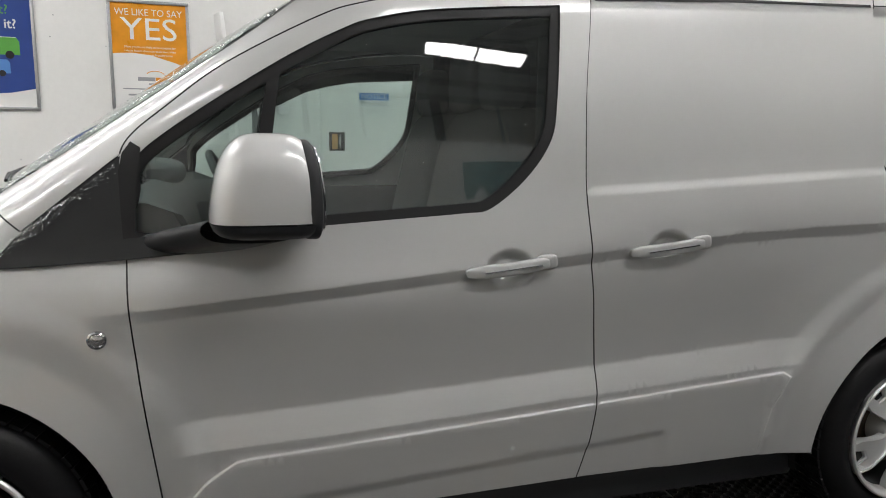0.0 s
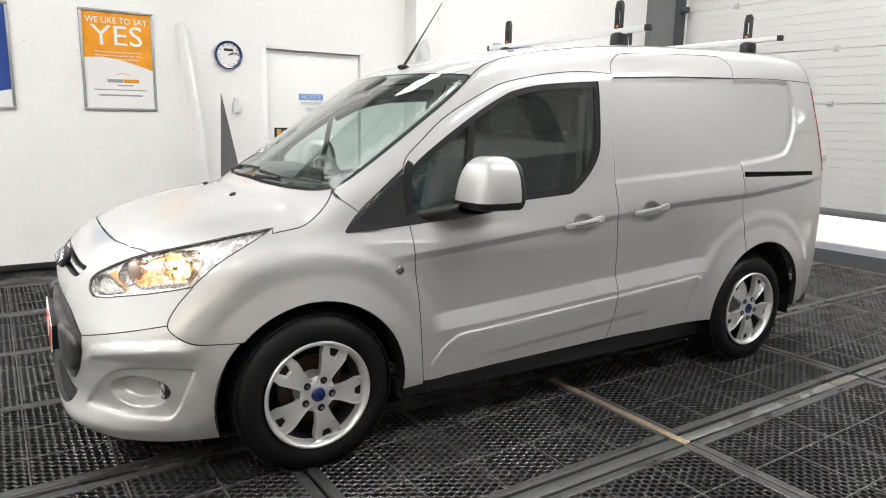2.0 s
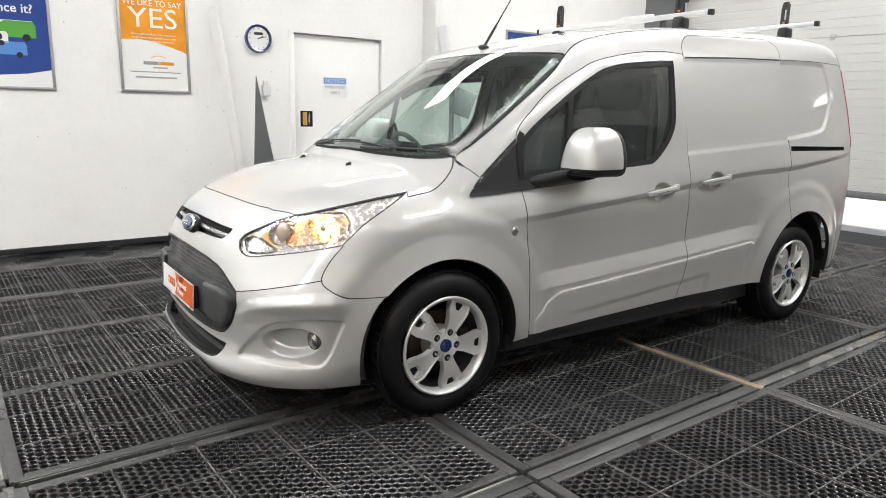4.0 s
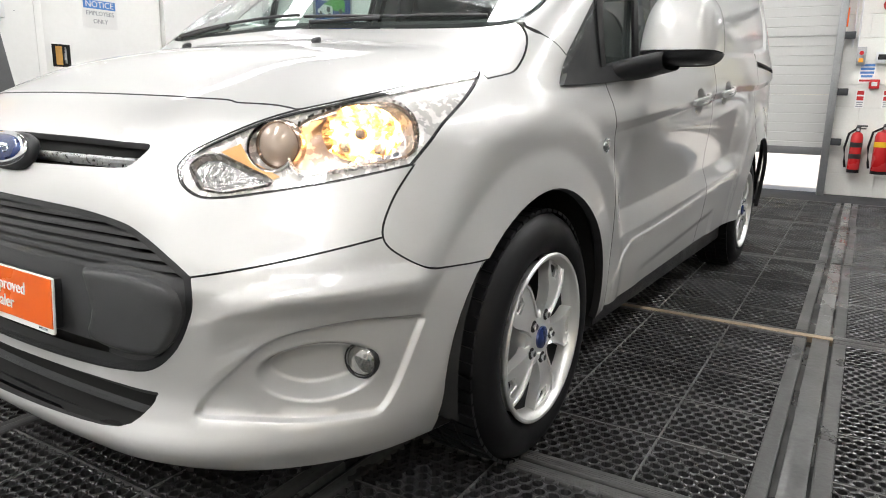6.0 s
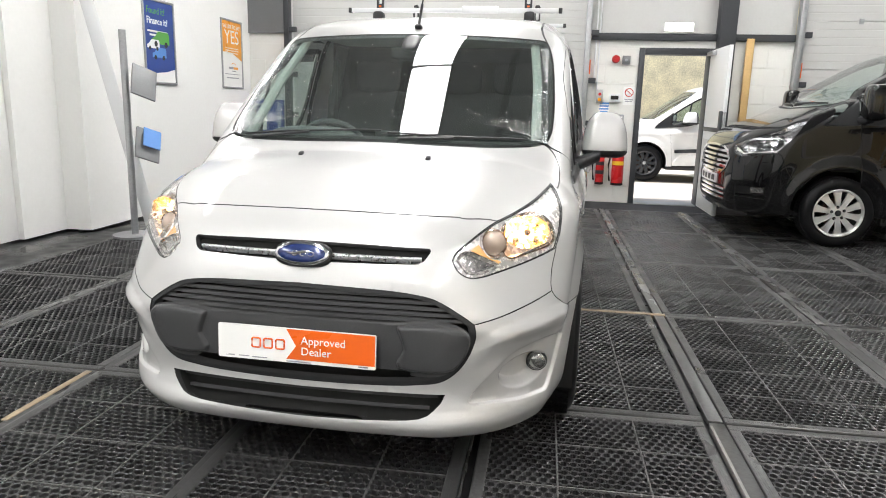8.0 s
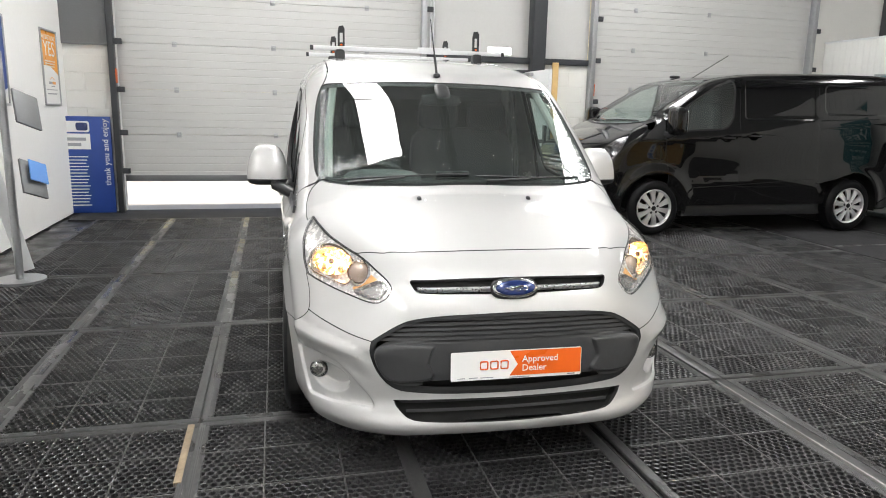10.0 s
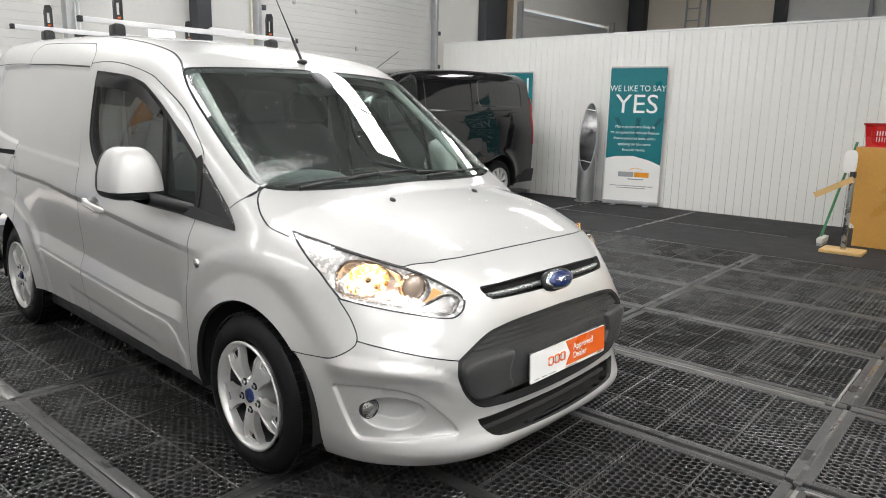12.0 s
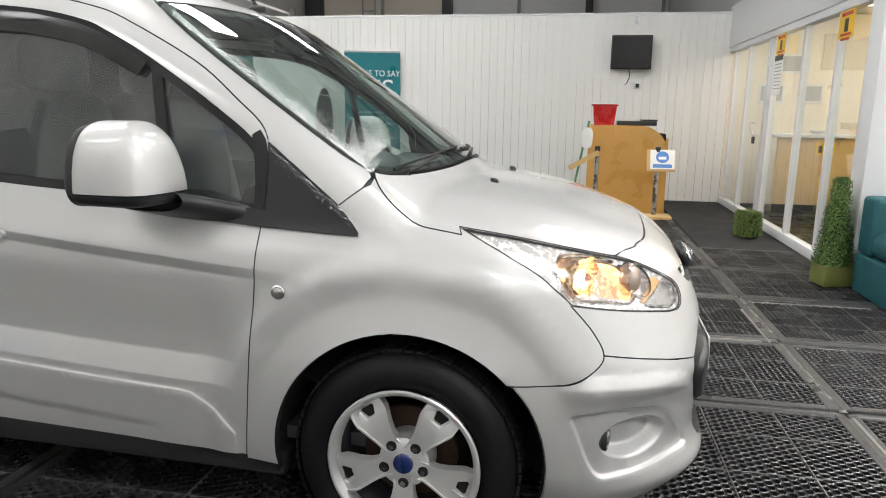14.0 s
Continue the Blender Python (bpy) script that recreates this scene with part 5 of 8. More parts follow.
part("engine_bay", box(-0.46, 0.46, -0.56, 0.2, 0.3, 0.80, 0.02), DARK, van)
part("bay_top", box(-0.50, 0.50, -0.40, 0.12, 0.80, 0.88, 0.02), DARK, van)
part("lower_core", box(-0.79, 0.79, 0.42, 2.24, 0.24, 0.34, 0.01), DARK, van)
part("rear_valance", box(-0.80, 0.80, 3.2, 3.385, 0.24, 0.42, 0.04), PLASTIC, van, "black plastic rear bumper foot")
cabin(van)
# scuttle, wipers, washer jets, aerial
cow = mirrored(np.array([(0, -0.045), (0.3, -0.035), (0.55, 0.03), (0.60, 0.06), (0.60, 0.10), (0.55, 0.085), (0.3, 0.03), (0, 0.015)]))
skin("scuttle", "top", cow, PLASTIC, van, h=0.04, gap=0, off=-0.018, rim=0, label="black scuttle panel")
for pts, nm in (([(-0.62, 0.10), (-0.3, 0.055), (0.02, 0.045)], "wiper"), ([(0.05, 0.035), (0.33, 0.05), (0.62, 0.12)], "wiper")):
    w = new(nm)
    w.parent = van
    q = on_skin("top", *np.array(spline(pts, 6)).T) + (0, 0, 0.010)
    part("blade", tube(q, 0.0045, 8), PLASTIC, w)
    a = on_skin("top", np.array([pts[0][0] + 0.05, pts[1][0]]), np.array([pts[0][1] - 0.03, pts[1][1] - 0.01])) + (0, 0, 0.012)
    part("arm", tube([tuple(a[0] - (0, 0, 0.02)), tuple(a[0]), tuple(a[1])], 0.006, 8), PLASTIC, w)
for x in (-0.262, 0.262):
    z = float(on_skin("top", np.array([x]), np.array([-0.143]))[0, 2])
    part("washer_jet", blob(x, -0.143, z + 0.004, 0.010, 0.014, 0.009, 0.7, 0.7, 14, 8, bend=lambda v: Vector((v.x, v.y, v.z + 0.3 * (v.y + 0.143)))), PLASTIC, van)


def drops(name, count, sample, sizes, seed, kind="top", lift=0.002, flip=1):
    """Rain beads standing on the skin; sample(rng) gives a flat point."""
    r_ = random.Random(seed)
    flat_pts = np.array([sample(r_) for _ in range(count)])
    p = on_skin(kind, flat_pts[:, 0], flat_pts[:, 1])
    q = np.stack([on_skin(kind, flat_pts[:, 0] + a, flat_pts[:, 1] + b) for a, b in ((0.004, 0), (-0.004, 0), (0, 0.004), (0, -0.004))])
    n_ = np.cross(q[0] - q[1], q[2] - q[3])
    n_ /= np.maximum(np.linalg.norm(n_, axis=1, keepdims=True), 1e-9)
    if kind == "side":
        n_ *= np.sign(n_[:, :1])
    p, n_ = p * (flip, 1, 1), n_ * (flip, 1, 1)
    vs, fs = [], []
    for c_, m_ in zip(p, n_):
        m_ = Vector(m_)
        t_ = m_.orthogonal().normalized()
        b_ = m_.cross(t_)
        s_ = r_.uniform(*sizes) * (2.0 if r_.random() < 0.03 else 1.0)
        c_ = Vector(c_) + m_ * lift
        k = len(vs)
        vs += [c_ + (t_ * math.cos(a) + b_ * math.sin(a)) * s_ for a in (0, 1.26, 2.51, 3.77, 5.03)] + [c_ + (t_ * math.cos(a) + b_ * math.sin(a)) * s_ * 0.6 + m_ * s_ * 0.55 for a in (0, 1.26, 2.51, 3.77, 5.03)] + [c_ + m_ * s_ * 0.75]
        for a in range(5):
            fs += [(k + a, k + (a + 1) % 5, k + 5 + (a + 1) % 5, k + 5 + a), (k + 5 + a, k + 5 + (a + 1) % 5, k + 10)]
    me = bpy.data.meshes.new(name)
    me.from_pydata([tuple(v) for v in vs], [], fs)
    return tagged(mesh_ob(name, me, RAINDROP, van, "", 80), "clear rain beads on the van", kind="stuff")


RAINDROP = glass_mat("raindrop", (0.93, 0.95, 0.96), 1.0, 0.0, 3.6)


def screen_edge(r_):
    s_ = r_.choice((-1, 1))
    y_ = 0.14 + 0.62 * r_.random() ** 1.25
    return s_ * (0.715 - 0.07 * (y_ - 0.2) - abs(r_.gauss(0, 0.034 - 0.02 * (y_ - 0.14))) - 0.004), y_


def screen_corner(r_):
    return -0.63 + r_.gauss(0, 0.10) * (1 if r_.random() < 0.7 else 1.5), 0.14 + abs(r_.gauss(0, 0.035)) + 0.02


def screen_any(r_):
    x_ = r_.uniform(-0.62, 0.62)
    return x_, r_.uniform(0.06 + 0.2 * x_ * x_, 0.72)


def hood_any(r_):
    x_ = r_.uniform(-0.6, 0.6)
    return x_, r_.uniform(-0.56, -0.05)


drops("screen_rain", 4600, screen_edge, (0.0010, 0.0027), 21)
drops("corner_rain", 1500, lambda r_: (lambda a: (max(a[0], -0.70), min(a[1], 0.3)))(screen_corner(r_)), (0.0010, 0.0028), 22)
drops("far_corner_rain", 1000, lambda r_: (lambda a: (min(-a[0], 0.70), min(a[1], 0.3)))(screen_corner(r_)), (0.0010, 0.0026), 26)
drops("loose_rain", 260, screen_any, (0.001, 0.0024), 23)
drops("bonnet_rain", 260, hood_any, (0.0008, 0.0018), 24)
def trim_edge(r_):
    t_ = r_.random()
    return 0.165 + 0.24 * t_ - 0.012, 0.985 + 0.185 * t_ - abs(r_.gauss(0, 0.012)) - 0.012


for flip in (1, -1):
    drops("trim_rain", 260, trim_edge, (0.001, 0.0024), 25, "side", flip=flip)
drops("window_rain", 260, lambda r_: (r_.uniform(0.78, 1.40), 1.06 + 0.42 * r_.random() ** 1.6), (0.0006, 0.0015), 27, "side", -0.0105)
an = new("aerial")
an.parent = van
part("foot", blob(0, 0.825, 1.632, 0.02, 0.034, 0.014, 0.8, 0.8, 16, 10), PLASTIC, an)
part("rod", tube([(0, 0.825, 1.635), (0, 0.95, 1.82), (0, 1.055, 1.975)], lambda t: 0.0055 - 0.0035 * t, 8), PLASTIC, an)
part("coil", tube([(0, 0.832, 1.645), (0, 0.905, 1.752)], 0.0075, 10), PLASTIC, an)

# roof bars with their upright load stops
for y, xs, rise in ((1.855, 0.695, 0.0), (2.94, 0.708, 0.028)):
    rk = thing("roof_bar", 0, y, 0, 0, "white aluminium roof bar with black load stops on the van roof", "roof bar", "roof bars", room=False)
    top = float(roof_line(np.array(y))) - 0.03
    part("bar", box(-xs, xs, -0.016, 0.016, 1.832 + rise, 1.860 + rise, 0.005), FRAME_WHITE, rk, "white painted square bar")
    for s in (1, -1):
        part("end_cap", box(s * xs - 0.012, s * xs + 0.012, -0.018, 0.018, 1.830 + rise, 1.862 + rise, 0.004), PLASTIC, rk)
        part("foot", blob(s * 0.50, 0, 1.795 + rise, 0.036, 0.045, 0.045, 0.5, 0.5, 20, 10), PLASTIC, rk)
        part("foot_pad", box(s * 0.50 - 0.042, s * 0.50 + 0.042, -0.05, 0.05, top - 0.03, 1.775 + rise, 0.01), PLASTIC, rk)
        stop = slab([(-0.024, 0), (-0.024, 0.10), (-0.016, 0.140), (0.012, 0.145), (0.024, 0.125), (0.024, 0)], 0.02, holes=[[(-0.010, 0.03), (-0.010, 0.095), (0.012, 0.095), (0.012, 0.03)]])
        stop.transform(Matrix.Translation((s * 0.49, -0.01, 1.857 + rise)))
        part("load_stop", stop, PLASTIC, rk)
        part("clamp_label", box(s * 0.49 - 0.008, s * 0.49 + 0.008, -0.013, -0.009, 1.866 + rise, 1.876 + rise), PLATE_ORANGE, rk)
part("bar_sleeve", box(0.06, 0.30, 1.855 - 0.018, 1.855 + 0.018, 1.830, 1.874, 0.008), FRAME_WHITE, None).parent = bpy.data.objects["roof_bar"]
bpy.data.objects["bar_sleeve"].location.y = -1.855

# ---- the building, in room axes (turned 2 degrees from the van) ----
XL, XR, YB, YO = -3.72, 7.95, 6.70, -2.55  # left wall, right partition, back wall, office front
structure("floor", box(-10, 16, -9, YB + 0.25, -0.25, -0.022), CONCRETE, "black wet concrete floor under rubber mats")
structure("ground", box(-60, 60, YB + 0.25, 70, -0.3, -0.03), TARMAC, "pale sunlit concrete yard outside", "ground")
# Left wall tops are unseen; 3.65 m limits the light coming over them.
structure("wall_left", box(XL - 0.2, XL, -9, 1.40, 0, 3.65, 0), WHITE_WALL, "white painted wall with posters")
b = box(XL - 0.2, XL, 2.45, 3.0, 0, 3.65)
box(XL - 0.2, XL, 1.40, 2.45, 2.035, 3.65, bm=b)
structure("wall_left_upper", b, WHITE_WALL, "white painted wall above the doorway")
structure("wall_left_far", box(XL - 0.2, -3.47, 3.0, YB, 0, 3.65), WHITE_WALL, "white painted boxed-out wall")
structure("skirting", box(XL, XL + 0.012, -9, 1.38, 0, 0.05, 0.003), PLASTIC, "black skirting strip")
# Unseen wall, added to close the hall on this side.
structure("wall_outer_left", box(-10, -9.8, -7, YB, 0, 6), WHITE_WALL, "added unseen white wall closing the hall beyond the partition")
structure("wall_behind", box(-10, 16, -7.2, -7, 0, 6), WHITE_WALL, "white wall behind")
structure("ceiling", box(-10, 16, -9.2, YB + 0.25, 6.0, 6.2), CEILING_GREY, "grey profiled roof sheets")
for x in range(-9, 16, 2):
    structure("roof_beam", box(x - 0.06, x + 0.06, -9, YB, 5.72, 5.98), GREY_STEEL, "grey steel roof purlin", "beam")

# door for staff in the left wall
d = thing("door_1", XL - 0.05, 1.405, 0, 0, "white flush door with a notice and missing lock", "door", kind="structure")
part("leaf", box(-0.045, 0, 0.005, 1.04, 0.0, 2.03, 0.003), WHITE_WALL, d, "white painted flush door leaf")
part("lock_recess", box(-0.002, 0.004, 0.075, 0.215, 1.085, 1.25, 0.002), DARK, d)
part("lock_plate", box(0.003, 0.006, 0.10, 0.15, 1.10, 1.235), BEECH, d)
part("lock_bolt", box(0.004, 0.012, 0.165, 0.18, 1.11, 1.23), STEEL, d)
n = new("notice")
n.parent = d
n.matrix_local = pose(0.004, 0.485, 1.505, 0, 0, 90)
part("paper", box(-0.145, 0.145, 0, 0.001, -0.11, 0.105), WHITE_PRINT, n)
part("blue_band", box(-0.135, 0.135, -0.0012, 0, 0.035, 0.098), SKY_PRINT, n)
text("NOTICE", 0.065, WHITE_PRINT, n, (0, -0.002, 0.066))
text("EMPLOYEES", 0.046, GREY_PRINT, n, (0, -0.002, 0.0))
text("ONLY", 0.046, GREY_PRINT, n, (0, -0.002, -0.06))
structure("trim_door", box(XL - 0.001, XL + 0.004, 1.345, 1.40, 0, 2.06, 0.001), WHITE_WALL, "painted door lining edge", "trim")


def poster(x, y, z, rz, w, h, kind, wall=True):
    """A framed poster whose face looks along -y of its own axes. kind: orange or blue."""
    p = thing("framed_poster", x, y, z, rz, "orange and white poster in a silver snap frame on the wall" if kind == "orange" else "blue finance poster in a silver snap frame on the wall", "poster", "wall posters")
    fr = 0.024
    for x0, x1, z0, z1 in ((-w / 2, w / 2, h / 2 - fr, h / 2), (-w / 2, w / 2, -h / 2, -h / 2 + fr), (-w / 2, -w / 2 + fr, -h / 2 + fr, h / 2 - fr), (w / 2 - fr, w / 2, -h / 2 + fr, h / 2 - fr)):
        part("frame_bar", box(x0, x1, -0.018, 0, z0, z1, 0.004), GALV, p)
    part("sheet", box(-w / 2 + fr, w / 2 - fr, -0.006, -0.002, -h / 2 + fr, h / 2 - fr), WHITE_PRINT, p)
    iw, top, bot = w / 2 - fr, h / 2 - fr, -h / 2 + fr
    if kind == "orange":
        wave = [(-iw, top), (-iw, 0.02), (-iw * 0.5, 0.03), (0, 0.015), (iw * 0.6, -0.035), (iw, -0.075), (iw, top)]
        f = part("orange_field", slab(wave, 0.0005), ORANGE_PRINT, p)
        f.location.y = -0.0068
        text("WE LIKE TO SAY", 0.074, WHITE_PRINT, p, (0, -0.0075, top - 0.07), squeeze=0.92)
        text("YES", 0.245, WHITE_PRINT, p, (0, -0.0075, top - 0.205), squeeze=1.12)
        for k, words in enumerate(("More people are likely to be accepted for", "vehicle finance than a personal loan, when", "applying on the same financial terms")):
            text(words, 0.0245, WHITE_PRINT, p, (0, -0.0072, top - 0.338 - 0.03 * k), squeeze=0.93)
        bars(p, -0.04, -0.16, (0.13,), 0.030, 0.05, GREY_PRINT, -0.0064, "logo_bar")
        bars(p, 0.095, -0.16, (0.13,), 0.030, 0.05, ORANGE_PRINT, -0.0064, "logo_bar")
        bars(p, 0.04, -0.208, (0.13,), 0.012, 0.05, GREY_PRINT, -0.0064)
        arcp = [(0.03 + 0.07 * math.cos(radians(a)), -0.007, -0.145 + 0.035 * math.sin(radians(a))) for a in range(20, 161, 14)]
        part("logo_arc", tube(arcp, 0.003, 6), ORANGE_PRINT, p)
        bars(p, 0, -0.25, (0.44,), 0.009, 0.05, GREY_PRINT, -0.0064)
        bars(p, 0, -0.295, (0.36,), 0.014, 0.05, GREY_PRINT, -0.0064)
    else:
        wave = [(-iw, top), (-iw, -0.30), (-iw * 0.4, -0.325), (iw * 0.4, -0.305), (iw, -0.27), (iw, top)]
        f = part("blue_field", slab(wave, 0.0005), BLUE_PRINT, p)
        f.location.y = -0.0068
        text("Found it?", 0.098, GREEN_PRINT, p, (-iw + 0.05, -0.0075, top - 0.10), align="LEFT")
        text("Finance it?", 0.098, WHITE_PRINT, p, (-iw + 0.05, -0.0075, top - 0.205), align="LEFT", bold=0.0015)
        bars(p, -0.03, top - 0.30, (0.40, 0.32, 0.2), 0.02, 0.038, WHITE_PRINT, -0.0068)
        for nm, m, x0, z0, s in (("printed_van", GREEN_PRINT, 0.02, -0.02, 1.0), ("printed_car", SKY_PRINT, -0.02, -0.16, 0.8), ("printed_van", WHITE_PRINT, -0.13, -0.07, 0.7)):
            o = [(-0.17, 0), (-0.17, 0.05), (-0.11, 0.075), (-0.05, 0.13), (0.15, 0.13), (0.17, 0.1), (0.17, 0)]
            f = part(nm, slab([(x0 + a * s, z0 + c * s) for a, c in o], 0.0006), m, p)
            f.location.y = -0.0078 - 0.0004 * (s < 1)
            for wx in (-0.1, 0.1):
                part("printed_wheel", cyl((x0 + wx * s, -0.0095, z0), (x0 + wx * s, -0.0080, z0), 0.03 * s, seg=16), BLACK_PRINT, p)
    return p


poster(XL + 0.001, 0.035, 1.828, 90, 0.61, 0.875, "orange")
poster(XL + 0.001, -1.09, 1.82, 90, 0.61, 0.875, "blue")
poster(-3.469, 4.36, 1.82, 90, 0.62, 0.88, "blue")
poster(-3.469, 6.12, 1.82, 90, 0.62, 0.88, "orange")

scuff_rng = random.Random(5)
bm = bmesh.new()
for _ in range(70):
    y_, z_, r_ = scuff_rng.uniform(-2.5, 1.3), scuff_rng.uniform(0.5, 2.6), scuff_rng.uniform(0.002, 0.006)
    cyl((XL - 0.001, y_, z_), (XL + 0.0012, y_, z_), r_, seg=7, bm=bm)
o = tagged(part("wall_scuff", bm, GREY_PRINT), "small grey plug holes and scuffs on the white wall", "scuff", kind="stuff")
o.matrix_world = ROOM
c = thing("wall_clock", XL, 1.017, 1.943, 90, "round white clock with a dark blue rim on the wall", "clock")
part("rim", lathe([(0.108, -0.022), (0.115, -0.038), (0.125, -0.042), (0.133, -0.034), (0.135, -0.01), (0.135, 0)], 44, "y"), BADGE_BLUE, c, "dark blue rim")
part("dial", lathe([(0, -0.020), (0.112, -0.020)], 44, "y"), WHITE_PRINT, c)
part("hour_needle", box(-0.004, 0.004, -0.026, -0.024, -0.01, 0.055), BLACK_PRINT, c).rotation_euler.y = radians(62)
part("minute_needle", box(-0.003, 0.003, -0.028, -0.026, -0.01, 0.085), BLACK_PRINT, c).rotation_euler.y = radians(75)
part("dial_print", box(-0.045, 0.045, -0.0215, -0.020, 0.035, 0.06), BLACK_PRINT, c)
for i in range(12):
    o = part("hour_mark", box(-0.003, 0.003, -0.0215, -0.020, 0.088, 0.102), BLACK_PRINT, c)
    o.rotation_euler.y = radians(30 * i)
s = thing("wall_dispenser", XL, 1.078, 1.42, 90, "small white plastic dispenser fixed to the wall", "dispenser")
part("case", box(-0.042, 0.042, -0.055, 0, -0.03, 0.075, 0.008), FRAME_WHITE, s)
part("bracket", box(-0.025, 0.025, -0.03, 0, 0.075, 0.12, 0.004), FRAME_WHITE, s)
part("spout", box(-0.02, 0.02, -0.04, 0, -0.055, -0.03, 0.004), FRAME_WHITE, s)


def leaning(name, base, top, width, thick, material, label, category):
    o = thing(name, *base, 0, label, category)
    up = Vector(top) - Vector(base)
    m = up.to_track_quat("Z", "Y").to_matrix().to_4x4()
    bm = box(-thick / 2, thick / 2, -width / 2, width / 2, 0, up.length, 0.003)
    bm.transform(m)
    part("board", bm, material, o)
    return o


leaning("leaning_plank", (-3.36, 0.77, 0.0), (-3.695, 0.57, 2.20), 0.10, 0.035, WHITE_PRINT, "white plank leaning against the wall", "plank")
leaning("leaning_plank", (-3.0, 3.25, 0.0), (-3.42, 3.06, 2.21), 0.11, 0.035, FRAME_WHITE, "long white plank leaning on the boxed-out wall", "plank")
sh = thing("offcut_board", -3.46, 0.80, 0, 0, "grey triangular board offcut leaning on the wall", "board")
bm = slab([(0, 0), (0.42, 0), (0.24, 0.6), (0.0, 1.58)], 0.012)
bm.transform(Matrix.Rotation(radians(90), 4, "Z") @ Matrix.Rotation(radians(8), 4, "X"))
part("board", bm, GREY_STEEL, sh)

ls = thing("leaflet_stand", -2.93, 2.85, 0, 35, "silver leaflet stand with two tilted trays", "leaflet stand")
part("pole", cyl((0, 0, 0.01), (0, 0, 1.80), 0.03, seg=20), GALV, ls)
part("base", cyl((0, 0, 0), (0, 0, 0.02), 0.19, seg=32), GALV, ls)
for z in (1.36, 0.82):
    bm = box(-0.11, 0.11, -0.02, 0.0, -0.15, 0.15, 0.004)
    bm.transform(pose(0.14, -0.06, z, -28, 20, 20))
    part("tray", bm, GREY_STEEL, ls)
bm = box(-0.08, 0.08, -0.03, -0.022, -0.08, 0.1)
bm.transform(pose(0.17, -0.06, 0.86, -28, 20, 20))
part("leaflet", bm, SKY_PRINT, ls)

# back wall: piers, beams, door opening
b = bmesh.new()
for x0, x1, z0, z1 in ((-10, -2.86, 0, 6), (-2.86, 1.2, 3.6, 6), (1.2, 1.86, 0, 2.12), (1.86, 2.80, 2.03, 2.12), (3.0, 3.76, 0, 2.12), (3.76, 7.65, 3.6, 6), (7.65, 10.42, 0, 6), (10.42, 14.45, 3.6, 6), (14.45, 16, 0, 6)):
    box(x0, x1, YB + 0.004, YB + 0.2, z0, z1, bm=b)
wb = structure("wall_back", b, BLOCK_WHITE, "white painted blockwork back wall")
for x0, x1 in ((-3.46, -2.90), (1.215, 1.855), (3.005, 3.755)):
    for row in range(9):
        xs_, edge_ = [], x0
        step_ = 0.22 if row % 2 else 0.44
        while edge_ < x1 - 0.02:
            xs_.append((edge_, min(edge_ + step_, x1)))
            edge_, step_ = edge_ + step_, 0.44
        for xa, xb in xs_:
            o = part("block", box(xa + 0.0025, xb - 0.0025, YB - 0.0005, YB + 0.012, 0.225 * row + 0.004, 0.225 * (row + 1) - 0.003, 0.0025, seg=1), BLOCK_WHITE, wb)
structure("cladding_upper", box(1.2, 3.76, YB + 0.06, YB + 0.2, 2.22, 6), PANEL_WHITE, "grey wall cladding above the door", "cladding")
structure("lintel_beam", box(1.24, 3.74, YB - 0.05, YB + 0.1, 2.12, 2.205, 0.004), DARK_STEEL, "dark grey steel rail above the door", "beam")
structure("column_steel", box(2.80, 3.0, YB - 0.16, YB + 0.1, 0, 6, 0.006), DARK_STEEL, "dark grey steel column", "column")
structure("cladding_left", box(-3.47, -2.9, YB - 0.03, YB - 0.004, 2.15, 6), GREY_STEEL, "grey cladding above the blockwork", "cladding")
for x in (-2.88, 1.19, 3.78, 7.62, 10.36, 14.5):
    structure("door_track", box(x - 0.035, x + 0.035, YB - 0.13, YB - 0.004, 0, 3.7, 0.004), GALV if x > 0 else DARK_STEEL, "galvanised vertical shutter track", "track")
    for z in (0.55, 1.05, 1.6, 2.2, 2.8):
        structure("roller_bracket", box(x + 0.03, x + 0.13, YB - 0.11, YB - 0.05, z - 0.035, z + 0.035, 0.006), DARK_STEEL, "dark steel shutter roller bracket", "bracket")
    structure("marker_tape", box(x + 0.036 if x > 0 else x + 0.036, x + 0.05, YB - 0.12, YB - 0.05, 1.68, 1.86), PLATE_ORANGE, "orange reflective marker", "marker")
tp = thing("timber_post", 3.20, YB - 0.06, 0, 0, "pale timber post beside the steel column", "post")
part("post", box(-0.045, 0.045, -0.03, 0.03, 0, 2.15, 0.004), PALE_WOOD, tp)


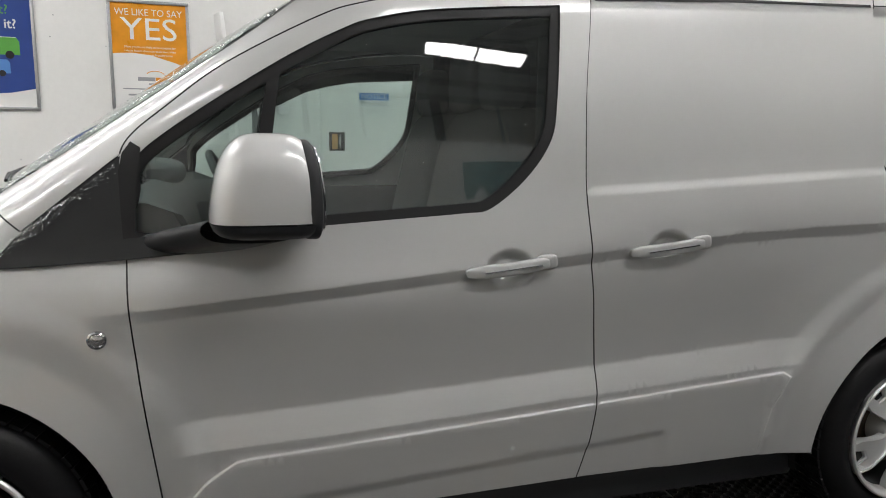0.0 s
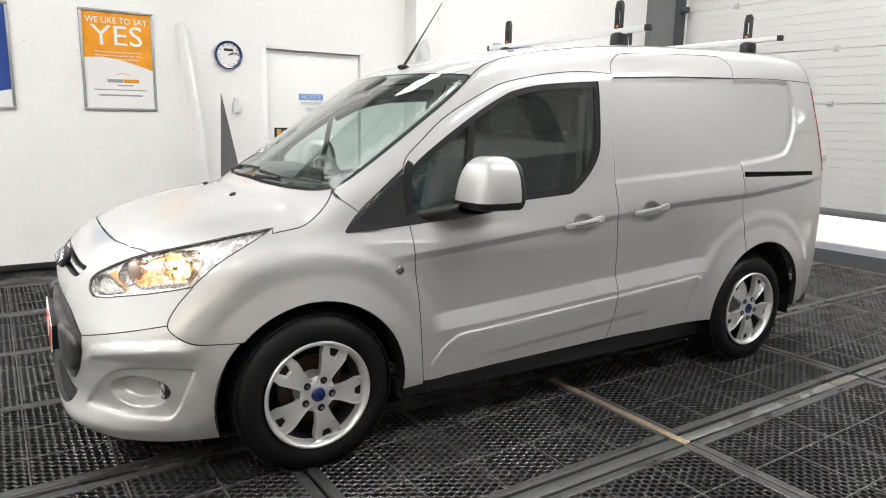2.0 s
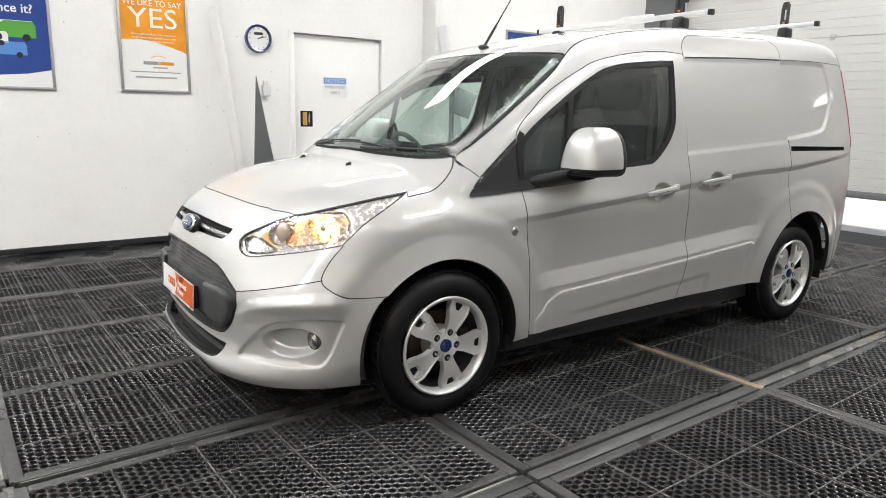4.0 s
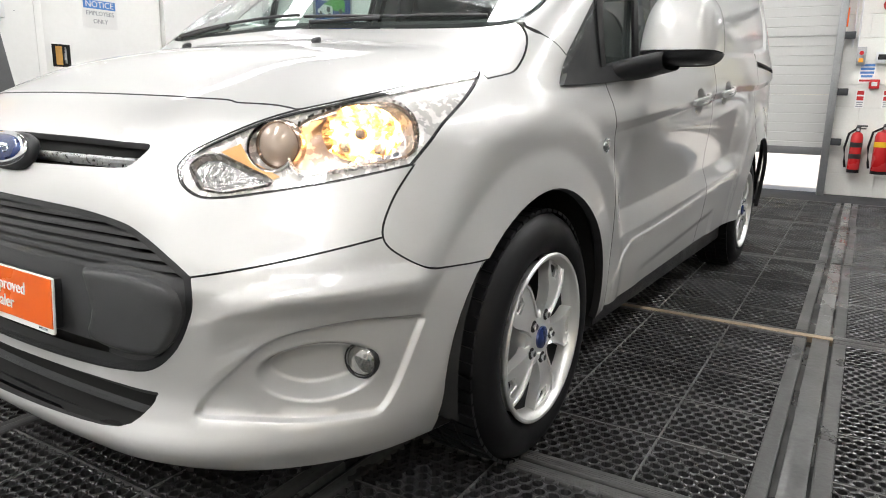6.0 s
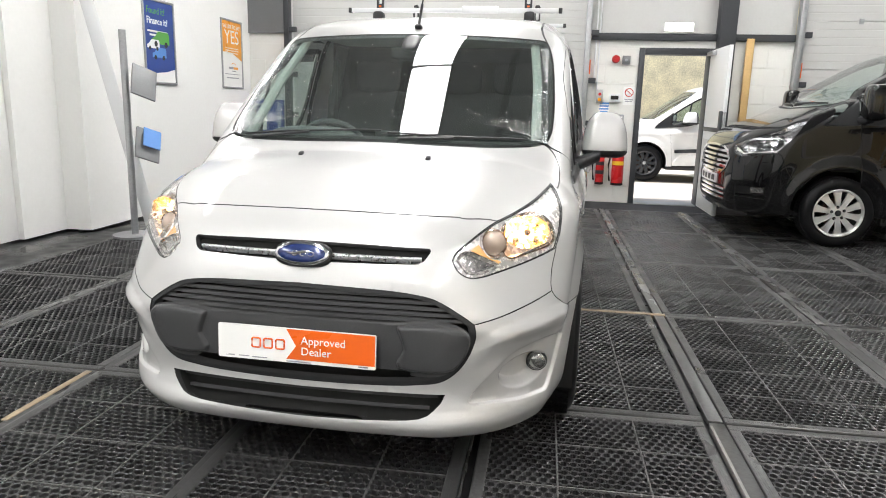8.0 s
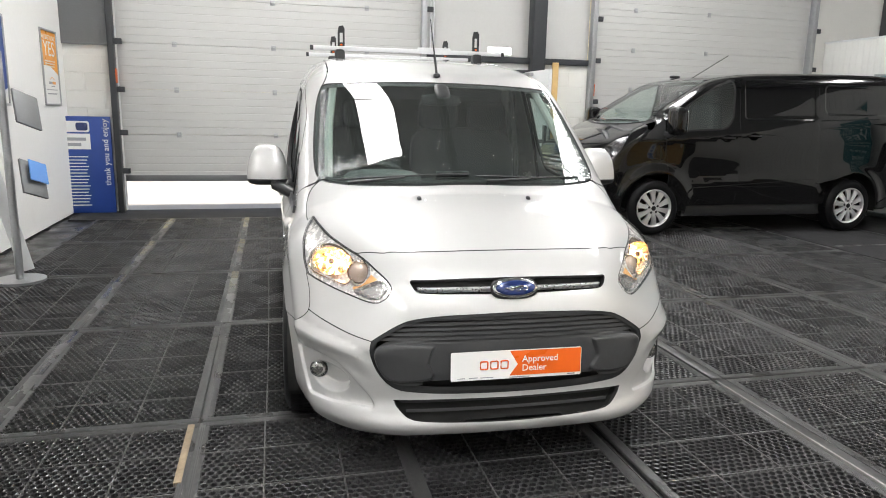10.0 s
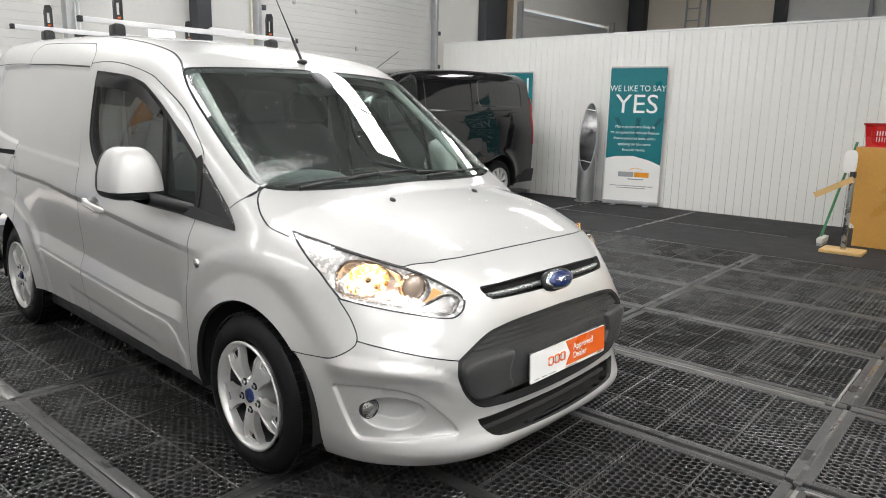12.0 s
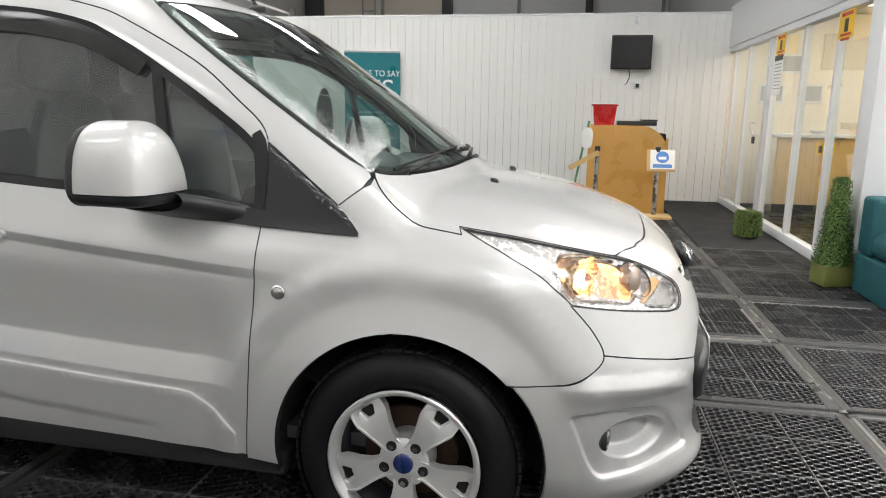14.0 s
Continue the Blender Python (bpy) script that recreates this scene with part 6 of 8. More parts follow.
def shutter(name, x0, x1, z0, label):
    """A sectional overhead door: ribbed sections with their hinges."""
    s = thing(name, x0, YB + 0.02, 0, 0, label, "shutter door", kind="structure")
    w = x1 - x0
    prof = []
    for i in range(6):
        z = 0.583 * i / 6
        prof += [(0.0, z + 0.006), (0.0, z + 0.0915), (0.0035, z + 0.094)]
    bm = bmesh.new()
    a = [bm.verts.new((0, y, z)) for y, z in prof]
    c = [bm.verts.new((w, y, z)) for y, z in prof]
    for i in range(len(prof) - 1):
        bm.faces.new((a[i], c[i], c[i + 1], a[i + 1]))
    box(0, w, 0.008, 0.045, 0.0, 0.583, bm=bm)
    first = part("section", bm, PANEL_WHITE, s, smooth=20)
    me = first.data
    first.location.z = z0 + 0.04
    for k in range(1, 6):
        o = new("section", me)
        o.parent, o.location = s, (0, 0, z0 + 0.04 + 0.585 * k)
    part("bottom_seal", box(0, w, -0.006, 0.05, z0, z0 + 0.083, 0.004), GREY_STEEL, s, "grey rubber-edged bottom rail")
    hinge = None
    for k in range(1, 6):
        for i in range(1, int(w / 1.27) + 1):
            x = 0.70 + 1.265 * (i - 1)
            if x > w - 0.2:
                continue
            if hinge is None:
                hb = box(-0.03, 0.03, -0.008, 0.0, -0.035, 0.035, 0.003)
                box(-0.028, 0.028, -0.016, -0.006, -0.008, 0.008, 0.003, bm=hb)
                hinge = part("hinge", hb, GALV, s, "galvanised hinge")
                hinge.location = (x, 0, z0 + 0.04 + 0.585 * k)
            else:
                o = new("hinge", hinge.data)
                o.parent, o.location = s, (x, 0, z0 + 0.04 + 0.585 * k)
    return s


shutter("shutter_1", -2.83, 1.16, 0.40, "white ribbed sectional door raised a little above the floor")
shutter("shutter_2", 3.80, 7.60, 0.0, "white ribbed sectional door, closed")
shutter("shutter_3", 10.45, 14.43, 0.0, "white ribbed sectional door beyond the partition, closed")
structure("column_far", box(9.0, 9.70, YB - 0.20, YB, 0, 6, 0.006), DARK_STEEL, "broad dark grey steel column beyond the partition", "column")
structure("timber_panel", box(9.76, 10.16, YB - 0.03, YB, 0, 6, 0.004), WOOD_STRIP, "pale brown timber panel beside the column", "panel")

dr = thing("door_2", 2.79, YB - 0.02, 0, 0, "open steel exit door with a kick plate", "door", kind="structure")
part("leaf", box(-0.045, 0.0, -0.93, 0, 0.01, 2.0, 0.004), FRAME_WHITE, dr, "white steel door leaf")
part("kick_plate", box(-0.048, 0.003, -0.92, -0.02, 0.02, 0.9, 0.002), PANEL_WHITE, dr, "pale kick plate")
part("push_bar", box(-0.075, -0.045, -0.88, -0.10, 1.0, 1.05, 0.01), DARK_STEEL, dr)
part("lock_case", box(-0.07, 0.02, -0.93, -0.84, 0.95, 1.25, 0.01), DARK_STEEL, dr)
part("closer", box(-0.1, -0.045, -0.35, -0.05, 1.93, 1.98, 0.006), GALV, dr)
b = bmesh.new()
for x0, x1, z0, z1 in ((1.86, 1.93, 0, 2.03), (2.735, 2.80, 0, 2.03), (1.93, 2.735, 1.95, 2.03)):
    box(x0, x1, YB - 0.03, YB + 0.21, z0, z1, 0.004, bm=b)
structure("door_frame", b, DARK_STEEL, "dark grey steel door frame", "door frame")
structure("threshold", box(1.93, 2.735, YB - 0.05, YB + 0.25, -0.03, 0.008), GALV, "aluminium door threshold", "threshold")


def wall_item(name, x, z, label, category):
    return thing(name, x, YB, z, 0, label, category)


a = wall_item("alarm_sounder", 1.568, 1.882, "round red fire alarm sounder on the wall", "alarm")
part("case", lathe([(0, -0.06), (0.04, -0.058), (0.05, -0.045), (0.052, 0)], 28, "y"), RED, a)
a = wall_item("junction_box", 1.70, 1.870, "grey square junction box on the wall", "junction box")
part("case", box(-0.05, 0.05, -0.04, 0, -0.055, 0.055, 0.006), GREY_STEEL, a)
part("knob", cyl((0, -0.055, 0), (0, -0.04, 0), 0.018), GREY_PRINT, a)
a = wall_item("isolator_switch", 1.39, 1.40, "grey isolator box with a red switch", "switch")
part("case", box(-0.04, 0.04, -0.05, 0, -0.09, 0.09, 0.006), GALV, a)
part("button", cyl((0, -0.062, 0.03), (0, -0.05, 0.03), 0.02), RED, a)
part("label_plate", box(-0.02, 0.02, -0.052, -0.05, -0.06, -0.02), ORANGE_PRINT, a)
a = wall_item("control_panel", 1.585, 1.385, "white control panel with a dark display", "control panel")
part("case", box(-0.07, 0.07, -0.035, 0, -0.055, 0.055, 0.006), FRAME_WHITE, a)
part("display", box(-0.05, 0.05, -0.037, -0.034, -0.02, 0.03), SCREEN_BLACK, a)
a = wall_item("no_smoking_sign", 1.77, 1.42, "white no-smoking sign on the back wall", "sign")
part("sheet", box(-0.075, 0.075, -0.003, 0, -0.12, 0.11), WHITE_PRINT, a)
part("ring", lathe([(0.045, -0.004), (0.056, -0.005), (0.056, -0.003)], 28, "y"), RED, a).location.z = 0.04
part("slash", box(-0.045, 0.045, -0.0045, -0.003, -0.004, 0.004), RED, a).matrix_local = pose(0, 0, 0.04, 0, 40, 0)
bars(a, 0, -0.045, (0.11, 0.09), 0.012, 0.024, GREY_PRINT, -0.0031)
a = wall_item("safety_notice", 1.46, 1.24, "white and blue safety notice on the wall", "sign")
part("sheet", box(-0.07, 0.07, -0.003, 0, -0.10, 0.10), WHITE_PRINT, a)
bars(a, 0, 0.085, (0.12, 0.12, 0.12, 0.10), 0.022, 0.036, SKY_PRINT, -0.0032)
bars(a, 0, -0.065, (0.12,), 0.02, 0.03, RED, -0.0032)
for x in (1.535, 1.68):
    a = wall_item("call_point" if x < 1.6 else "light_switch", x, 1.13, "red break-glass call point on the wall" if x < 1.6 else "grey light switch on the back wall", "call point" if x < 1.6 else "switch")
    part("case", box(-0.045, 0.045, -0.04, 0, -0.045, 0.045, 0.006), RED if x < 1.6 else GALV, a)
    part("window", box(-0.025, 0.025, -0.043, -0.038, -0.02, 0.02), WHITE_PRINT, a)
for x in (1.43, 1.66):
    a = wall_item("extinguisher_sign", x, 0.985, "small white and red extinguisher sign", "sign")
    part("sheet", box(-0.04, 0.04, -0.003, 0, -0.09, 0.09), WHITE_PRINT, a)
    bars(a, 0, 0.08, (0.06, 0.06), 0.04, 0.055, RED, -0.0032)
    bars(a, 0, -0.03, (0.06, 0.05, 0.06), 0.01, 0.02, GREY_PRINT, -0.0032)


def extinguisher(x, h, r, label, band):
    e = thing("fire_extinguisher", x, YB - r - 0.025, 0.25, 0, label, "fire extinguisher", "fire extinguishers")
    part("cylinder", lathe([(0, 0), (r * 0.9, 0), (r, 0.02), (r, h - 0.06), (r * 0.8, h - 0.02), (r * 0.3, h), (0.02, h + 0.02)], 28, "z"), RED, e, "red steel cylinder")
    part("valve", cyl((0, 0, h), (0, 0, h + 0.05), 0.022, seg=14), DARK_STEEL, e)
    part("lever", box(-0.015, 0.08, -0.012, 0.012, h + 0.05, h + 0.065, 0.004), DARK_STEEL, e)
    part("lever", box(-0.015, 0.07, -0.012, 0.012, h + 0.025, h + 0.037, 0.004), DARK_STEEL, e)
    part("gauge", cyl((0, -0.03, h + 0.02), (0, -0.018, h + 0.02), 0.015), CHROME, e)
    part("hose", tube([(-0.01, 0, h + 0.03), (-r - 0.02, -0.01, h - 0.02), (-r - 0.045, -0.01, h * 0.6), (-r - 0.03, -0.01, h * 0.25), (-r - 0.02, -0.01, 0.05)], 0.011, 8), RUBBER, e)
    part("label_band", lathe([(r + 0.001, h * 0.62), (r + 0.0012, h * 0.74)], 28, "z"), band, e)
    part("label_text", lathe([(r + 0.001, h * 0.34), (r + 0.0012, h * 0.46)], 28, "z"), RED if band != BLACK_PRINT else BLACK_PRINT, e)
    part("foot_ring", lathe([(r * 0.95, -0.002), (r * 1.02, 0.0), (r * 1.02, 0.03)], 28, "z"), RUBBER, e)
    part("wall_bracket", box(-0.02, 0.02, r, r + 0.026, h * 0.5, h * 0.9), DARK_STEEL, e)
    return e


extinguisher(1.455, 0.41, 0.055, "slim red carbon dioxide extinguisher with a black horn", BLACK_PRINT)
extinguisher(1.685, 0.43, 0.078, "red foam extinguisher with a cream label band", YELLOW)
ex = wall_item("exit_light", 2.315, 2.28, "white lit emergency exit light box", "light")
part("case", box(-0.18, 0.18, -0.09, -0.05, -0.055, 0.055, 0.006), FRAME_WHITE, ex)
part("diffuser", box(-0.17, 0.17, -0.094, -0.09, -0.047, 0.047), EXIT_GLOW, ex, "glowing diffuser")
for x in (1.30, 1.345):
    cd = thing("cable_conduit", x, YB - 0.012, 1.49, 0, "white plastic cable conduit", "conduit")
    part("pipe", cyl((0, 0, 0), (0, 0, 1.9), 0.010, seg=10), FRAME_WHITE, cd)
tb = thing("blue_sign_board", -3.22, YB - 0.09, 0, 0, "dark blue sign board standing by the shutter", "sign")
part("board", box(-0.36, 0.27, -0.02, 0.02, 0.0, 1.25, 0.004), BLUE_PRINT, tb)
o = text("thank you and enjoy", 0.105, WHITE_PRINT, tb, (0, 0, 0))
o.matrix_local = pose(0.20, -0.022, 0.79, 0, -90, 0)
part("logo_plate", slab(rounded(-0.30, 0.02, 1.05, 1.19, 0.03), 0.003), WHITE_PRINT, tb).location.y = -0.024
part("logo_core", slab(rounded(-0.14, 0.0, 1.07, 1.17, 0.03), 0.003), BADGE_BLUE, tb).location.y = -0.0275
part("panel", box(-0.36, 0.02, -0.024, -0.02, 0.83, 1.03), WHITE_PRINT, tb)
bars(tb, -0.17, 0.98, (0.28, 0.16), 0.04, 0.07, GREY_PRINT, -0.0245)
bars(tb, -0.17, 0.74, [0.3 - 0.03 * (i % 3) for i in range(16)], 0.012, 0.042, WHITE_PRINT, -0.0205)

# right partition of white cladding boards
pw = structure("wall_partition", box(XR + 0.012, XR + 0.12, YO, YB, 0, 2.64), WHITE_PVC, "white partition behind the cladding boards")
pw.matrix_world = ROOM
BOARD = 0.117
clad = part("cladding_board", box(0, 0.012, 0.0012, BOARD - 0.0012, 0.0, 2.62, 0.0012, seg=1), WHITE_PVC, pw)
# Grey line over each board joint, tapering out at about 1.45 m.
joint_mark = part("groove_stain", slab([(-0.0038, 0.0), (0.0038, 0.0), (0.0030, 0.75), (0.0012, 1.45), (-0.0012, 1.45), (-0.0030, 0.75)], 0.0006), JOINT_GREY, pw, "grey line in the board joint, narrower towards the top")
joint_mark.matrix_local = pose(XR - 0.0004, YO + 0.02, 0.0, 0, 0, -90)
clad.location = (XR, YO + 0.02, 0.0)
rng = random.Random(3)
for k in range(1, int((YB - YO - 0.02) / BOARD)):
    yy = YO + 0.02 + k * BOARD
    o = new("cladding_board", clad.data)
    o.parent, o.location = pw, (XR, yy, 0.0)
    o = new("groove_stain", joint_mark.data)
    o.parent = pw
    o.matrix_local = pose(XR - 0.0004, yy, 0.0, 0, 0, -90) @ Matrix.Diagonal((rng.uniform(0.5, 1.1), 1, rng.uniform(0.75, 1.25), 1))
structure("coping", box(XR - 0.006, XR + 0.13, YO, YB, 2.622, 2.65, 0.004), FRAME_WHITE, "white capping on the partition", "trim")
structure("wall_far", box(15.7, 15.9, 2.9, YB, 0, 6), ROOM_CREAM, "cream far wall above the partition")
structure("wall_far_white", box(15.7, 15.9, -9, 2.9, 0, 6), WHITE_WALL, "white far wall above the partition")
for y, w in ((6.22, 0.44), (2.76, 0.24), (-0.76, 0.18), (-4.3, 0.2)):
    structure("far_column", box(15.4, 15.69, y, y + w, 0, 6, 0.01), DARK_STEEL, "dark grey steel column beyond the partition", "column")
for y in (4.56, 1.02, -2.47):
    structure("far_pipe", box(15.55, 15.62, y, y + 0.08, 0, 6, 0.01), GREY_PRINT, "grey pipe beyond the partition", "pipe")
ld = thing("ladder", 15.45, 4.74, 0, 0, "grey metal ladder behind the partition", "ladder")
for y in (0, 0.34):
    part("stile", box(0, 0.03, y, y + 0.045, 0, 5.2, 0.004), GALV, ld)
for k in range(17):
    part("rung", box(0.005, 0.025, 0.045, 0.34, 0.25 + 0.29 * k, 0.28 + 0.29 * k, 0.003), GALV, ld)


def banner(x, y, rz, w, h, full):
    """A roll-up banner on its base; full: with its lettering."""
    bn = thing("rollup_banner", x, y, 0, rz, "teal and white roll-up banner with white lettering on the floor", "banner", "roll-up banners")
    part("base", box(-w / 2 - 0.01, w / 2 + 0.01, -0.05, 0.06, 0.012, 0.075, 0.012), GALV, bn, "silver banner base")
    for fx in (-w * 0.3, w * 0.3):
        part("base_foot", box(fx - 0.04, fx + 0.04, -0.13, 0.13, 0, 0.012, 0.003), GALV, bn)
    part("pole", cyl((0, 0.02, 0.07), (0, 0.02, h - 0.01), 0.008, seg=8), GALV, bn)
    part("top_rail", box(-w / 2, w / 2, -0.008, 0.010, h - 0.025, h, 0.004), GALV, bn)
    part("sheet", box(-w / 2, w / 2, 0.0, 0.002, 0.07, h - 0.02), WHITE_PRINT, bn)
    curve_line = [(-w / 2, 0.72), (-w * 0.3, 0.76), (0, 0.77), (w * 0.3, 0.71), (w / 2, 0.64)]
    f = part("teal_field", slab([(-w / 2, h - 0.025), *curve_line, (w / 2, h - 0.025)], 0.0006), TEAL, bn)
    f.location.y = -0.001
    for k in range(9):
        a0 = radians(28 + 15 * k)
        tip = [(0.02 * math.cos(a0), 0.80), (1.3 * math.cos(a0 - 0.03), 0.80 + 1.3 * math.sin(a0 - 0.03)), (1.3 * math.cos(a0 + 0.03), 0.80 + 1.3 * math.sin(a0 + 0.03))]
        tip = [(min(max(px, -w / 2), w / 2), min(pz, 1.35)) for px, pz in tip]
        f = part("printed_ray", slab(tip, 0.0003), TEAL_DARK, bn)
        f.location.y = -0.0014
    if full:
        text("WE LIKE TO SAY", 0.125, WHITE_PRINT, bn, (0, -0.002, h - 0.33), squeeze=0.90)
        text("YES", 0.40, WHITE_PRINT, bn, (0, -0.002, h - 0.57), squeeze=1.05)
        for k, words in enumerate(("More people are likely to", "be accepted for vehicle finance", "than a personal loan, when", "applying on the same", "financial terms")):
            text(words, 0.062, WHITE_PRINT, bn, (0, -0.002, h - 0.90 - 0.088 * k), squeeze=0.95)
        bars(bn, -0.09, 0.52, (0.24,), 0.075, 0.1, GREY_PRINT, -0.0008, "logo_bar")
        bars(bn, 0.15, 0.52, (0.22,), 0.075, 0.1, ORANGE_PRINT, -0.0008, "logo_bar")
        arcp = [(0.06 + 0.10 * math.cos(radians(a)), -0.0012, 0.535 + 0.05 * math.sin(radians(a))) for a in range(20, 161, 14)]
        part("logo_arc", tube(arcp, 0.004, 6), ORANGE_PRINT, bn)
        bars(bn, 0.06, 0.42, (0.24, ), 0.018, 0.05, GREY_PRINT, -0.0008)
        bars(bn, 0, 0.31, (0.66, 0.44), 0.012, 0.03, GREY_PRINT, -0.0008)
    else:
        for k, words in enumerate(("IN", "NEW", "ENERGY")):
            text(("N", "W", "ER")[k], (0.40, 0.34, 0.20)[k], WHITE_PRINT, bn, (0.22, -0.002, h - 0.26 - 0.33 * k))
    return bn


TEAL_DARK = mat("dark_teal_print", (0.004, 0.10, 0.125), 0.35, 0, vary=0.1)
banner(7.775, 2.62, -76, 0.84, 2.115, True)
banner(7.80, 5.0, -82, 0.84, 2.08, False)
fs = thing("floor_stand", 7.68, 3.36, 0, 0, "silver tube floor stand cut aslant with a glossy dark face", "display stand")
foot_, ring_ = [], []
bm = bmesh.new()
for i in range(48):
    a = 2 * math.pi * i / 48
    cx_, cy_ = 0.135 * math.cos(a), 0.135 * math.sin(a)
    low_ = (cx_ * -0.95 + cy_ * -0.3) / 0.135
    foot_.append(bm.verts.new((cx_, cy_, 0.012)))
    ring_.append(bm.verts.new((cx_, cy_, 1.03 - 0.54 * low_)))
for i in range(48):
    bm.faces.new((foot_[i], foot_[(i + 1) % 48], ring_[(i + 1) % 48], ring_[i]))
rim_pts = [tuple(v.co) for v in ring_]
part("tube", bm, GALV, fs, "brushed silver tube")
bm = bmesh.new()
bm.faces.new([bm.verts.new(q) for q in rim_pts])
part("face", bm, SCREEN_BLACK, fs, "glossy dark face")
part("edge", tube(rim_pts + rim_pts[:1], 0.008, 8), GALV, fs)
for k in (0.25, 0.8):
    a0 = [Vector(rim_pts[int(48 * (0.55 + 0.5 * k)) % 48]), Vector(rim_pts[int(48 * (0.55 - 0.5 * k)) % 48])]
    part("face_line", tube([tuple(a0[0] + Vector((-0.004, 0.004, 0.003))), tuple(a0[1] + Vector((-0.004, 0.004, 0.003)))], 0.005, 6), FRAME_WHITE, fs)
part("foot_plate", cyl((0, 0, 0), (0, 0, 0.014), 0.165, seg=32), GALV, fs)

tv = thing("wall_television", XR - 0.10, -1.165, 2.10, -90, "black flat television on a wall arm", "television")
part("screen", box(-0.265, 0.265, -0.02, -0.014, -0.215, 0.215), SCREEN_BLACK, tv)
part("casing", box(-0.28, 0.28, -0.018, 0.03, -0.235, 0.235, 0.008), PLASTIC, tv)
part("arm", box(-0.03, 0.03, 0.03, 0.11, -0.03, 0.03, 0.004), DARK_STEEL, tv)
part("cable", tube([(-0.02, 0.05, -0.22), (0.0, 0.06, -0.33), (-0.03, 0.09, -0.42), (-0.06, 0.09, -0.45)], 0.006, 6), RUBBER, tv)
a = thing("wall_socket", XR, -1.25, 1.645, -90, "white double socket with a black plug", "socket")
part("plate", box(-0.075, 0.075, -0.012, 0, -0.043, 0.043, 0.004), FRAME_WHITE, a)
part("plug", box(0.01, 0.055, -0.05, -0.012, -0.03, 0.025, 0.006), PLASTIC, a)
a = thing("wall_sensor", XR, -1.22, 2.545, -90, "small white alarm sensor on the wall", "sensor")
part("case", box(-0.03, 0.03, -0.05, 0, -0.05, 0.06, 0.01), FRAME_WHITE, a)

# desk with its things
dk = thing("lectern_desk", 6.55, -1.13, 0, 0, "varnished beech reception lectern with a rounded side", "desk")
prof = [(-0.45, 0.0), (-0.45, 0.22), (-0.53, 0.30), (-0.53, 1.10), (0.10, 1.10)] + [(0.10 + 0.36 * math.sin(radians(t)), 0.74 + 0.36 * math.cos(radians(t))) for t in range(10, 91, 10)] + [(0.46, 0.0)]
bm = slab([(-px, pz) for px, pz in prof][::-1], 0.03)
bm.transform(Matrix.Rotation(radians(90), 4, "Z"))
part("front_panel", bm, BEECH, dk, "curved beech front panel")
part("side_panel", box(0.0, 0.5, -0.46, -0.43, 0, 0.95, 0.003), BEECH, dk)
part("top", box(0.0, 0.5, -0.15, 0.53, 1.07, 1.10, 0.004), BEECH, dk)
part("body", box(0.03, 0.45, -0.43, 0.42, 0.05, 1.0), DARK, dk)


def counted_basket():
    k = thing("shopping_basket", 6.72, -0.79, 1.10, 0, "red plastic basket on the desk", "basket")

    def wall_plate(half, lean, turn):
        slots = [[(x_ - 0.006, z_), (x_ + 0.006, z_), (x_ + 0.006, z_ + 0.055), (x_ - 0.006, z_ + 0.055)] for x_ in np.arange(-half * 0.62, half * 0.63, 0.026) for z_ in (0.055, 0.125)]
        b_ = slab([(-half, 0), (half, 0), (half * 1.22, 0.25), (-half * 1.22, 0.25)], 0.004, holes=slots)
        b_.transform(Matrix.Rotation(radians(turn), 4, "Z") @ Matrix.Translation((0, -lean, 0)) @ Matrix.Rotation(radians(6), 4, "X"))
        part("wall_panel", b_, RED, k)

    wall_plate(0.085, 0.122, 0)
    wall_plate(0.085, 0.122, 180)
    wall_plate(0.122, 0.085, 90)
    wall_plate(0.122, 0.085, -90)
    part("bottom", box(-0.085, 0.085, -0.12, 0.12, 0, 0.012), RED, k)
    rim_ = [(px, pz, 0.25) for px, pz in rounded(-0.118, 0.118, -0.158, 0.158, 0.03)]
    part("rim", tube(rim_ + rim_[:1], 0.011, 8), RED, k)


counted_basket()
a = thing("document_tray", 6.75, -1.2, 1.10, 0, "black plastic tray on the desk", "tray")
part("tray", box(-0.16, 0.16, -0.24, 0.24, 0, 0.055, 0.01), PLASTIC, a)
part("lid", box(-0.15, 0.15, -0.25, -0.06, 0.055, 0.075, 0.008), PLASTIC, a)


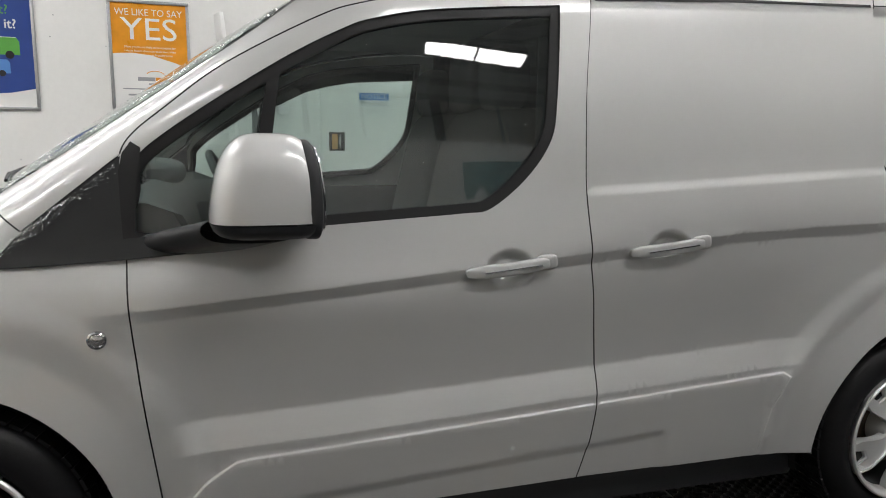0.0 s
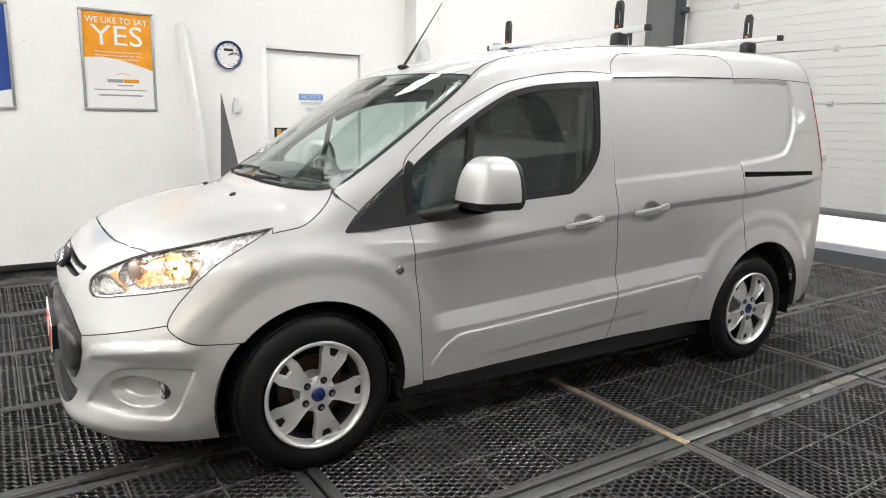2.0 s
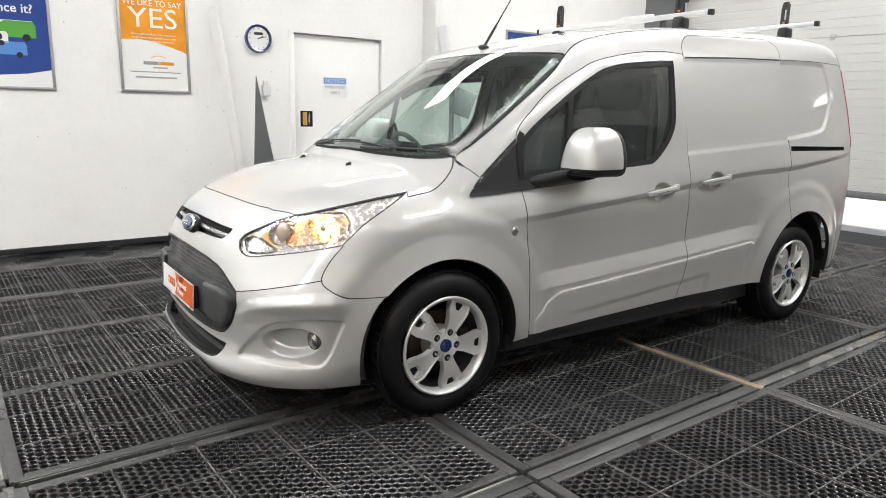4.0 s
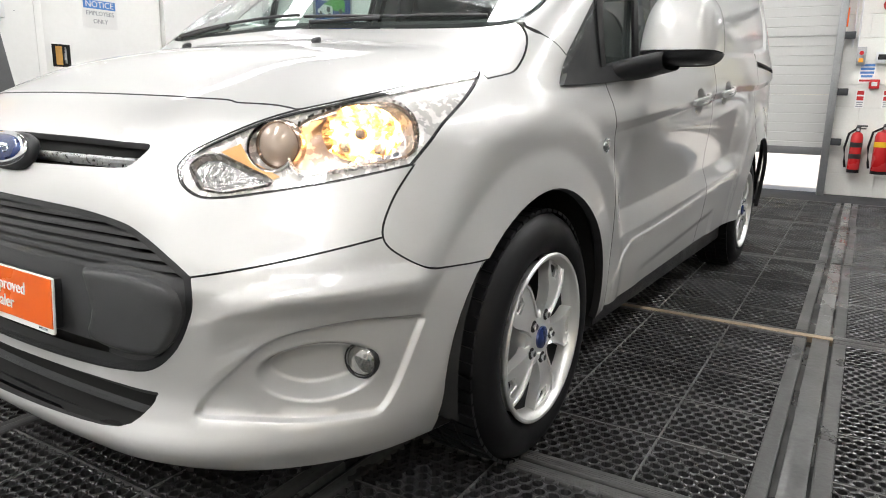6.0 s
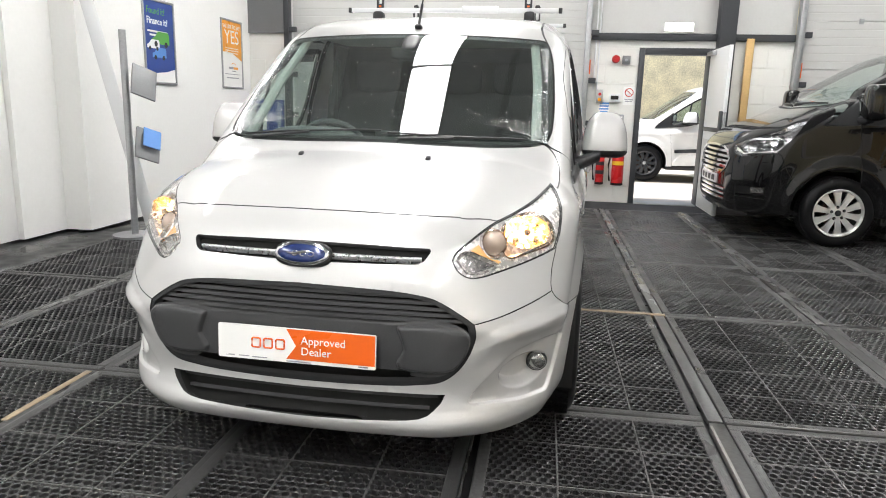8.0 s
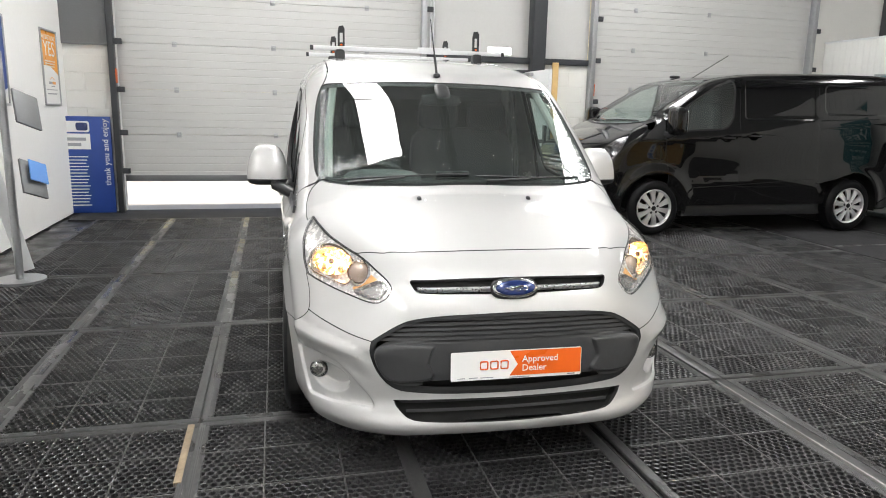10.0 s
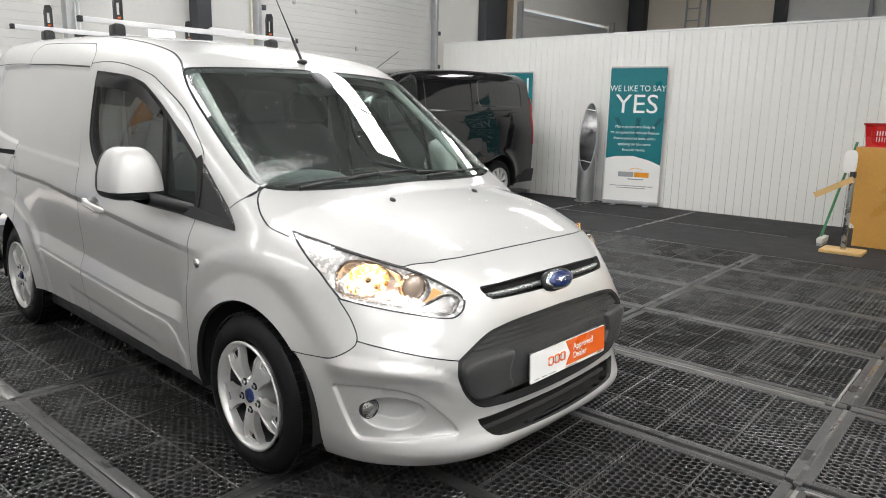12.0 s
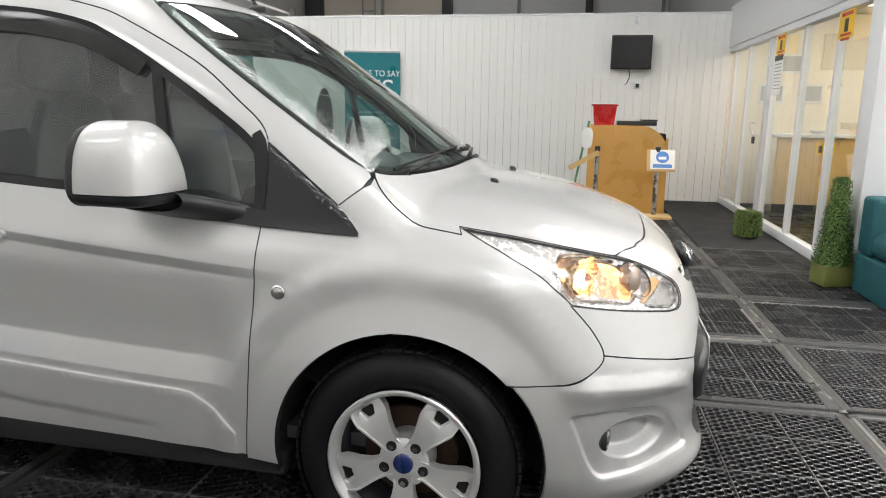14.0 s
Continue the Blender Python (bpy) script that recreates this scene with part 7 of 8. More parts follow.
def sign_stand(x, y, rz, sign):
    s_ = thing("sign_stand", x, y, 0, rz, "steel post sign stand on a pale wooden base", "stand", "sign stands")
    part("base", box(-0.16, 0.16, -0.20, 0.20, 0, 0.035, 0.006), PALE_WOOD, s_)
    part("post", cyl((0, 0, 0.035), (0, 0, 0.80), 0.028, seg=20), STEEL, s_, "brushed steel post")
    part("post_cap", cyl((0, 0, 0.80), (0, 0, 0.86), 0.032, seg=20), DARK_STEEL, s_)
    if sign:
        b_ = box(-0.012, 0.0, -0.20, 0.13, -0.14, 0.14, 0.003)
        b_.transform(pose(-0.05, 0, 0.70, 0, 25, 0))
        part("tray", b_, PALE_WOOD, s_)
        g = new("sign_sheet")
        g.parent = s_
        g.matrix_local = pose(-0.068, -0.05, 0.715, 0, 25, 0) @ pose(0, 0, 0, 0, 0, -90)
        part("sheet", box(-0.14, 0.14, -0.001, 0, -0.12, 0.12), WHITE_PRINT, g)
        part("disc", cyl((0, -0.0025, 0.03), (0, -0.001, 0.03), 0.075, seg=28), SKY_PRINT, g)
        part("mask_mark", box(-0.045, 0.045, -0.0035, -0.0025, 0.0, 0.035, 0.0), WHITE_PRINT, g)
        part("caption", box(-0.11, 0.11, -0.002, -0.001, -0.105, -0.06), SKY_PRINT, g)
    else:
        b_ = box(-0.006, 0.006, -0.02, 0.38, -0.03, 0.03)
        b_.transform(pose(-0.05, 0.0, 0.78, -30, 0, 0))
        part("tilted_board", b_, PALE_WOOD, s_)


sign_stand(5.98, -0.70, 0, False)
sign_stand(6.12, -1.42, 0, True)
br = thing("broom", 6.35, -0.42, 0, 0, "green-handled broom leaning on the desk", "broom")
part("shaft", cyl((0, 0.02, 0.08), (0.2, -0.18, 1.15), 0.014, seg=10), mat("green_shaft", (0.05, 0.22, 0.10), 0.4), br)
part("head", box(-0.16, 0.16, -0.03, 0.03, 0.03, 0.09, 0.01), FRAME_WHITE, br)
part("bristles", box(-0.15, 0.15, -0.025, 0.025, 0.0, 0.04), GREY_PRINT, br)
bg = thing("hanging_bag", 6.42, -0.58, 0.86, 0, "white cloth hanging at the desk side", "cloth")
part("cloth", blob(0, 0, 0.08, 0.01, 0.07, 0.13, 0.6, 0.6, 16, 10), WHITE_PRINT, bg)

# glazed office front
of = thing("office_front", 0, YO, 0, 0, "white framed glazed office front with clear panes", "glazed screen", kind="structure")
posts = [7.70, 6.93, 6.00, 5.80, 4.80, 3.91, 3.06]
part("head_rail", box(3.1, XR, -0.06, 0.04, 2.10, 2.17, 0.004), FRAME_WHITE, of)
part("foot_rail", box(3.1, XR, -0.055, 0.03, 0.0, 0.09, 0.004), FRAME_WHITE, of)
for px_ in posts:
    part("mullion", box(px_ - 0.022, px_ + 0.022, -0.045, 0.02, 0.09, 2.10, 0.004), FRAME_WHITE, of)
for a0, a1 in zip(posts, posts[1:]):
    if a0 - a1 < 0.4:
        part("infill", box(a1 + 0.022, a0 - 0.022, -0.04, 0.012, 0.09, 2.10, 0.004), FRAME_WHITE, of)
        continue
    pane_ = bmesh.new()
    pane_.faces.new([pane_.verts.new(q) for q in ((a1 + 0.022, -0.008, 0.09), (a0 - 0.022, -0.008, 0.09), (a0 - 0.022, -0.008, 2.10), (a1 + 0.022, -0.008, 2.10))])
    part("pane", pane_, GLASS, of, smooth=0).visible_shadow = False
part("pull_handle", tube([(6.12, 0.03, 1.02), (6.12, 0.08, 1.03), (6.26, 0.08, 1.16), (6.26, 0.03, 1.17)], 0.014, 10), FRAME_WHITE, of)
part("key_lock", box(6.20, 6.28, 0.03, 0.05, 0.92, 1.0, 0.004), DARK_STEEL, of)
structure("office_fascia", box(2.9, XR + 0.1, YO - 0.12, YO + 0.06, 2.17, 2.72, 0.004), FRAME_WHITE, "white fascia above the glazed front", "fascia")
structure("office_upper", box(2.9, 15.7, YO - 0.2, YO - 0.02, 2.72, 6), PANEL_WHITE, "pale upper wall above the office", "wall")
structure("office_pier", box(2.93, 3.17, YO - 0.16, YO + 0.06, 0, 2.17, 0.006), FRAME_WHITE, "white pier at the end of the glazing", "pier")
b = bmesh.new()
for q in ((2.95, XR + 0.1, -6.2, -6.0, 0, 2.72), (XR, XR + 0.1, -6.0, YO, 0, 2.72), (2.85, 2.95, -6.0, -3.4, 0, 2.72), (2.95, XR, -6.0, YO - 0.1, 2.6, 2.72)):
    box(*q, bm=b)
structure("office_walls", b, ROOM_CREAM, "cream office walls seen through the glazing", "wall")
for x, y in ((6.6, -3.6), (6.6, -5.0), (4.4, -3.6), (4.4, -5.0)):
    t = thing("office_light", x, y, 2.55, 20, "lit fluorescent fitting on the office ceiling", "light", "office lights")
    part("body", box(-0.7, 0.7, -0.17, 0.17, 0.0, 0.05, 0.006), FRAME_WHITE, t)
    part("tube", box(-0.68, 0.68, -0.15, 0.15, -0.03, 0.0, 0.004), OFFICE_GLOW, t, "glowing tube cover")
ct = thing("office_counter", 7.0, -4.2, 0, 0, "pale wooden office counter behind the glass", "counter")
part("front", box(0, 0.04, -1.3, 1.2, 0, 0.98, 0.004), PALE_WOOD, ct)
part("top", box(-0.06, 0.5, -1.35, 1.25, 0.98, 1.02, 0.004), FRAME_WHITE, ct)
part("plinth", box(-0.01, 0.0, -1.3, 1.2, 0, 0.12), DARK_STEEL, ct)
for y in (0.57, 0.69):
    part("counter_notice", box(-0.004, 0.0, y - 0.053, y + 0.053, 0.76, 0.93), YELLOW, ct, "yellow notice")
    part("notice_band", box(-0.006, -0.004, y - 0.022, y + 0.022, 0.79, 0.88), BLACK_PRINT, ct)
for y, z in ((-3.1, 1.55), (-3.6, 1.55), (-3.35, 1.95)):
    fp = thing("office_print", XR - 0.012, y, z, -90, "small framed print on the office wall", "picture", "office prints")
    part("frame", box(-0.17, 0.17, -0.012, 0.0, -0.13, 0.13, 0.004), FRAME_WHITE, fp)
    part("sheet", box(-0.14, 0.14, -0.014, -0.012, -0.10, 0.10), GREY_PRINT, fp)
bw = thing("counter_bowl", 7.15, -3.5, 1.02, 0, "small white bowl on the office counter", "bowl")
part("bowl", lathe([(0.0, 0.0), (0.05, 0.0), (0.09, 0.05), (0.085, 0.05), (0.045, 0.01), (0, 0.01)], 24, "z"), FRAME_WHITE, bw)
for x, z, w, h in ((5.44, 1.985, 0.31, 0.20), (3.66, 1.98, 0.32, 0.215)):
    g = thing("warning_sign", x, YO + 0.05, z, 180, "yellow warning notice on the glass", "sign", "yellow notices")
    part("sheet", box(-w / 2, w / 2, -0.002, 0, -h / 2, h / 2), YELLOW, g)
    part("figure", box(-w * 0.12, w * 0.12, -0.003, -0.002, -h * 0.28, h * 0.2), BLACK_PRINT, g)
    bars(g, 0, h * 0.44, (w * 0.7,), 0.03, 0.05, RED, -0.0022)
    bars(g, 0, -h * 0.33, (w * 0.7, w * 0.6), 0.02, 0.035, RED, -0.0022)
g = thing("door_notice", 5.46, YO + 0.05, 1.70, 180, "white paper notice on the glazing", "sign")
part("sheet", box(-0.155, 0.155, -0.002, 0, -0.235, 0.18), WHITE_PRINT, g)
part("dark_head", box(-0.15, 0.15, -0.003, -0.002, 0.12, 0.175), BLACK_PRINT, g)
bars(g, 0, 0.09, (0.24,) * 8, 0.010, 0.036, GREY_PRINT, -0.0022)


def leafy(name, parent, count, sample, size, material, seed):
    """Many small leaves over a clipped form; sample(rng) gives a point and its outward way."""
    rng = random.Random(seed)
    vs, fs = [], []
    for _ in range(count):
        p, n_ = sample(rng)
        p, n_ = Vector(p), Vector(n_).normalized()
        p += n_ * rng.uniform(-0.02, 0.012)
        t_ = n_.orthogonal().normalized()
        t_ = (Matrix.Rotation(rng.uniform(0, 6.28), 3, n_) @ t_ + n_ * rng.uniform(0.1, 0.9)).normalized()
        u_ = n_.cross(t_).normalized()
        s_ = size * rng.uniform(0.6, 1.2)
        k = len(vs)
        vs += [p - u_ * s_ * 0.1, p + t_ * s_ * 0.5 - u_ * s_ * 0.32, p + t_ * s_, p + t_ * s_ * 0.5 + u_ * s_ * 0.32]
        fs.append((k, k + 1, k + 2, k + 3))
    me = bpy.data.meshes.new(name)
    me.from_pydata([tuple(v) for v in vs], [], fs)
    return mesh_ob(name, me, material, parent, "", 0)


def cone_sample(r0, z0, z1):
    def f(rng):
        t_ = rng.random() ** 1.5
        a_ = rng.uniform(0, 2 * math.pi)
        r = r0 * (1 - t_ * 0.62)
        c_, s_ = math.cos(a_), math.sin(a_)
        k = min(1.0 / max(abs(c_), abs(s_)), 1.28)
        if rng.random() < 0.06:
            return (r0 * 0.38 * k * c_ * rng.random(), r0 * 0.38 * k * s_ * rng.random(), z1), (0.2 * c_, 0.2 * s_, 1)
        return (r * k * c_, r * k * s_, z0 + (z1 - z0) * t_), (c_, s_, 0.3)
    return f


def cube_sample(s_, h):
    def f(rng):
        k = rng.choice((0, 1, 2, 3, 4, 4))
        u_, v_ = rng.uniform(-s_, s_), rng.uniform(0.02, h)
        if k == 4:
            return (u_, rng.uniform(-s_, s_), h), (0, 0, 1)
        return ((s_ if k == 0 else -s_, u_, v_), (1 if k == 0 else -1, 0, 0)) if k < 2 else ((u_, s_ if k == 2 else -s_, v_), (0, 1 if k == 2 else -1, 0))
    return f


tpy = thing("cone_topiary", 2.98, -2.37, 0, 12, "clipped green box obelisk in a mossy square pot", "topiary")
part("pot", box(-0.105, 0.105, -0.105, 0.105, 0, 0.165, 0.012), POT_GREEN, tpy, "moss green square pot")
part("core", cyl((0, 0, 0.165), (0, 0, 0.78), 0.098, 0.032, 20), mat("dark_leaf_core", (0.01, 0.02, 0.006), 0.9), tpy)
leafy("foliage", tpy, 7500, cone_sample(0.105, 0.165, 0.80), 0.017, LEAF, 3)
leafy("pale_foliage", tpy, 2600, cone_sample(0.107, 0.165, 0.80), 0.016, LEAF_LIGHT, 4)
tpc = thing("cube_topiary", 4.98, -2.24, -0.004, 25, "clipped green box cube on the floor", "topiary")
part("core", box(-0.088, 0.088, -0.088, 0.088, 0, 0.255, 0.03), MATS["dark_leaf_core"], tpc)
leafy("foliage", tpc, 4200, cube_sample(0.095, 0.27), 0.017, LEAF_LIGHT, 5)
leafy("dark_foliage", tpc, 1300, cube_sample(0.093, 0.265), 0.016, LEAF, 6)
so = thing("sofa", 2.55, -3.17, 0, -90, "teal upholstered armless sofa beside the topiary", "sofa")
part("base", box(-0.70, 0.70, -0.32, 0.29, 0.0, 0.285, 0.02, seg=3), TEAL_CLOTH, so)
part("seat_cushion", box(-0.705, 0.705, -0.36, 0.08, 0.287, 0.475, 0.08, seg=6), TEAL_CLOTH, so, "rounded teal seat cushion")
part("backrest", box(-0.70, 0.70, 0.07, 0.29, 0.287, 0.705, 0.035, seg=4), TEAL_CLOTH, so)

# bright roof strips in two runs, either side of the ridge
for x, y0, y1 in ((-4.95, 1.40, 6.4), (-0.45, 1.40, 6.4), (4.05, 1.12, 6.4), (9.60, 2.20, 4.00), (-4.95, -6.9, -1.7), (-0.45, -6.9, -1.7), (4.05, -6.9, -1.7)):
    n_ = round((y1 - y0) / 0.87)
    for k in range(n_):
        cy = y0 + (k + 0.5) * (y1 - y0) / n_
        li = thing("ceiling_light", x, cy, 5.45, 0, "long bright white ceiling light panel", "ceiling light", "ceiling light rows")
        hl = (y1 - y0) / n_ / 2 - 0.008
        part("housing", box(-0.39, 0.39, -hl, hl, 0.0, 0.06, 0.01), GREY_STEEL, li)
        part("diffuser", box(-0.35, 0.35, -hl + 0.015, hl - 0.015, -0.012, 0.0), STRIP_DIM if x < -4 and y0 > 0 else STRIP, li, "glowing white diffuser", 0)
        for yy in (-0.3, 0.3):
            part("hanger", cyl((0, yy, 0.06), (0, yy, 0.55), 0.006, seg=6), GALV, li)

# ---- rubber ring mats over the floor ----
MAT_W, MAT_L = 0.885, 1.502
COLUMNS = (-3.09, -2.17, -1.26, -0.39, 0.47, 1.46, 2.42, 3.36, 4.28, 5.21)
ROWS = (-4.64, -3.12, -1.60, -0.08, 1.42, 2.95, 4.47, 6.02)


def ring_mat_mesh(w, l, t=0.02):
    """The perforated field of a mat: sections of 0.3 m with staggered holes through the rubber, solid lines between."""
    pitch, hole = 0.0352, 0.0138
    rise = pitch * 0.866
    vs, fs = [], []
    seg = 9
    nx, ny = int((w - 0.046) / pitch - 0.5), int((l - 0.046) / rise)
    sx, sy = -(nx - 0.5) * pitch / 2, -(ny - 1) * rise / 2
    for j in range(ny):
        for i in range(nx):
            cx, cy = sx + (i + 0.5 * (j % 2)) * pitch, sy + j * rise
            k = len(vs)
            vs += [(cx + pitch / math.sqrt(3) * math.sin(math.pi / 3 * q), cy + pitch / math.sqrt(3) * math.cos(math.pi / 3 * q), -0.0022) for q in range(6)]
            ring = [(hole * math.sin(2 * math.pi * (q + 0.25) / seg), hole * math.cos(2 * math.pi * (q + 0.25) / seg)) for q in range(seg)]
            vs += [(cx + u * 1.10, cy + v * 1.10, 0.0) for u, v in ring]
            vs += [(cx + u, cy + v, -0.0012) for u, v in ring]
            vs += [(cx + u, cy + v, -t) for u, v in ring]
            owner = [int(round((q + 0.25) / seg * 6)) % 6 for q in range(seg)]
            for q in range(seg):
                q2 = (q + 1) % seg
                p, r = owner[q], owner[q2]
                fs.append((k + p, k + 6 + q2, k + 6 + q) if p == r else (k + p, k + r, k + 6 + q2, k + 6 + q))
                fs.append((k + 6 + q, k + 6 + q2, k + 6 + seg + q2, k + 6 + seg + q))
                fs.append((k + 6 + seg + q, k + 6 + seg + q2, k + 6 + 2 * seg + q2, k + 6 + 2 * seg + q))
    me = bpy.data.meshes.new("ring_field")
    me.from_pydata(vs, [], fs)
    return me


def mat_border(w, l):
    """The solid edge of a mat with its fine ribs."""
    bm = bmesh.new()
    e = 0.045
    for x0, x1, y0, y1 in ((-w / 2, w / 2, -l / 2, -l / 2 + e), (-w / 2, w / 2, l / 2 - e, l / 2), (-w / 2, -w / 2 + e, -l / 2 + e, l / 2 - e), (w / 2 - e, w / 2, -l / 2 + e, l / 2 - e)):
        box(x0, x1, y0, y1, -0.02, 0.0012, 0.006, bm=bm, seg=2)
        long_x = x1 - x0 > y1 - y0
        for k in range(3):
            f0 = 0.008 + 0.008 * k
            if long_x:
                box(x0 + 0.01, x1 - 0.01, y0 + f0, y0 + f0 + 0.004, -0.004, 0.0019, bm=bm)
            else:
                box(x0 + f0, x0 + f0 + 0.004, y0 + 0.01, y1 - 0.01, -0.004, 0.0019, bm=bm)
    me = bpy.data.meshes.new("border")
    bm.to_mesh(me)
    bm.free()
    return me


field, border = ring_mat_mesh(MAT_W, MAT_L), mat_border(MAT_W, MAT_L)
first_mat = thing("rubber_mat", 0, 0, 0, 0, "black perforated rubber ring mat, wet and worn at the edges", "mat", "floor mats")
tagged(mesh_ob("ring_field", field, MAT_RUBBER, first_mat, "", 0), kind="stuff")
mesh_ob("border", border, EDGE_RUBBER, first_mat, "grey worn ribbed border", 0)
long_seam = box(-0.0034, 0.0034, -MAT_L / 2 + 0.04, MAT_L / 2 - 0.04, -0.02, -0.0003, 0.001, seg=1)
cross_seam = box(-MAT_W / 2 + 0.04, MAT_W / 2 - 0.04, -0.0034, 0.0034, -0.02, 0.0001, 0.001, seg=1)
for bm, places in ((long_seam, [(-0.155, 0, 0), (0.155, 0, 0)]), (cross_seam, [(0, b, 0) for b in (-0.45, -0.15, 0.15, 0.45)])):
    o = part("seam", bm, SEAM_RUBBER, first_mat)
    o.location = places[0]
    for place in places[1:]:
        o2 = new("seam", o.data)
        o2.parent, o2.location = first_mat, place
rng = random.Random(11)
for xa, xb in zip(COLUMNS, COLUMNS[1:]):
    for ya, yb in zip(ROWS, ROWS[1:]):
        cx, cy = (xa + xb) / 2, (ya + yb) / 2
        if (cx > 3.4 and cy < -2.6) or (cx > 4.3 and cy < -1.6):
            continue
        m = ROOM @ pose(cx + rng.uniform(-0.005, 0.005), cy + rng.uniform(-0.007, 0.007), rng.uniform(0, 0.002), rng.uniform(-0.1, 0.1), rng.uniform(-0.1, 0.1), rng.uniform(-0.3, 0.3))
        copy_thing(first_mat, m)
for o in (*first_mat.children, first_mat):
    bpy.data.objects.remove(o)
structure("floor_mat_far", box(5.25, XR, -1.55, YB - 0.1, -0.022, -0.002), CARPET, "black flat matting near the partition", "matting")
structure("floor_mat_edge", box(-3.4, 5.2, 6.03, YB + 0.14, -0.022, -0.003), CARPET, "black matting along the shutters", "matting")
structure("carpet", box(3.4, XR, YO, -1.66, -0.022, -0.004), CARPET, "black carpet before the office", "carpet")


def strip(x0, x1, y0, y1, material, label, name="joint_strip", z=0.002):
    t = thing(name, (x0 + x1) / 2, (y0 + y1) / 2, 0, 0, label, "floor strip", "joint strips")
    part("strip", box((x0 - x1) / 2, (x1 - x0) / 2, (y0 - y1) / 2, (y1 - y0) / 2, -0.02, z, 0.002), material, t)


DUSTY, BLACK_JOINT = "worn grey joint strip between mats", "black rubber joint strip between mats"
for xa in COLUMNS[1:-1]:
    gap = 0.020 if xa not in (1.46, 2.42, 0.47) else 0.030
    for ya, yb in zip(ROWS[1:-1], ROWS[2:]):
        if ya < -1.7 and xa > 3.0:
            continue
        bright = (xa == -1.26 and ya > 1.0) or (xa == -2.17 and ya > -1.0) or (xa == 1.46 and ya > 1.0) or (xa == 2.42 and ya > 1.0)
        if bright:
            strip(xa - 0.028, xa + 0.028, ya + 0.02, yb - 0.02, ALU_STRIP, DUSTY, z=0.004)
        elif xa in (-1.26, 0.47):
            strip(xa - 0.014, xa + 0.014, ya + 0.02, yb - 0.02, EDGE_RUBBER, BLACK_JOINT)
            strip(xa + 0.018, xa + 0.027, ya + 0.03, yb - 0.03, ALU_STRIP, "thin bare metal joint edge between mats", z=0.001)
        else:
            strip(xa - gap, xa + gap, ya + 0.01, yb - 0.01, EDGE_RUBBER, BLACK_JOINT)
for xa, xb, m_ in ((-0.36, 0.44, EDGE_RUBBER), (0.50, 1.42, ALU_STRIP), (1.50, 2.38, ALU_STRIP), (2.45, 3.33, EDGE_RUBBER), (3.39, 5.2, EDGE_RUBBER)):
    strip(xa, xb, -1.618, -1.585, m_, DUSTY if m_ is ALU_STRIP else BLACK_JOINT, z=0.001)
for x0_, x1_, y0_, y1_ in ((-0.28, 0.44, -1.624, -1.608), (1.42, 2.10, -1.546, -1.534), (2.29, 2.305, -2.40, -1.63), (0.449, 0.462, -2.9, -1.64), (1.425, 1.437, -1.5, -0.12)):
    strip(x0_, x1_, y0_, y1_, BARE_FLOOR, "bare pale floor in the joint between mats", z=0.0045)
strip(-1.325, -1.295, -0.62, -0.11, WOOD_STRIP, "worn wooden joint strip between mats", "wooden_strip", z=0.005)
strip(0.62, 1.50, 1.400, 1.440, WOOD_STRIP, "worn wooden joint strip between mats", "wooden_strip", z=0.005)

# ---- the other vehicles ----


big_width = curve((0.15, 0.90), (0.30, 0.955), (0.50, 0.972), (0.80, 0.985), (1.12, 0.985), (1.30, 0.962), (1.60, 0.912), (1.86, 0.862), (2.05, 0.80))
big_nose = curve((0.15, -0.88), (0.25, -1.0), (0.36, -1.045), (0.55, -1.055), (0.75, -1.05), (0.90, -1.02), (1.0, -0.96), (1.10, -0.82), (1.25, -0.45))
big_corner = curve((0.15, 1.08), (0.35, 1.16), (0.60, 1.18), (0.85, 1.155), (1.0, 1.10), (1.2, 0.94))
big_bonnet = curve((-1.1, 0.86), (-0.95, 1.04), (-0.75, 1.155), (-0.5, 1.235), (-0.25, 1.29), (0.1, 1.34), (0.5, 1.38))
big_roof = curve((0.4, 1.72), (0.7, 1.865), (0.9, 1.915), (1.2, 1.955), (1.7, 1.985), (2.8, 2.005), (3.5, 2.0), (3.9, 1.97))
big_tail = curve((0.1, 3.70), (0.35, 3.86), (1.0, 3.87), (1.5, 3.82), (1.95, 3.72))


big_round = curve((-1.1, 0.08), (0.3, 0.08), (1.0, 0.15), (3.8, 0.15))


def big_waist(y):
    return 1.115 + 0.085 * y


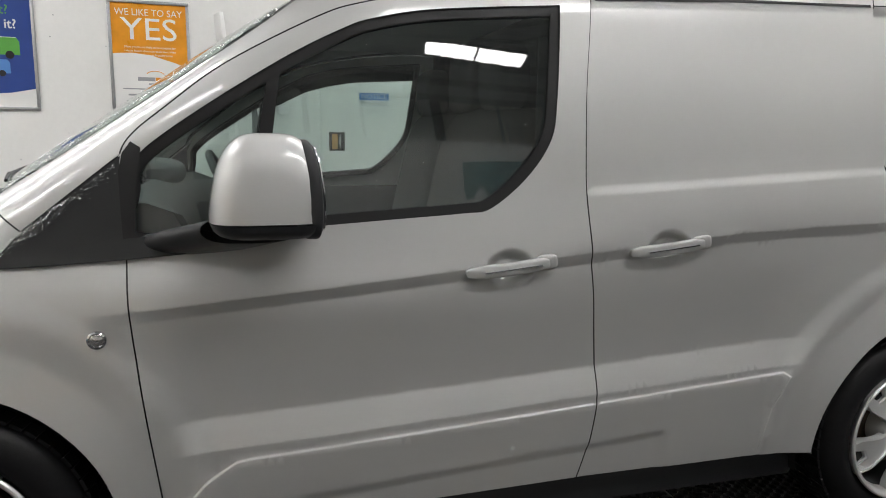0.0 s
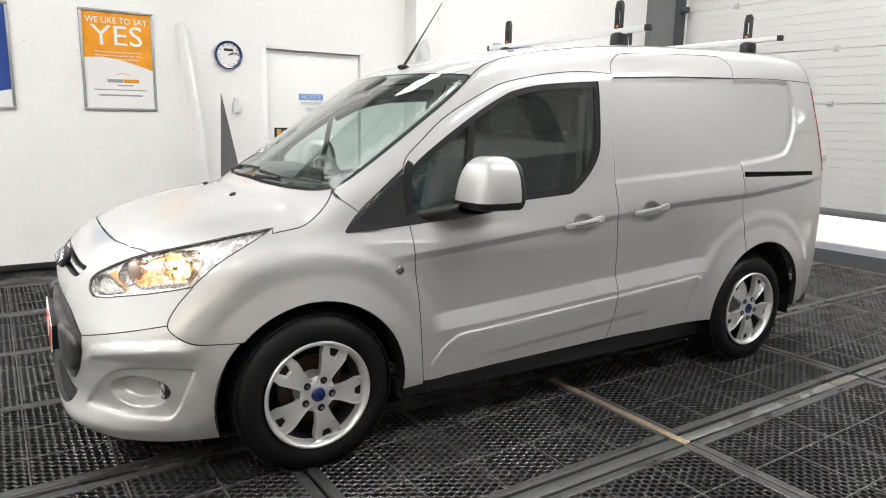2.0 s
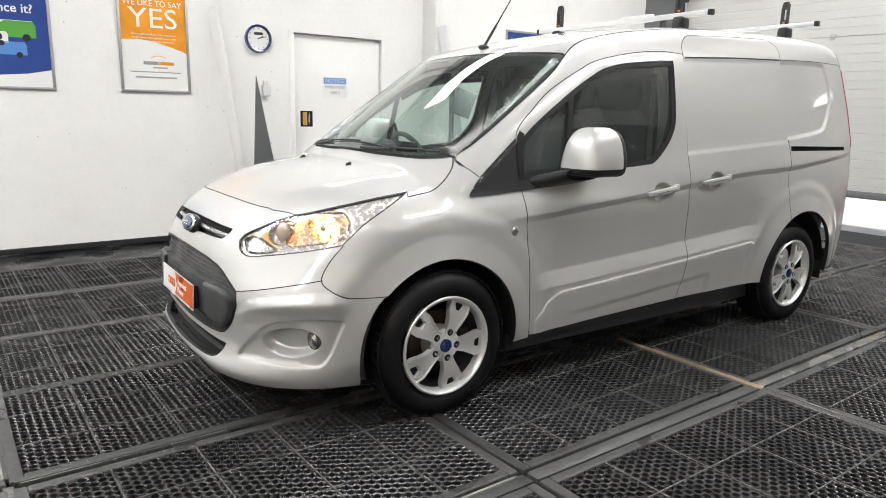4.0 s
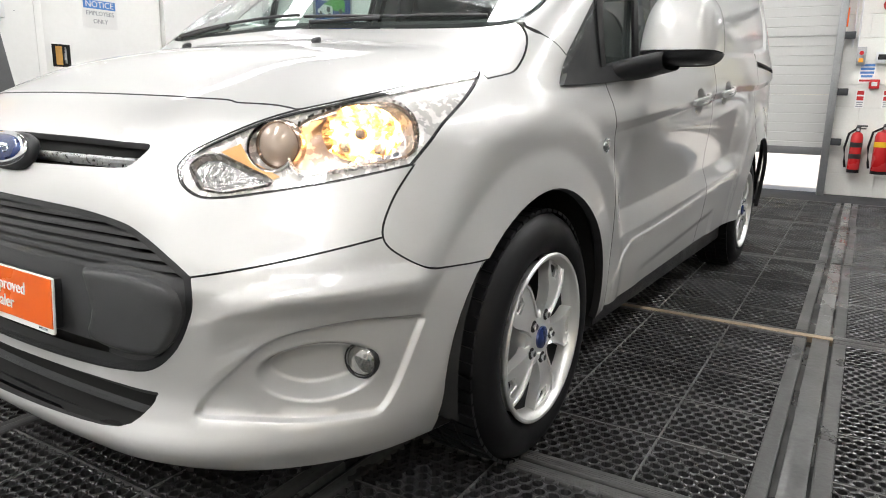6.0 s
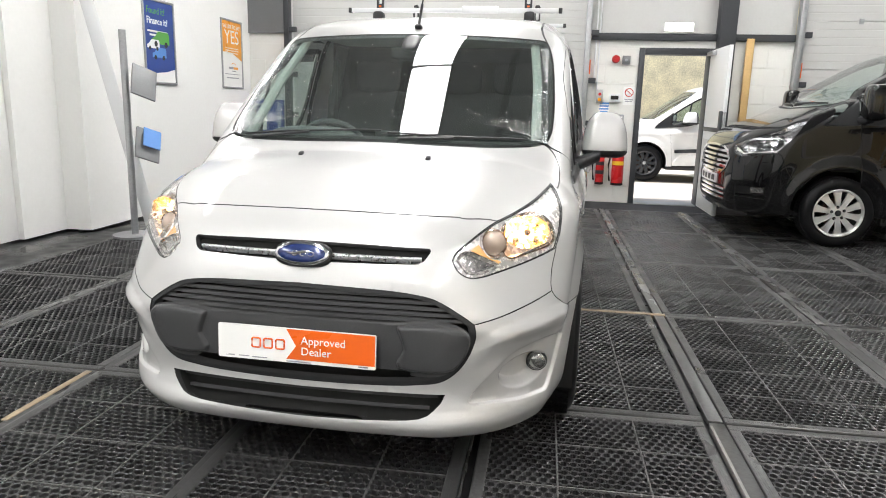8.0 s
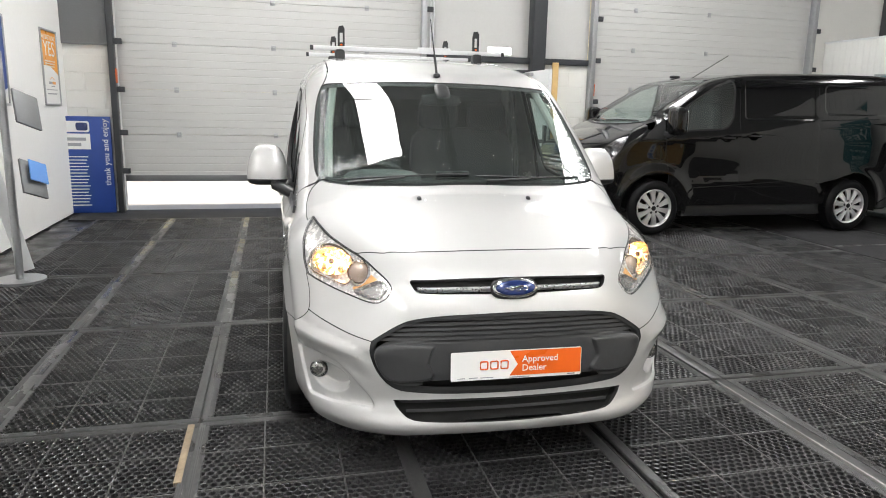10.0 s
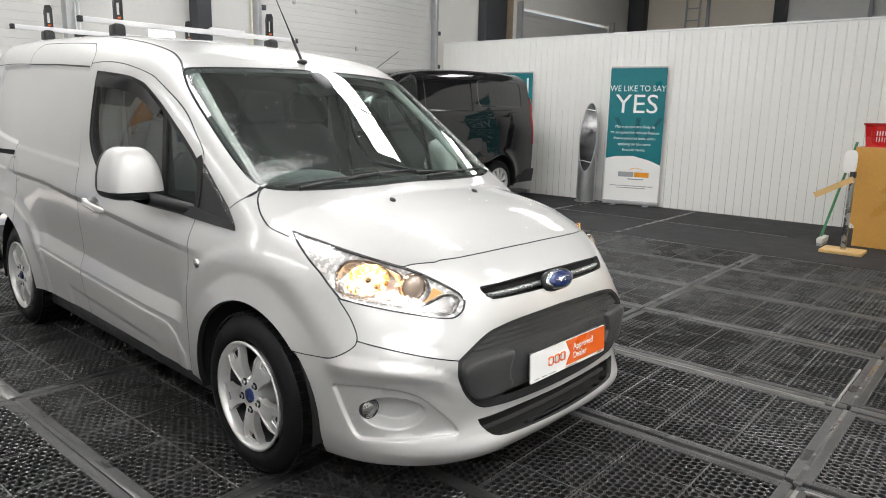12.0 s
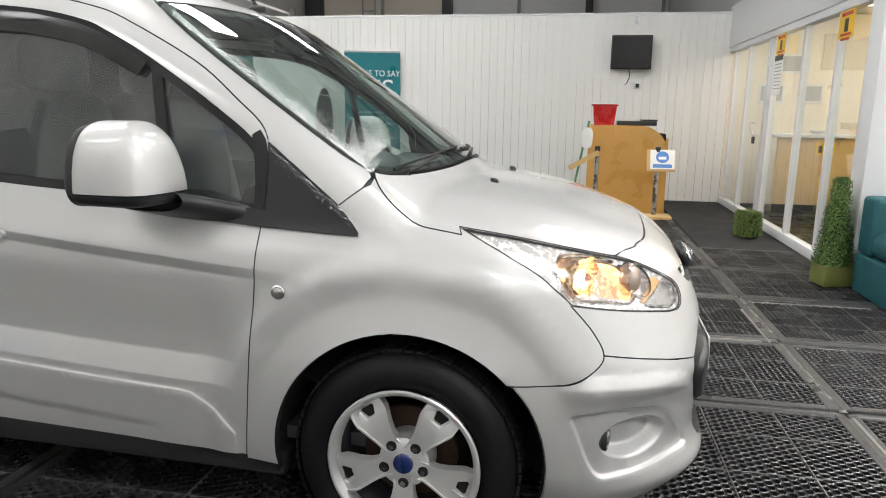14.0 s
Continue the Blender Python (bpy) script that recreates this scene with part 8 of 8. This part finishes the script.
def big_body(x, y, z):
    """Negative inside the shell of the larger van."""
    x = np.sqrt(np.asarray(x, float) ** 2 + 1e-6)
    w = big_width(z) * (1 - 0.05 * step(0.6, -1.0, y) - 0.03 * step(2.9, 3.8, y))
    s = z - big_waist(y)
    w = w + 0.012 * np.clip((s + 0.035) / 0.033, 0, 1) * (1 - step(0.01, 0.2, s)) * step(-0.1, 0.3, y)
    s = z - 0.60 - 0.06 * y
    w = w - 0.014 * np.clip(s / 0.06, 0, 1) * (1 - step(0.06, 0.4, s)) * step(0.3, 0.5, y) * (1 - step(2.3, 2.5, y))
    for yc in (0.0, 2.80):
        r = np.hypot(y - yc, z - 0.335)
        w = w + 0.028 * np.exp(-(((r - 0.43) / 0.075) ** 2)) * step(0.14, 0.3, z)
    side = x - w
    f = y - 0.07
    front = big_nose(z) + 0.11 * x * x - f
    cut = 0.7071 * (x - f) - big_corner(z)
    skin_ = smax(smax(side, cut, 0.10), front, 0.08)
    skin_ = smax(skin_, y - big_tail(z) + 0.03 * x * x, 0.08)
    screen = 1.30 + 0.60 * (f + 0.34) - 0.06 * x * x
    hood = big_bonnet(f) - 0.16 * x * x
    top = -smax(-smax(hood, screen, 0.012), -(big_roof(y) - 0.05 * x * x), 0.05)
    return smax(skin_, (z - top) * 0.85, big_round(y))

def big_shell(o, paint, dark):
    """Panels, glass, lamps and grille of the larger van."""
    pk = dict(edge=GASKET)
    b_screen = [line("top", p) for p in ([(0, -0.235), (0.4, -0.19), (0.68, -0.09), (0.75, 0.0)], [(0.75, 0.0), (0.72, 0.35), (0.67, 0.70)], [(0.67, 0.70), (0.62, 0.745), (0.4, 0.73), (0, 0.71)])]
    b_seam = line("top", [(0.80, -0.42), (0.82, -0.22), (0.80, -0.12)])
    b_top = line("nose", [(0.448, 0.931), (0.55, 0.985), (0.65, 1.018), (0.74, 1.075), (0.811, 1.133), (0.942, 1.187)])
    b_outer = line("nose", [(0.942, 1.187), (0.916, 1.137), (0.872, 1.025), (0.784, 0.875)])
    b_low = line("nose", [(0.784, 0.875), (0.66, 0.845), (0.539, 0.822), (0.46, 0.86), (0.448, 0.931)])
    b_hood = line("top", [(0, -0.90), (0.3, -0.885), (0.52, -0.86), (0.60, -0.80)])
    cut_b = int(np.argmin(np.abs(b_top[:, 0] - 0.62)))
    skin("bonnet", "top", mirrored(loop(b_hood[:-3], b_top[cut_b:], b_seam[4:], line("top", [(0.72, -0.12), (0.4, -0.215), (0, -0.26)]))), paint, o, h=0.03, **pk)
    skin("windscreen", "top", mirrored(loop(*b_screen)), SCREEN_GLASS, o, h=0.03, gap=0.006, rim=0, off=0.002)
    skin("windscreen_border", "top", mirrored(loop(*b_screen)), GASKET, o, holes=[inset(flat_of("top", mirrored(loop(*b_screen))), 0.035)], h=0.025, gap=0.002, rim=0, off=-0.009)
    ditch = line("top", [(0.68, 0.76), (0.72, 1.2), (0.73, 2.4), (0.71, 3.50)])
    skin("roof_panel", "top", mirrored(loop(line("top", [(0, 0.716), (0.4, 0.736), (0.62, 0.75)]), ditch, line("top", [(0.71, 3.50), (0.4, 3.66), (0, 3.68)]))), paint, o, h=0.05, **pk)
    d_front = line("side", [(0.07, 1.40), (0.09, 1.20), (0.115, 0.95), (0.15, 0.70), (0.20, 0.36)])
    d_rear = line("side", [(1.08, 0.36), (1.12, 0.65), (1.10, 1.0), (1.075, 1.33), (1.08, 1.60), (1.09, 1.87)])
    d_top = line("side", [(1.09, 1.87), (0.86, 1.858), (0.70, 1.80), (0.50, 1.685), (0.30, 1.565), (0.12, 1.452), (0.07, 1.40)])
    rail = loop(b_screen[0][-2:], b_screen[1], ditch, line("side", [(3.60, 1.90), (3.62, 1.86)], 3), line("side", [(3.4, 1.885), (1.8, 1.88), (1.09, 1.87)]), d_top, line("side", [(0.07, 1.40), (-0.06, 1.28)], 3))
    skin("scuttle", "top", mirrored(np.array([(0, -0.27), (0.4, -0.22), (0.78, -0.16), (0.85, -0.02), (0.78, 0.03), (0.66, -0.08), (0.4, -0.18), (0, -0.225)])), PLASTIC, o, h=0.04, gap=0, off=-0.012, rim=0)
    skin("cant_rail", "side", rail, paint, o, h=0.04, mirror=True, **pk)
    arch_f, arch_r = line("side", arc(0.0, 0.335, 0.42, -8, 150), smooth=False), line("side", arc(2.80, 0.335, 0.42, 180, 0), smooth=False)
    wing = loop(b_seam[4:], line("side", [(-0.17, 1.19), (-0.215, 1.14), (0.085, 1.15)], 4), d_front[12:], line("side", [(0.21, 0.30), (0.41, 0.30)], 3), arch_f, line("side", [(-0.42, 0.60), (-0.50, 0.72), (-0.56, 0.86)], 3), b_outer[::-1])
    skin("front_wing", "side", wing, paint, o, h=0.025, mirror=True, **pk)
    skin("corner_trim", "side", np.array([(-0.20, 1.145), (0.06, 1.40), (0.075, 1.15)]), GREY_PLASTIC, o, h=0.03, mirror=True, off=-0.003)
    win = line("side", [(0.17, 1.235), (0.165, 1.41), (0.32, 1.525), (0.52, 1.648), (0.72, 1.765), (0.84, 1.815), (1.01, 1.838), (1.005, 1.50), (0.985, 1.39), (0.90, 1.29), (0.80, 1.265)], 4)
    skin("front_door", "side", loop(d_front, line("side", [(0.20, 0.355), (1.08, 0.36)], 4), d_rear, d_top), paint, o, holes=[win], h=0.025, mirror=True, press=[(np.array(ellipse(0.90, 1.165, 0.06, 0.04)), 0.018, 0.03)], **pk)
    skin("window_seal", "side", win, GASKET, o, holes=[inset(flat_of("side", win), 0.018)], h=0.04, gap=0, mirror=True, off=-0.004, rim=0.012)
    skin("door_window", "side", inset(flat_of("side", win), 0.018), TINT_GLASS, o, h=0.06, gap=0, mirror=True, off=-0.008, rim=0)
    s_rear = line("side", [(2.22, 1.88), (2.21, 1.60), (2.23, 1.2), (2.25, 0.9), (2.24, 0.62)])
    low2 = line("side", [(2.36, 0.36), (1.7, 0.36), (1.08, 0.36)])
    skin("sliding_door", "side", loop(d_rear, line("side", [(1.09, 1.87), (1.6, 1.876), (2.22, 1.88)]), s_rear, line("side", [(2.30, 0.62), (2.385, 0.48), (2.375, 0.36)]), low2), paint, o, h=0.03, mirror=True, press=[(np.array(ellipse(1.27, 1.19, 0.06, 0.04)), 0.018, 0.03), (np.array(rounded(1.15, 2.16, 1.40, 1.85, 0.04)), 0.006, 0.02)], **pk)
    skin("rear_quarter", "side", loop(s_rear[::-1][:-1], line("side", [(2.22, 1.88), (3.4, 1.885), (3.60, 1.86), (3.64, 1.80)]), line("side", [(3.64, 1.80), (3.70, 1.3), (3.72, 0.9), (3.72, 0.36)]), line("side", [(3.4, 0.33), (3.22, 0.335)], 3), arch_r[::-1][2:-12], line("side", [(2.32, 0.62), (2.24, 0.62)], 3)), paint, o, h=0.03, mirror=True, press=[(np.array(rounded(2.30, 3.42, 1.47, 1.84, 0.08)), 0.006, 0.025)], **pk)
    skin("door_rail", "side", np.array([(2.24, 1.392), (3.12, 1.425), (3.12, 1.437), (2.24, 1.404)]), DARK, o, h=0.04, gap=0, off=0.0015, rim=0, mirror=True)
    skin("tail_panel", "rear", np.array(rounded(-0.74, 0.74, 0.36, 1.82, 0.08)), paint, o, h=0.08, **pk)
    skin("rub_strip", "side", np.array([(0.40, 0.50), (0.50, 0.575), (2.20, 0.675), (2.205, 0.585), (0.52, 0.485)]), paint if dark else PLASTIC, o, h=0.03, gap=0, off=0.014, rim=0.02, mirror=True)
    for s_ in (1, -1):
        flip = lambda v, q=s_: v * (q, 1, 1)
        ol = loop(b_top, b_outer, b_low)
        skin("headlight_lens", "nose", ol, LENS, o, h=0.05, gap=0.002, off=0.001, rim=0, shape=flip)
        skin("headlight_housing", "nose", inset(flat_of("nose", ol), 0.001), HOUSING_DARK, o, h=0.02, gap=0, off=-0.04, rim=-0.036, shape=flip, press=[(np.array(ellipse(0.60, 0.92, 0.075, 0.06)), 0.025, 0.04), (np.array(ellipse(0.75, 0.985, 0.055, 0.06)), 0.025, 0.04)], label="chrome and black lamp housing")
        for u_, z_ in ((0.60, 0.915), (0.74, 0.98)):
            c_ = Vector(on_skin("nose", np.array([u_]), np.array([z_]))[0])
            q_ = Vector((c_.x * 0.8, -1.0, 0)).normalized()
            b_ = lathe([(0.0, -0.01), (0.028, -0.004), (0.043, 0.012), (0.047, 0.014), (0.05, 0.0)], 24)
            b_.transform(Matrix.Diagonal((s_, 1, 1, 1)) @ Matrix.Translation(c_ - q_ * 0.04) @ q_.to_track_quat("X", "Z").to_matrix().to_4x4())
            part("reflector", b_, CHROME, o)
        strip_ = np.array([(0.47, 0.91), (0.475, 0.885), (0.55, 0.845), (0.76, 0.885), (0.76, 0.893), (0.555, 0.857)])
        skin("light_guide", "nose", strip_, HOUSING, o, h=0.03, gap=0, off=-0.012, rim=0.01, shape=flip)
        fogp = np.array([(0.523, 0.535), (0.525, 0.43), (0.74, 0.425), (0.735, 0.54)])
        skin("fog_recess", "nose", inset(fogp, -0.003), DARK, o, h=0.03, gap=0, off=-0.022, rim=-0.02, shape=flip)
        skin("fog_glass", "nose", np.array([(0.64, 0.525), (0.64, 0.475), (0.727, 0.48), (0.725, 0.53)]), FOG_GLASS, o, h=0.02, gap=0, off=-0.008, rim=0.02, shape=flip, label="glass fog lamp")
        skin("fog_blade", "nose", np.array([(0.53, 0.455), (0.53, 0.44), (0.735, 0.44), (0.735, 0.46)]), paint, o, h=0.02, gap=0, off=-0.004, rim=0.02, shape=flip)
        skin("tail_lamp", "side", np.array([(3.69, 0.90), (3.73, 0.90), (3.69, 1.62), (3.655, 1.62)]), RED_LENS, o, h=0.05, gap=0, off=0.005, rim=0.02, shape=flip)
        skin("rear_bumper", "side", np.array([(3.24, 0.30), (3.76, 0.30), (3.78, 0.50), (3.60, 0.50), (3.24, 0.36)]), PLASTIC, o, h=0.04, gap=0, off=0.012, rim=0.03, shape=flip)
    grille = mirrored(np.array([(0, 0.905), (0.28, 0.892), (0.374, 0.858), (0.43, 0.784), (0.40, 0.70), (0.31, 0.632), (0, 0.615)]))
    lowg = mirrored(np.array([(0, 0.505), (0.36, 0.51), (0.43, 0.48), (0.40, 0.36), (0.33, 0.325), (0, 0.32)]))
    fogs = [np.array([(0.523, 0.535), (0.525, 0.43), (0.74, 0.425), (0.735, 0.54)]) * (q, 1) for q in (1, -1)]
    hood_n = flat_of("nose", b_hood)
    face = loop(hood_n[:-3], flat_of("nose", b_top[: cut_b + 1])[::-1], flat_of("nose", b_low)[::-1], flat_of("nose", line("side", [(-0.56, 0.86), (-0.50, 0.72), (-0.42, 0.60)], 3)), flat_of("nose", line("side", arc(0, 0.335, 0.43, 145, 178, 8), smooth=False)), spline([(0.98, 0.29), (0.7, 0.28), (0.4, 0.265), (0, 0.26)], 4))
    skin("front_bumper", "nose", mirrored(face), paint, o, holes=[grille, lowg, *fogs], h=0.025, **pk)
    skin("grille_backing", "nose", grille, DARK, o, h=0.05, gap=-0.008, off=-0.05, rim=-0.04)
    skin("grille_surround", "nose", inset(grille, -0.012), CHROME, o, holes=[inset(grille, 0.006)], h=0.03, gap=0, off=0.006, rim=0.02, label="chrome grille surround")
    for k in range(5):
        z_ = 0.858 - 0.052 * k
        half = (0.35, 0.405, 0.405, 0.38, 0.33)[k]
        skin("grille_bar", "nose", np.array([(-half, z_ - 0.014), (half, z_ - 0.014), (half, z_ + 0.010), (-half, z_ + 0.010)]), CHROME, o, h=0.03, gap=0, off=-0.006, rim=0.03, label="chrome grille bar")
    skin("lower_grille", "nose", lowg, DARK, o, h=0.05, gap=-0.008, off=-0.04, rim=-0.03)
    for z_ in (0.47, 0.42, 0.37):
        skin("lower_bar", "nose", np.array([(-0.38, z_ - 0.010), (0.38, z_ - 0.010), (0.38, z_ + 0.006), (-0.38, z_ + 0.006)]), CHROME if dark else PLASTIC, o, h=0.03, gap=0, off=-0.01, rim=0.03)
    skin("plate", "nose", np.array(rounded(-0.25, 0.25, 0.515, 0.61, 0.008)), WHITE_PRINT, o, h=0.03, gap=0, off=0.012, rim=0.01, label="white plate")
    for x_ in (-0.16, -0.05, 0.06, 0.17):
        skin("print_bar", "nose", np.array([(x_ - 0.04, 0.535), (x_ + 0.04, 0.535), (x_ + 0.04, 0.592), (x_ - 0.04, 0.592)]), BLACK_PRINT, o, h=0.03, gap=0, off=0.0135, rim=0)


HOUSING_DARK = mat("dark_lamp_chrome", (0.30, 0.30, 0.31), 0.2, 0.8, vary=0.3, scale=25)


def other_van(name, x, y, rz, paint, label, dark):
    o = thing(name, x, y, 0, rz, label, "van")
    FORM[0] = big_body
    big_shell(o, paint, dark)
    for s_ in (1, -1):
        for wy in (0.0, 2.80):
            wheel(o, s_, wy, radius=0.335, spokes=10, face=0.972, rim_r=0.225, turn=7, alloy=ALLOY if dark else DARK_STEEL, cap=PLASTIC)
            bm = half_tube(wy, 0.345, 0.43, 0.5, 0.955)
            bm.transform(Matrix.Diagonal((s_, 1, 1, 1)))
            part("arch_liner", bm, DARK, o)
        part("sill", box(s_ * 0.88 - 0.05, s_ * 0.88 + 0.05, 0.40, 2.4, 0.22, 0.36, 0.02), PLASTIC, o)
        mm = new("door_mirror")
        mm.parent, mm.scale = o, (s_, 1, 1)
        part("cap", blob(1.10, 0.13, 1.36, 0.10, 0.085, 0.16, 0.45, 0.5, 28, 16), paint if dark else PLASTIC, mm)
        part("arm", tube([(0.94, 0.08, 1.20), (1.02, 0.11, 1.20), (1.08, 0.13, 1.23)], 0.04, 10), PLASTIC, mm)
        part("mirror_glass", blob(1.10, 0.218, 1.36, 0.085, 0.004, 0.14, 0.4, 0.4, 20, 10), CHROME, mm)
        for hy, hz in ((0.90, 1.172), (1.27, 1.198)):
            hx = float(on_skin("side", np.array([hy]), np.array([hz]))[0, 0])
            part("door_handle", blob(s_ * (hx + 0.012), hy, hz, 0.014, 0.105, 0.018, 0.55, 0.5, 16, 10), paint, o)
    part("underbody", box(-0.72, 0.72, -0.75, 3.65, 0.24, 0.40, 0.02), DARK, o)
    part("engine_bay", box(-0.62, 0.62, -0.75, 0.1, 0.36, 1.02), DARK, o)
    part("bulkhead", box(-0.80, 0.80, 1.14, 3.5, 0.38, 1.82), DARK, o)
    part("fascia", box(-0.78, 0.78, -0.05, 0.25, 0.7, 1.24, 0.05), TRIM_GREY, o)
    for x0 in (-0.4, 0.4):
        part("seat_back", blob(x0, 0.98, 1.20, 0.25, 0.09, 0.40, 0.4, 0.4, 24, 14), SEAT_CLOTH, o)
        part("headrest", blob(x0, 1.02, 1.66, 0.13, 0.05, 0.09, 0.5, 0.5, 18, 10), SEAT_CLOTH, o)
    part("wiper", tube(on_skin("top", np.linspace(-0.1, 0.62, 8), np.linspace(-0.16, -0.10, 8)) + (0, 0, 0.012), 0.009, 6), PLASTIC, o)
    part("wiper", tube(on_skin("top", np.linspace(-0.62, -0.15, 8), np.linspace(-0.10, -0.17, 8)) + (0, 0, 0.012), 0.009, 6), PLASTIC, o)
    part("roof_pod", blob(-0.35, 0.95, 1.935, 0.05, 0.07, 0.02, 0.7, 0.7, 16, 8), PLASTIC, o)
    part("aerial", tube([(0.25, 0.80, 1.88), (0.25, 1.05, 2.03), (0.25, 1.32, 2.19)], 0.005, 6), PLASTIC, o)
    FORM[0] = body
    return o


other_van("black_van", 3.49, 5.06, -90, BLACK_PAINT, "glossy black panel van parked across the bay", True)


def yard_van(x, y, rz):
    """A white compact van of the same form, with black hubs and rubbing strips."""
    o = thing("white_van", x, y, 0, rz, "white van with black hubs parked in the sunlit yard", "van")
    van_shell(o, VAN_WHITE, shape=lambda v: v)
    for s_ in (1, -1):
        for wy in (0.0, WHEELBASE):
            wheel(o, s_, wy, spokes=10, alloy=DARK_STEEL, cap=GALV)
            bm = half_tube(wy, 0.315, 0.39, 0.50, 0.865)
            bm.transform(Matrix.Diagonal((s_, 1, 1, 1)))
            part("arch_liner", bm, DARK, o)
        part("sill", box(s_ * 0.79 - 0.045, s_ * 0.79 + 0.045, 0.37, 2.28, 0.20, 0.285, 0.02), PLASTIC, o)
        mirror(o, s_, VAN_WHITE)
        skin("rub_strip", "side", np.array([(0.50, 0.50), (1.50, 0.56), (1.50, 0.62), (0.50, 0.56)]), PLASTIC, o, h=0.03, gap=0, off=0.012, rim=0.016, shape=lambda v, q=s_: v * (q, 1, 1), label="black rubbing strip")
    part("underbody", box(-0.62, 0.62, -0.55, 3.3, 0.2, 0.34, 0.02), DARK, o)
    part("engine_bay", box(-0.46, 0.46, -0.56, 0.2, 0.3, 0.80, 0.02), DARK, o)
    # Unseen black box added to keep the load space dark.
    part("load_box", box(-0.60, 0.60, 1.50, 3.2, 0.28, 1.50), DARK, o)
    part("fascia", box(-0.70, 0.70, 0.15, 0.45, 0.6, 1.04, 0.04), TRIM_GREY, o)
    return o


yard_van(2.49, 10.8, -90)
for y_ in (1.6, 3.2):
    strip(5.25, 7.85, y_ - 0.025, y_ + 0.025, ALU_STRIP, "worn grey joint strip between flat mats")
strip(6.55, 6.59, 0.0, 5.9, EDGE_RUBBER, "worn black joint strip between flat mats")
structure("bank", box(-20, 30, 15, 18, -0.1, 5.0, 0.2), BANK, "dry grassy bank behind the yard", "bank")
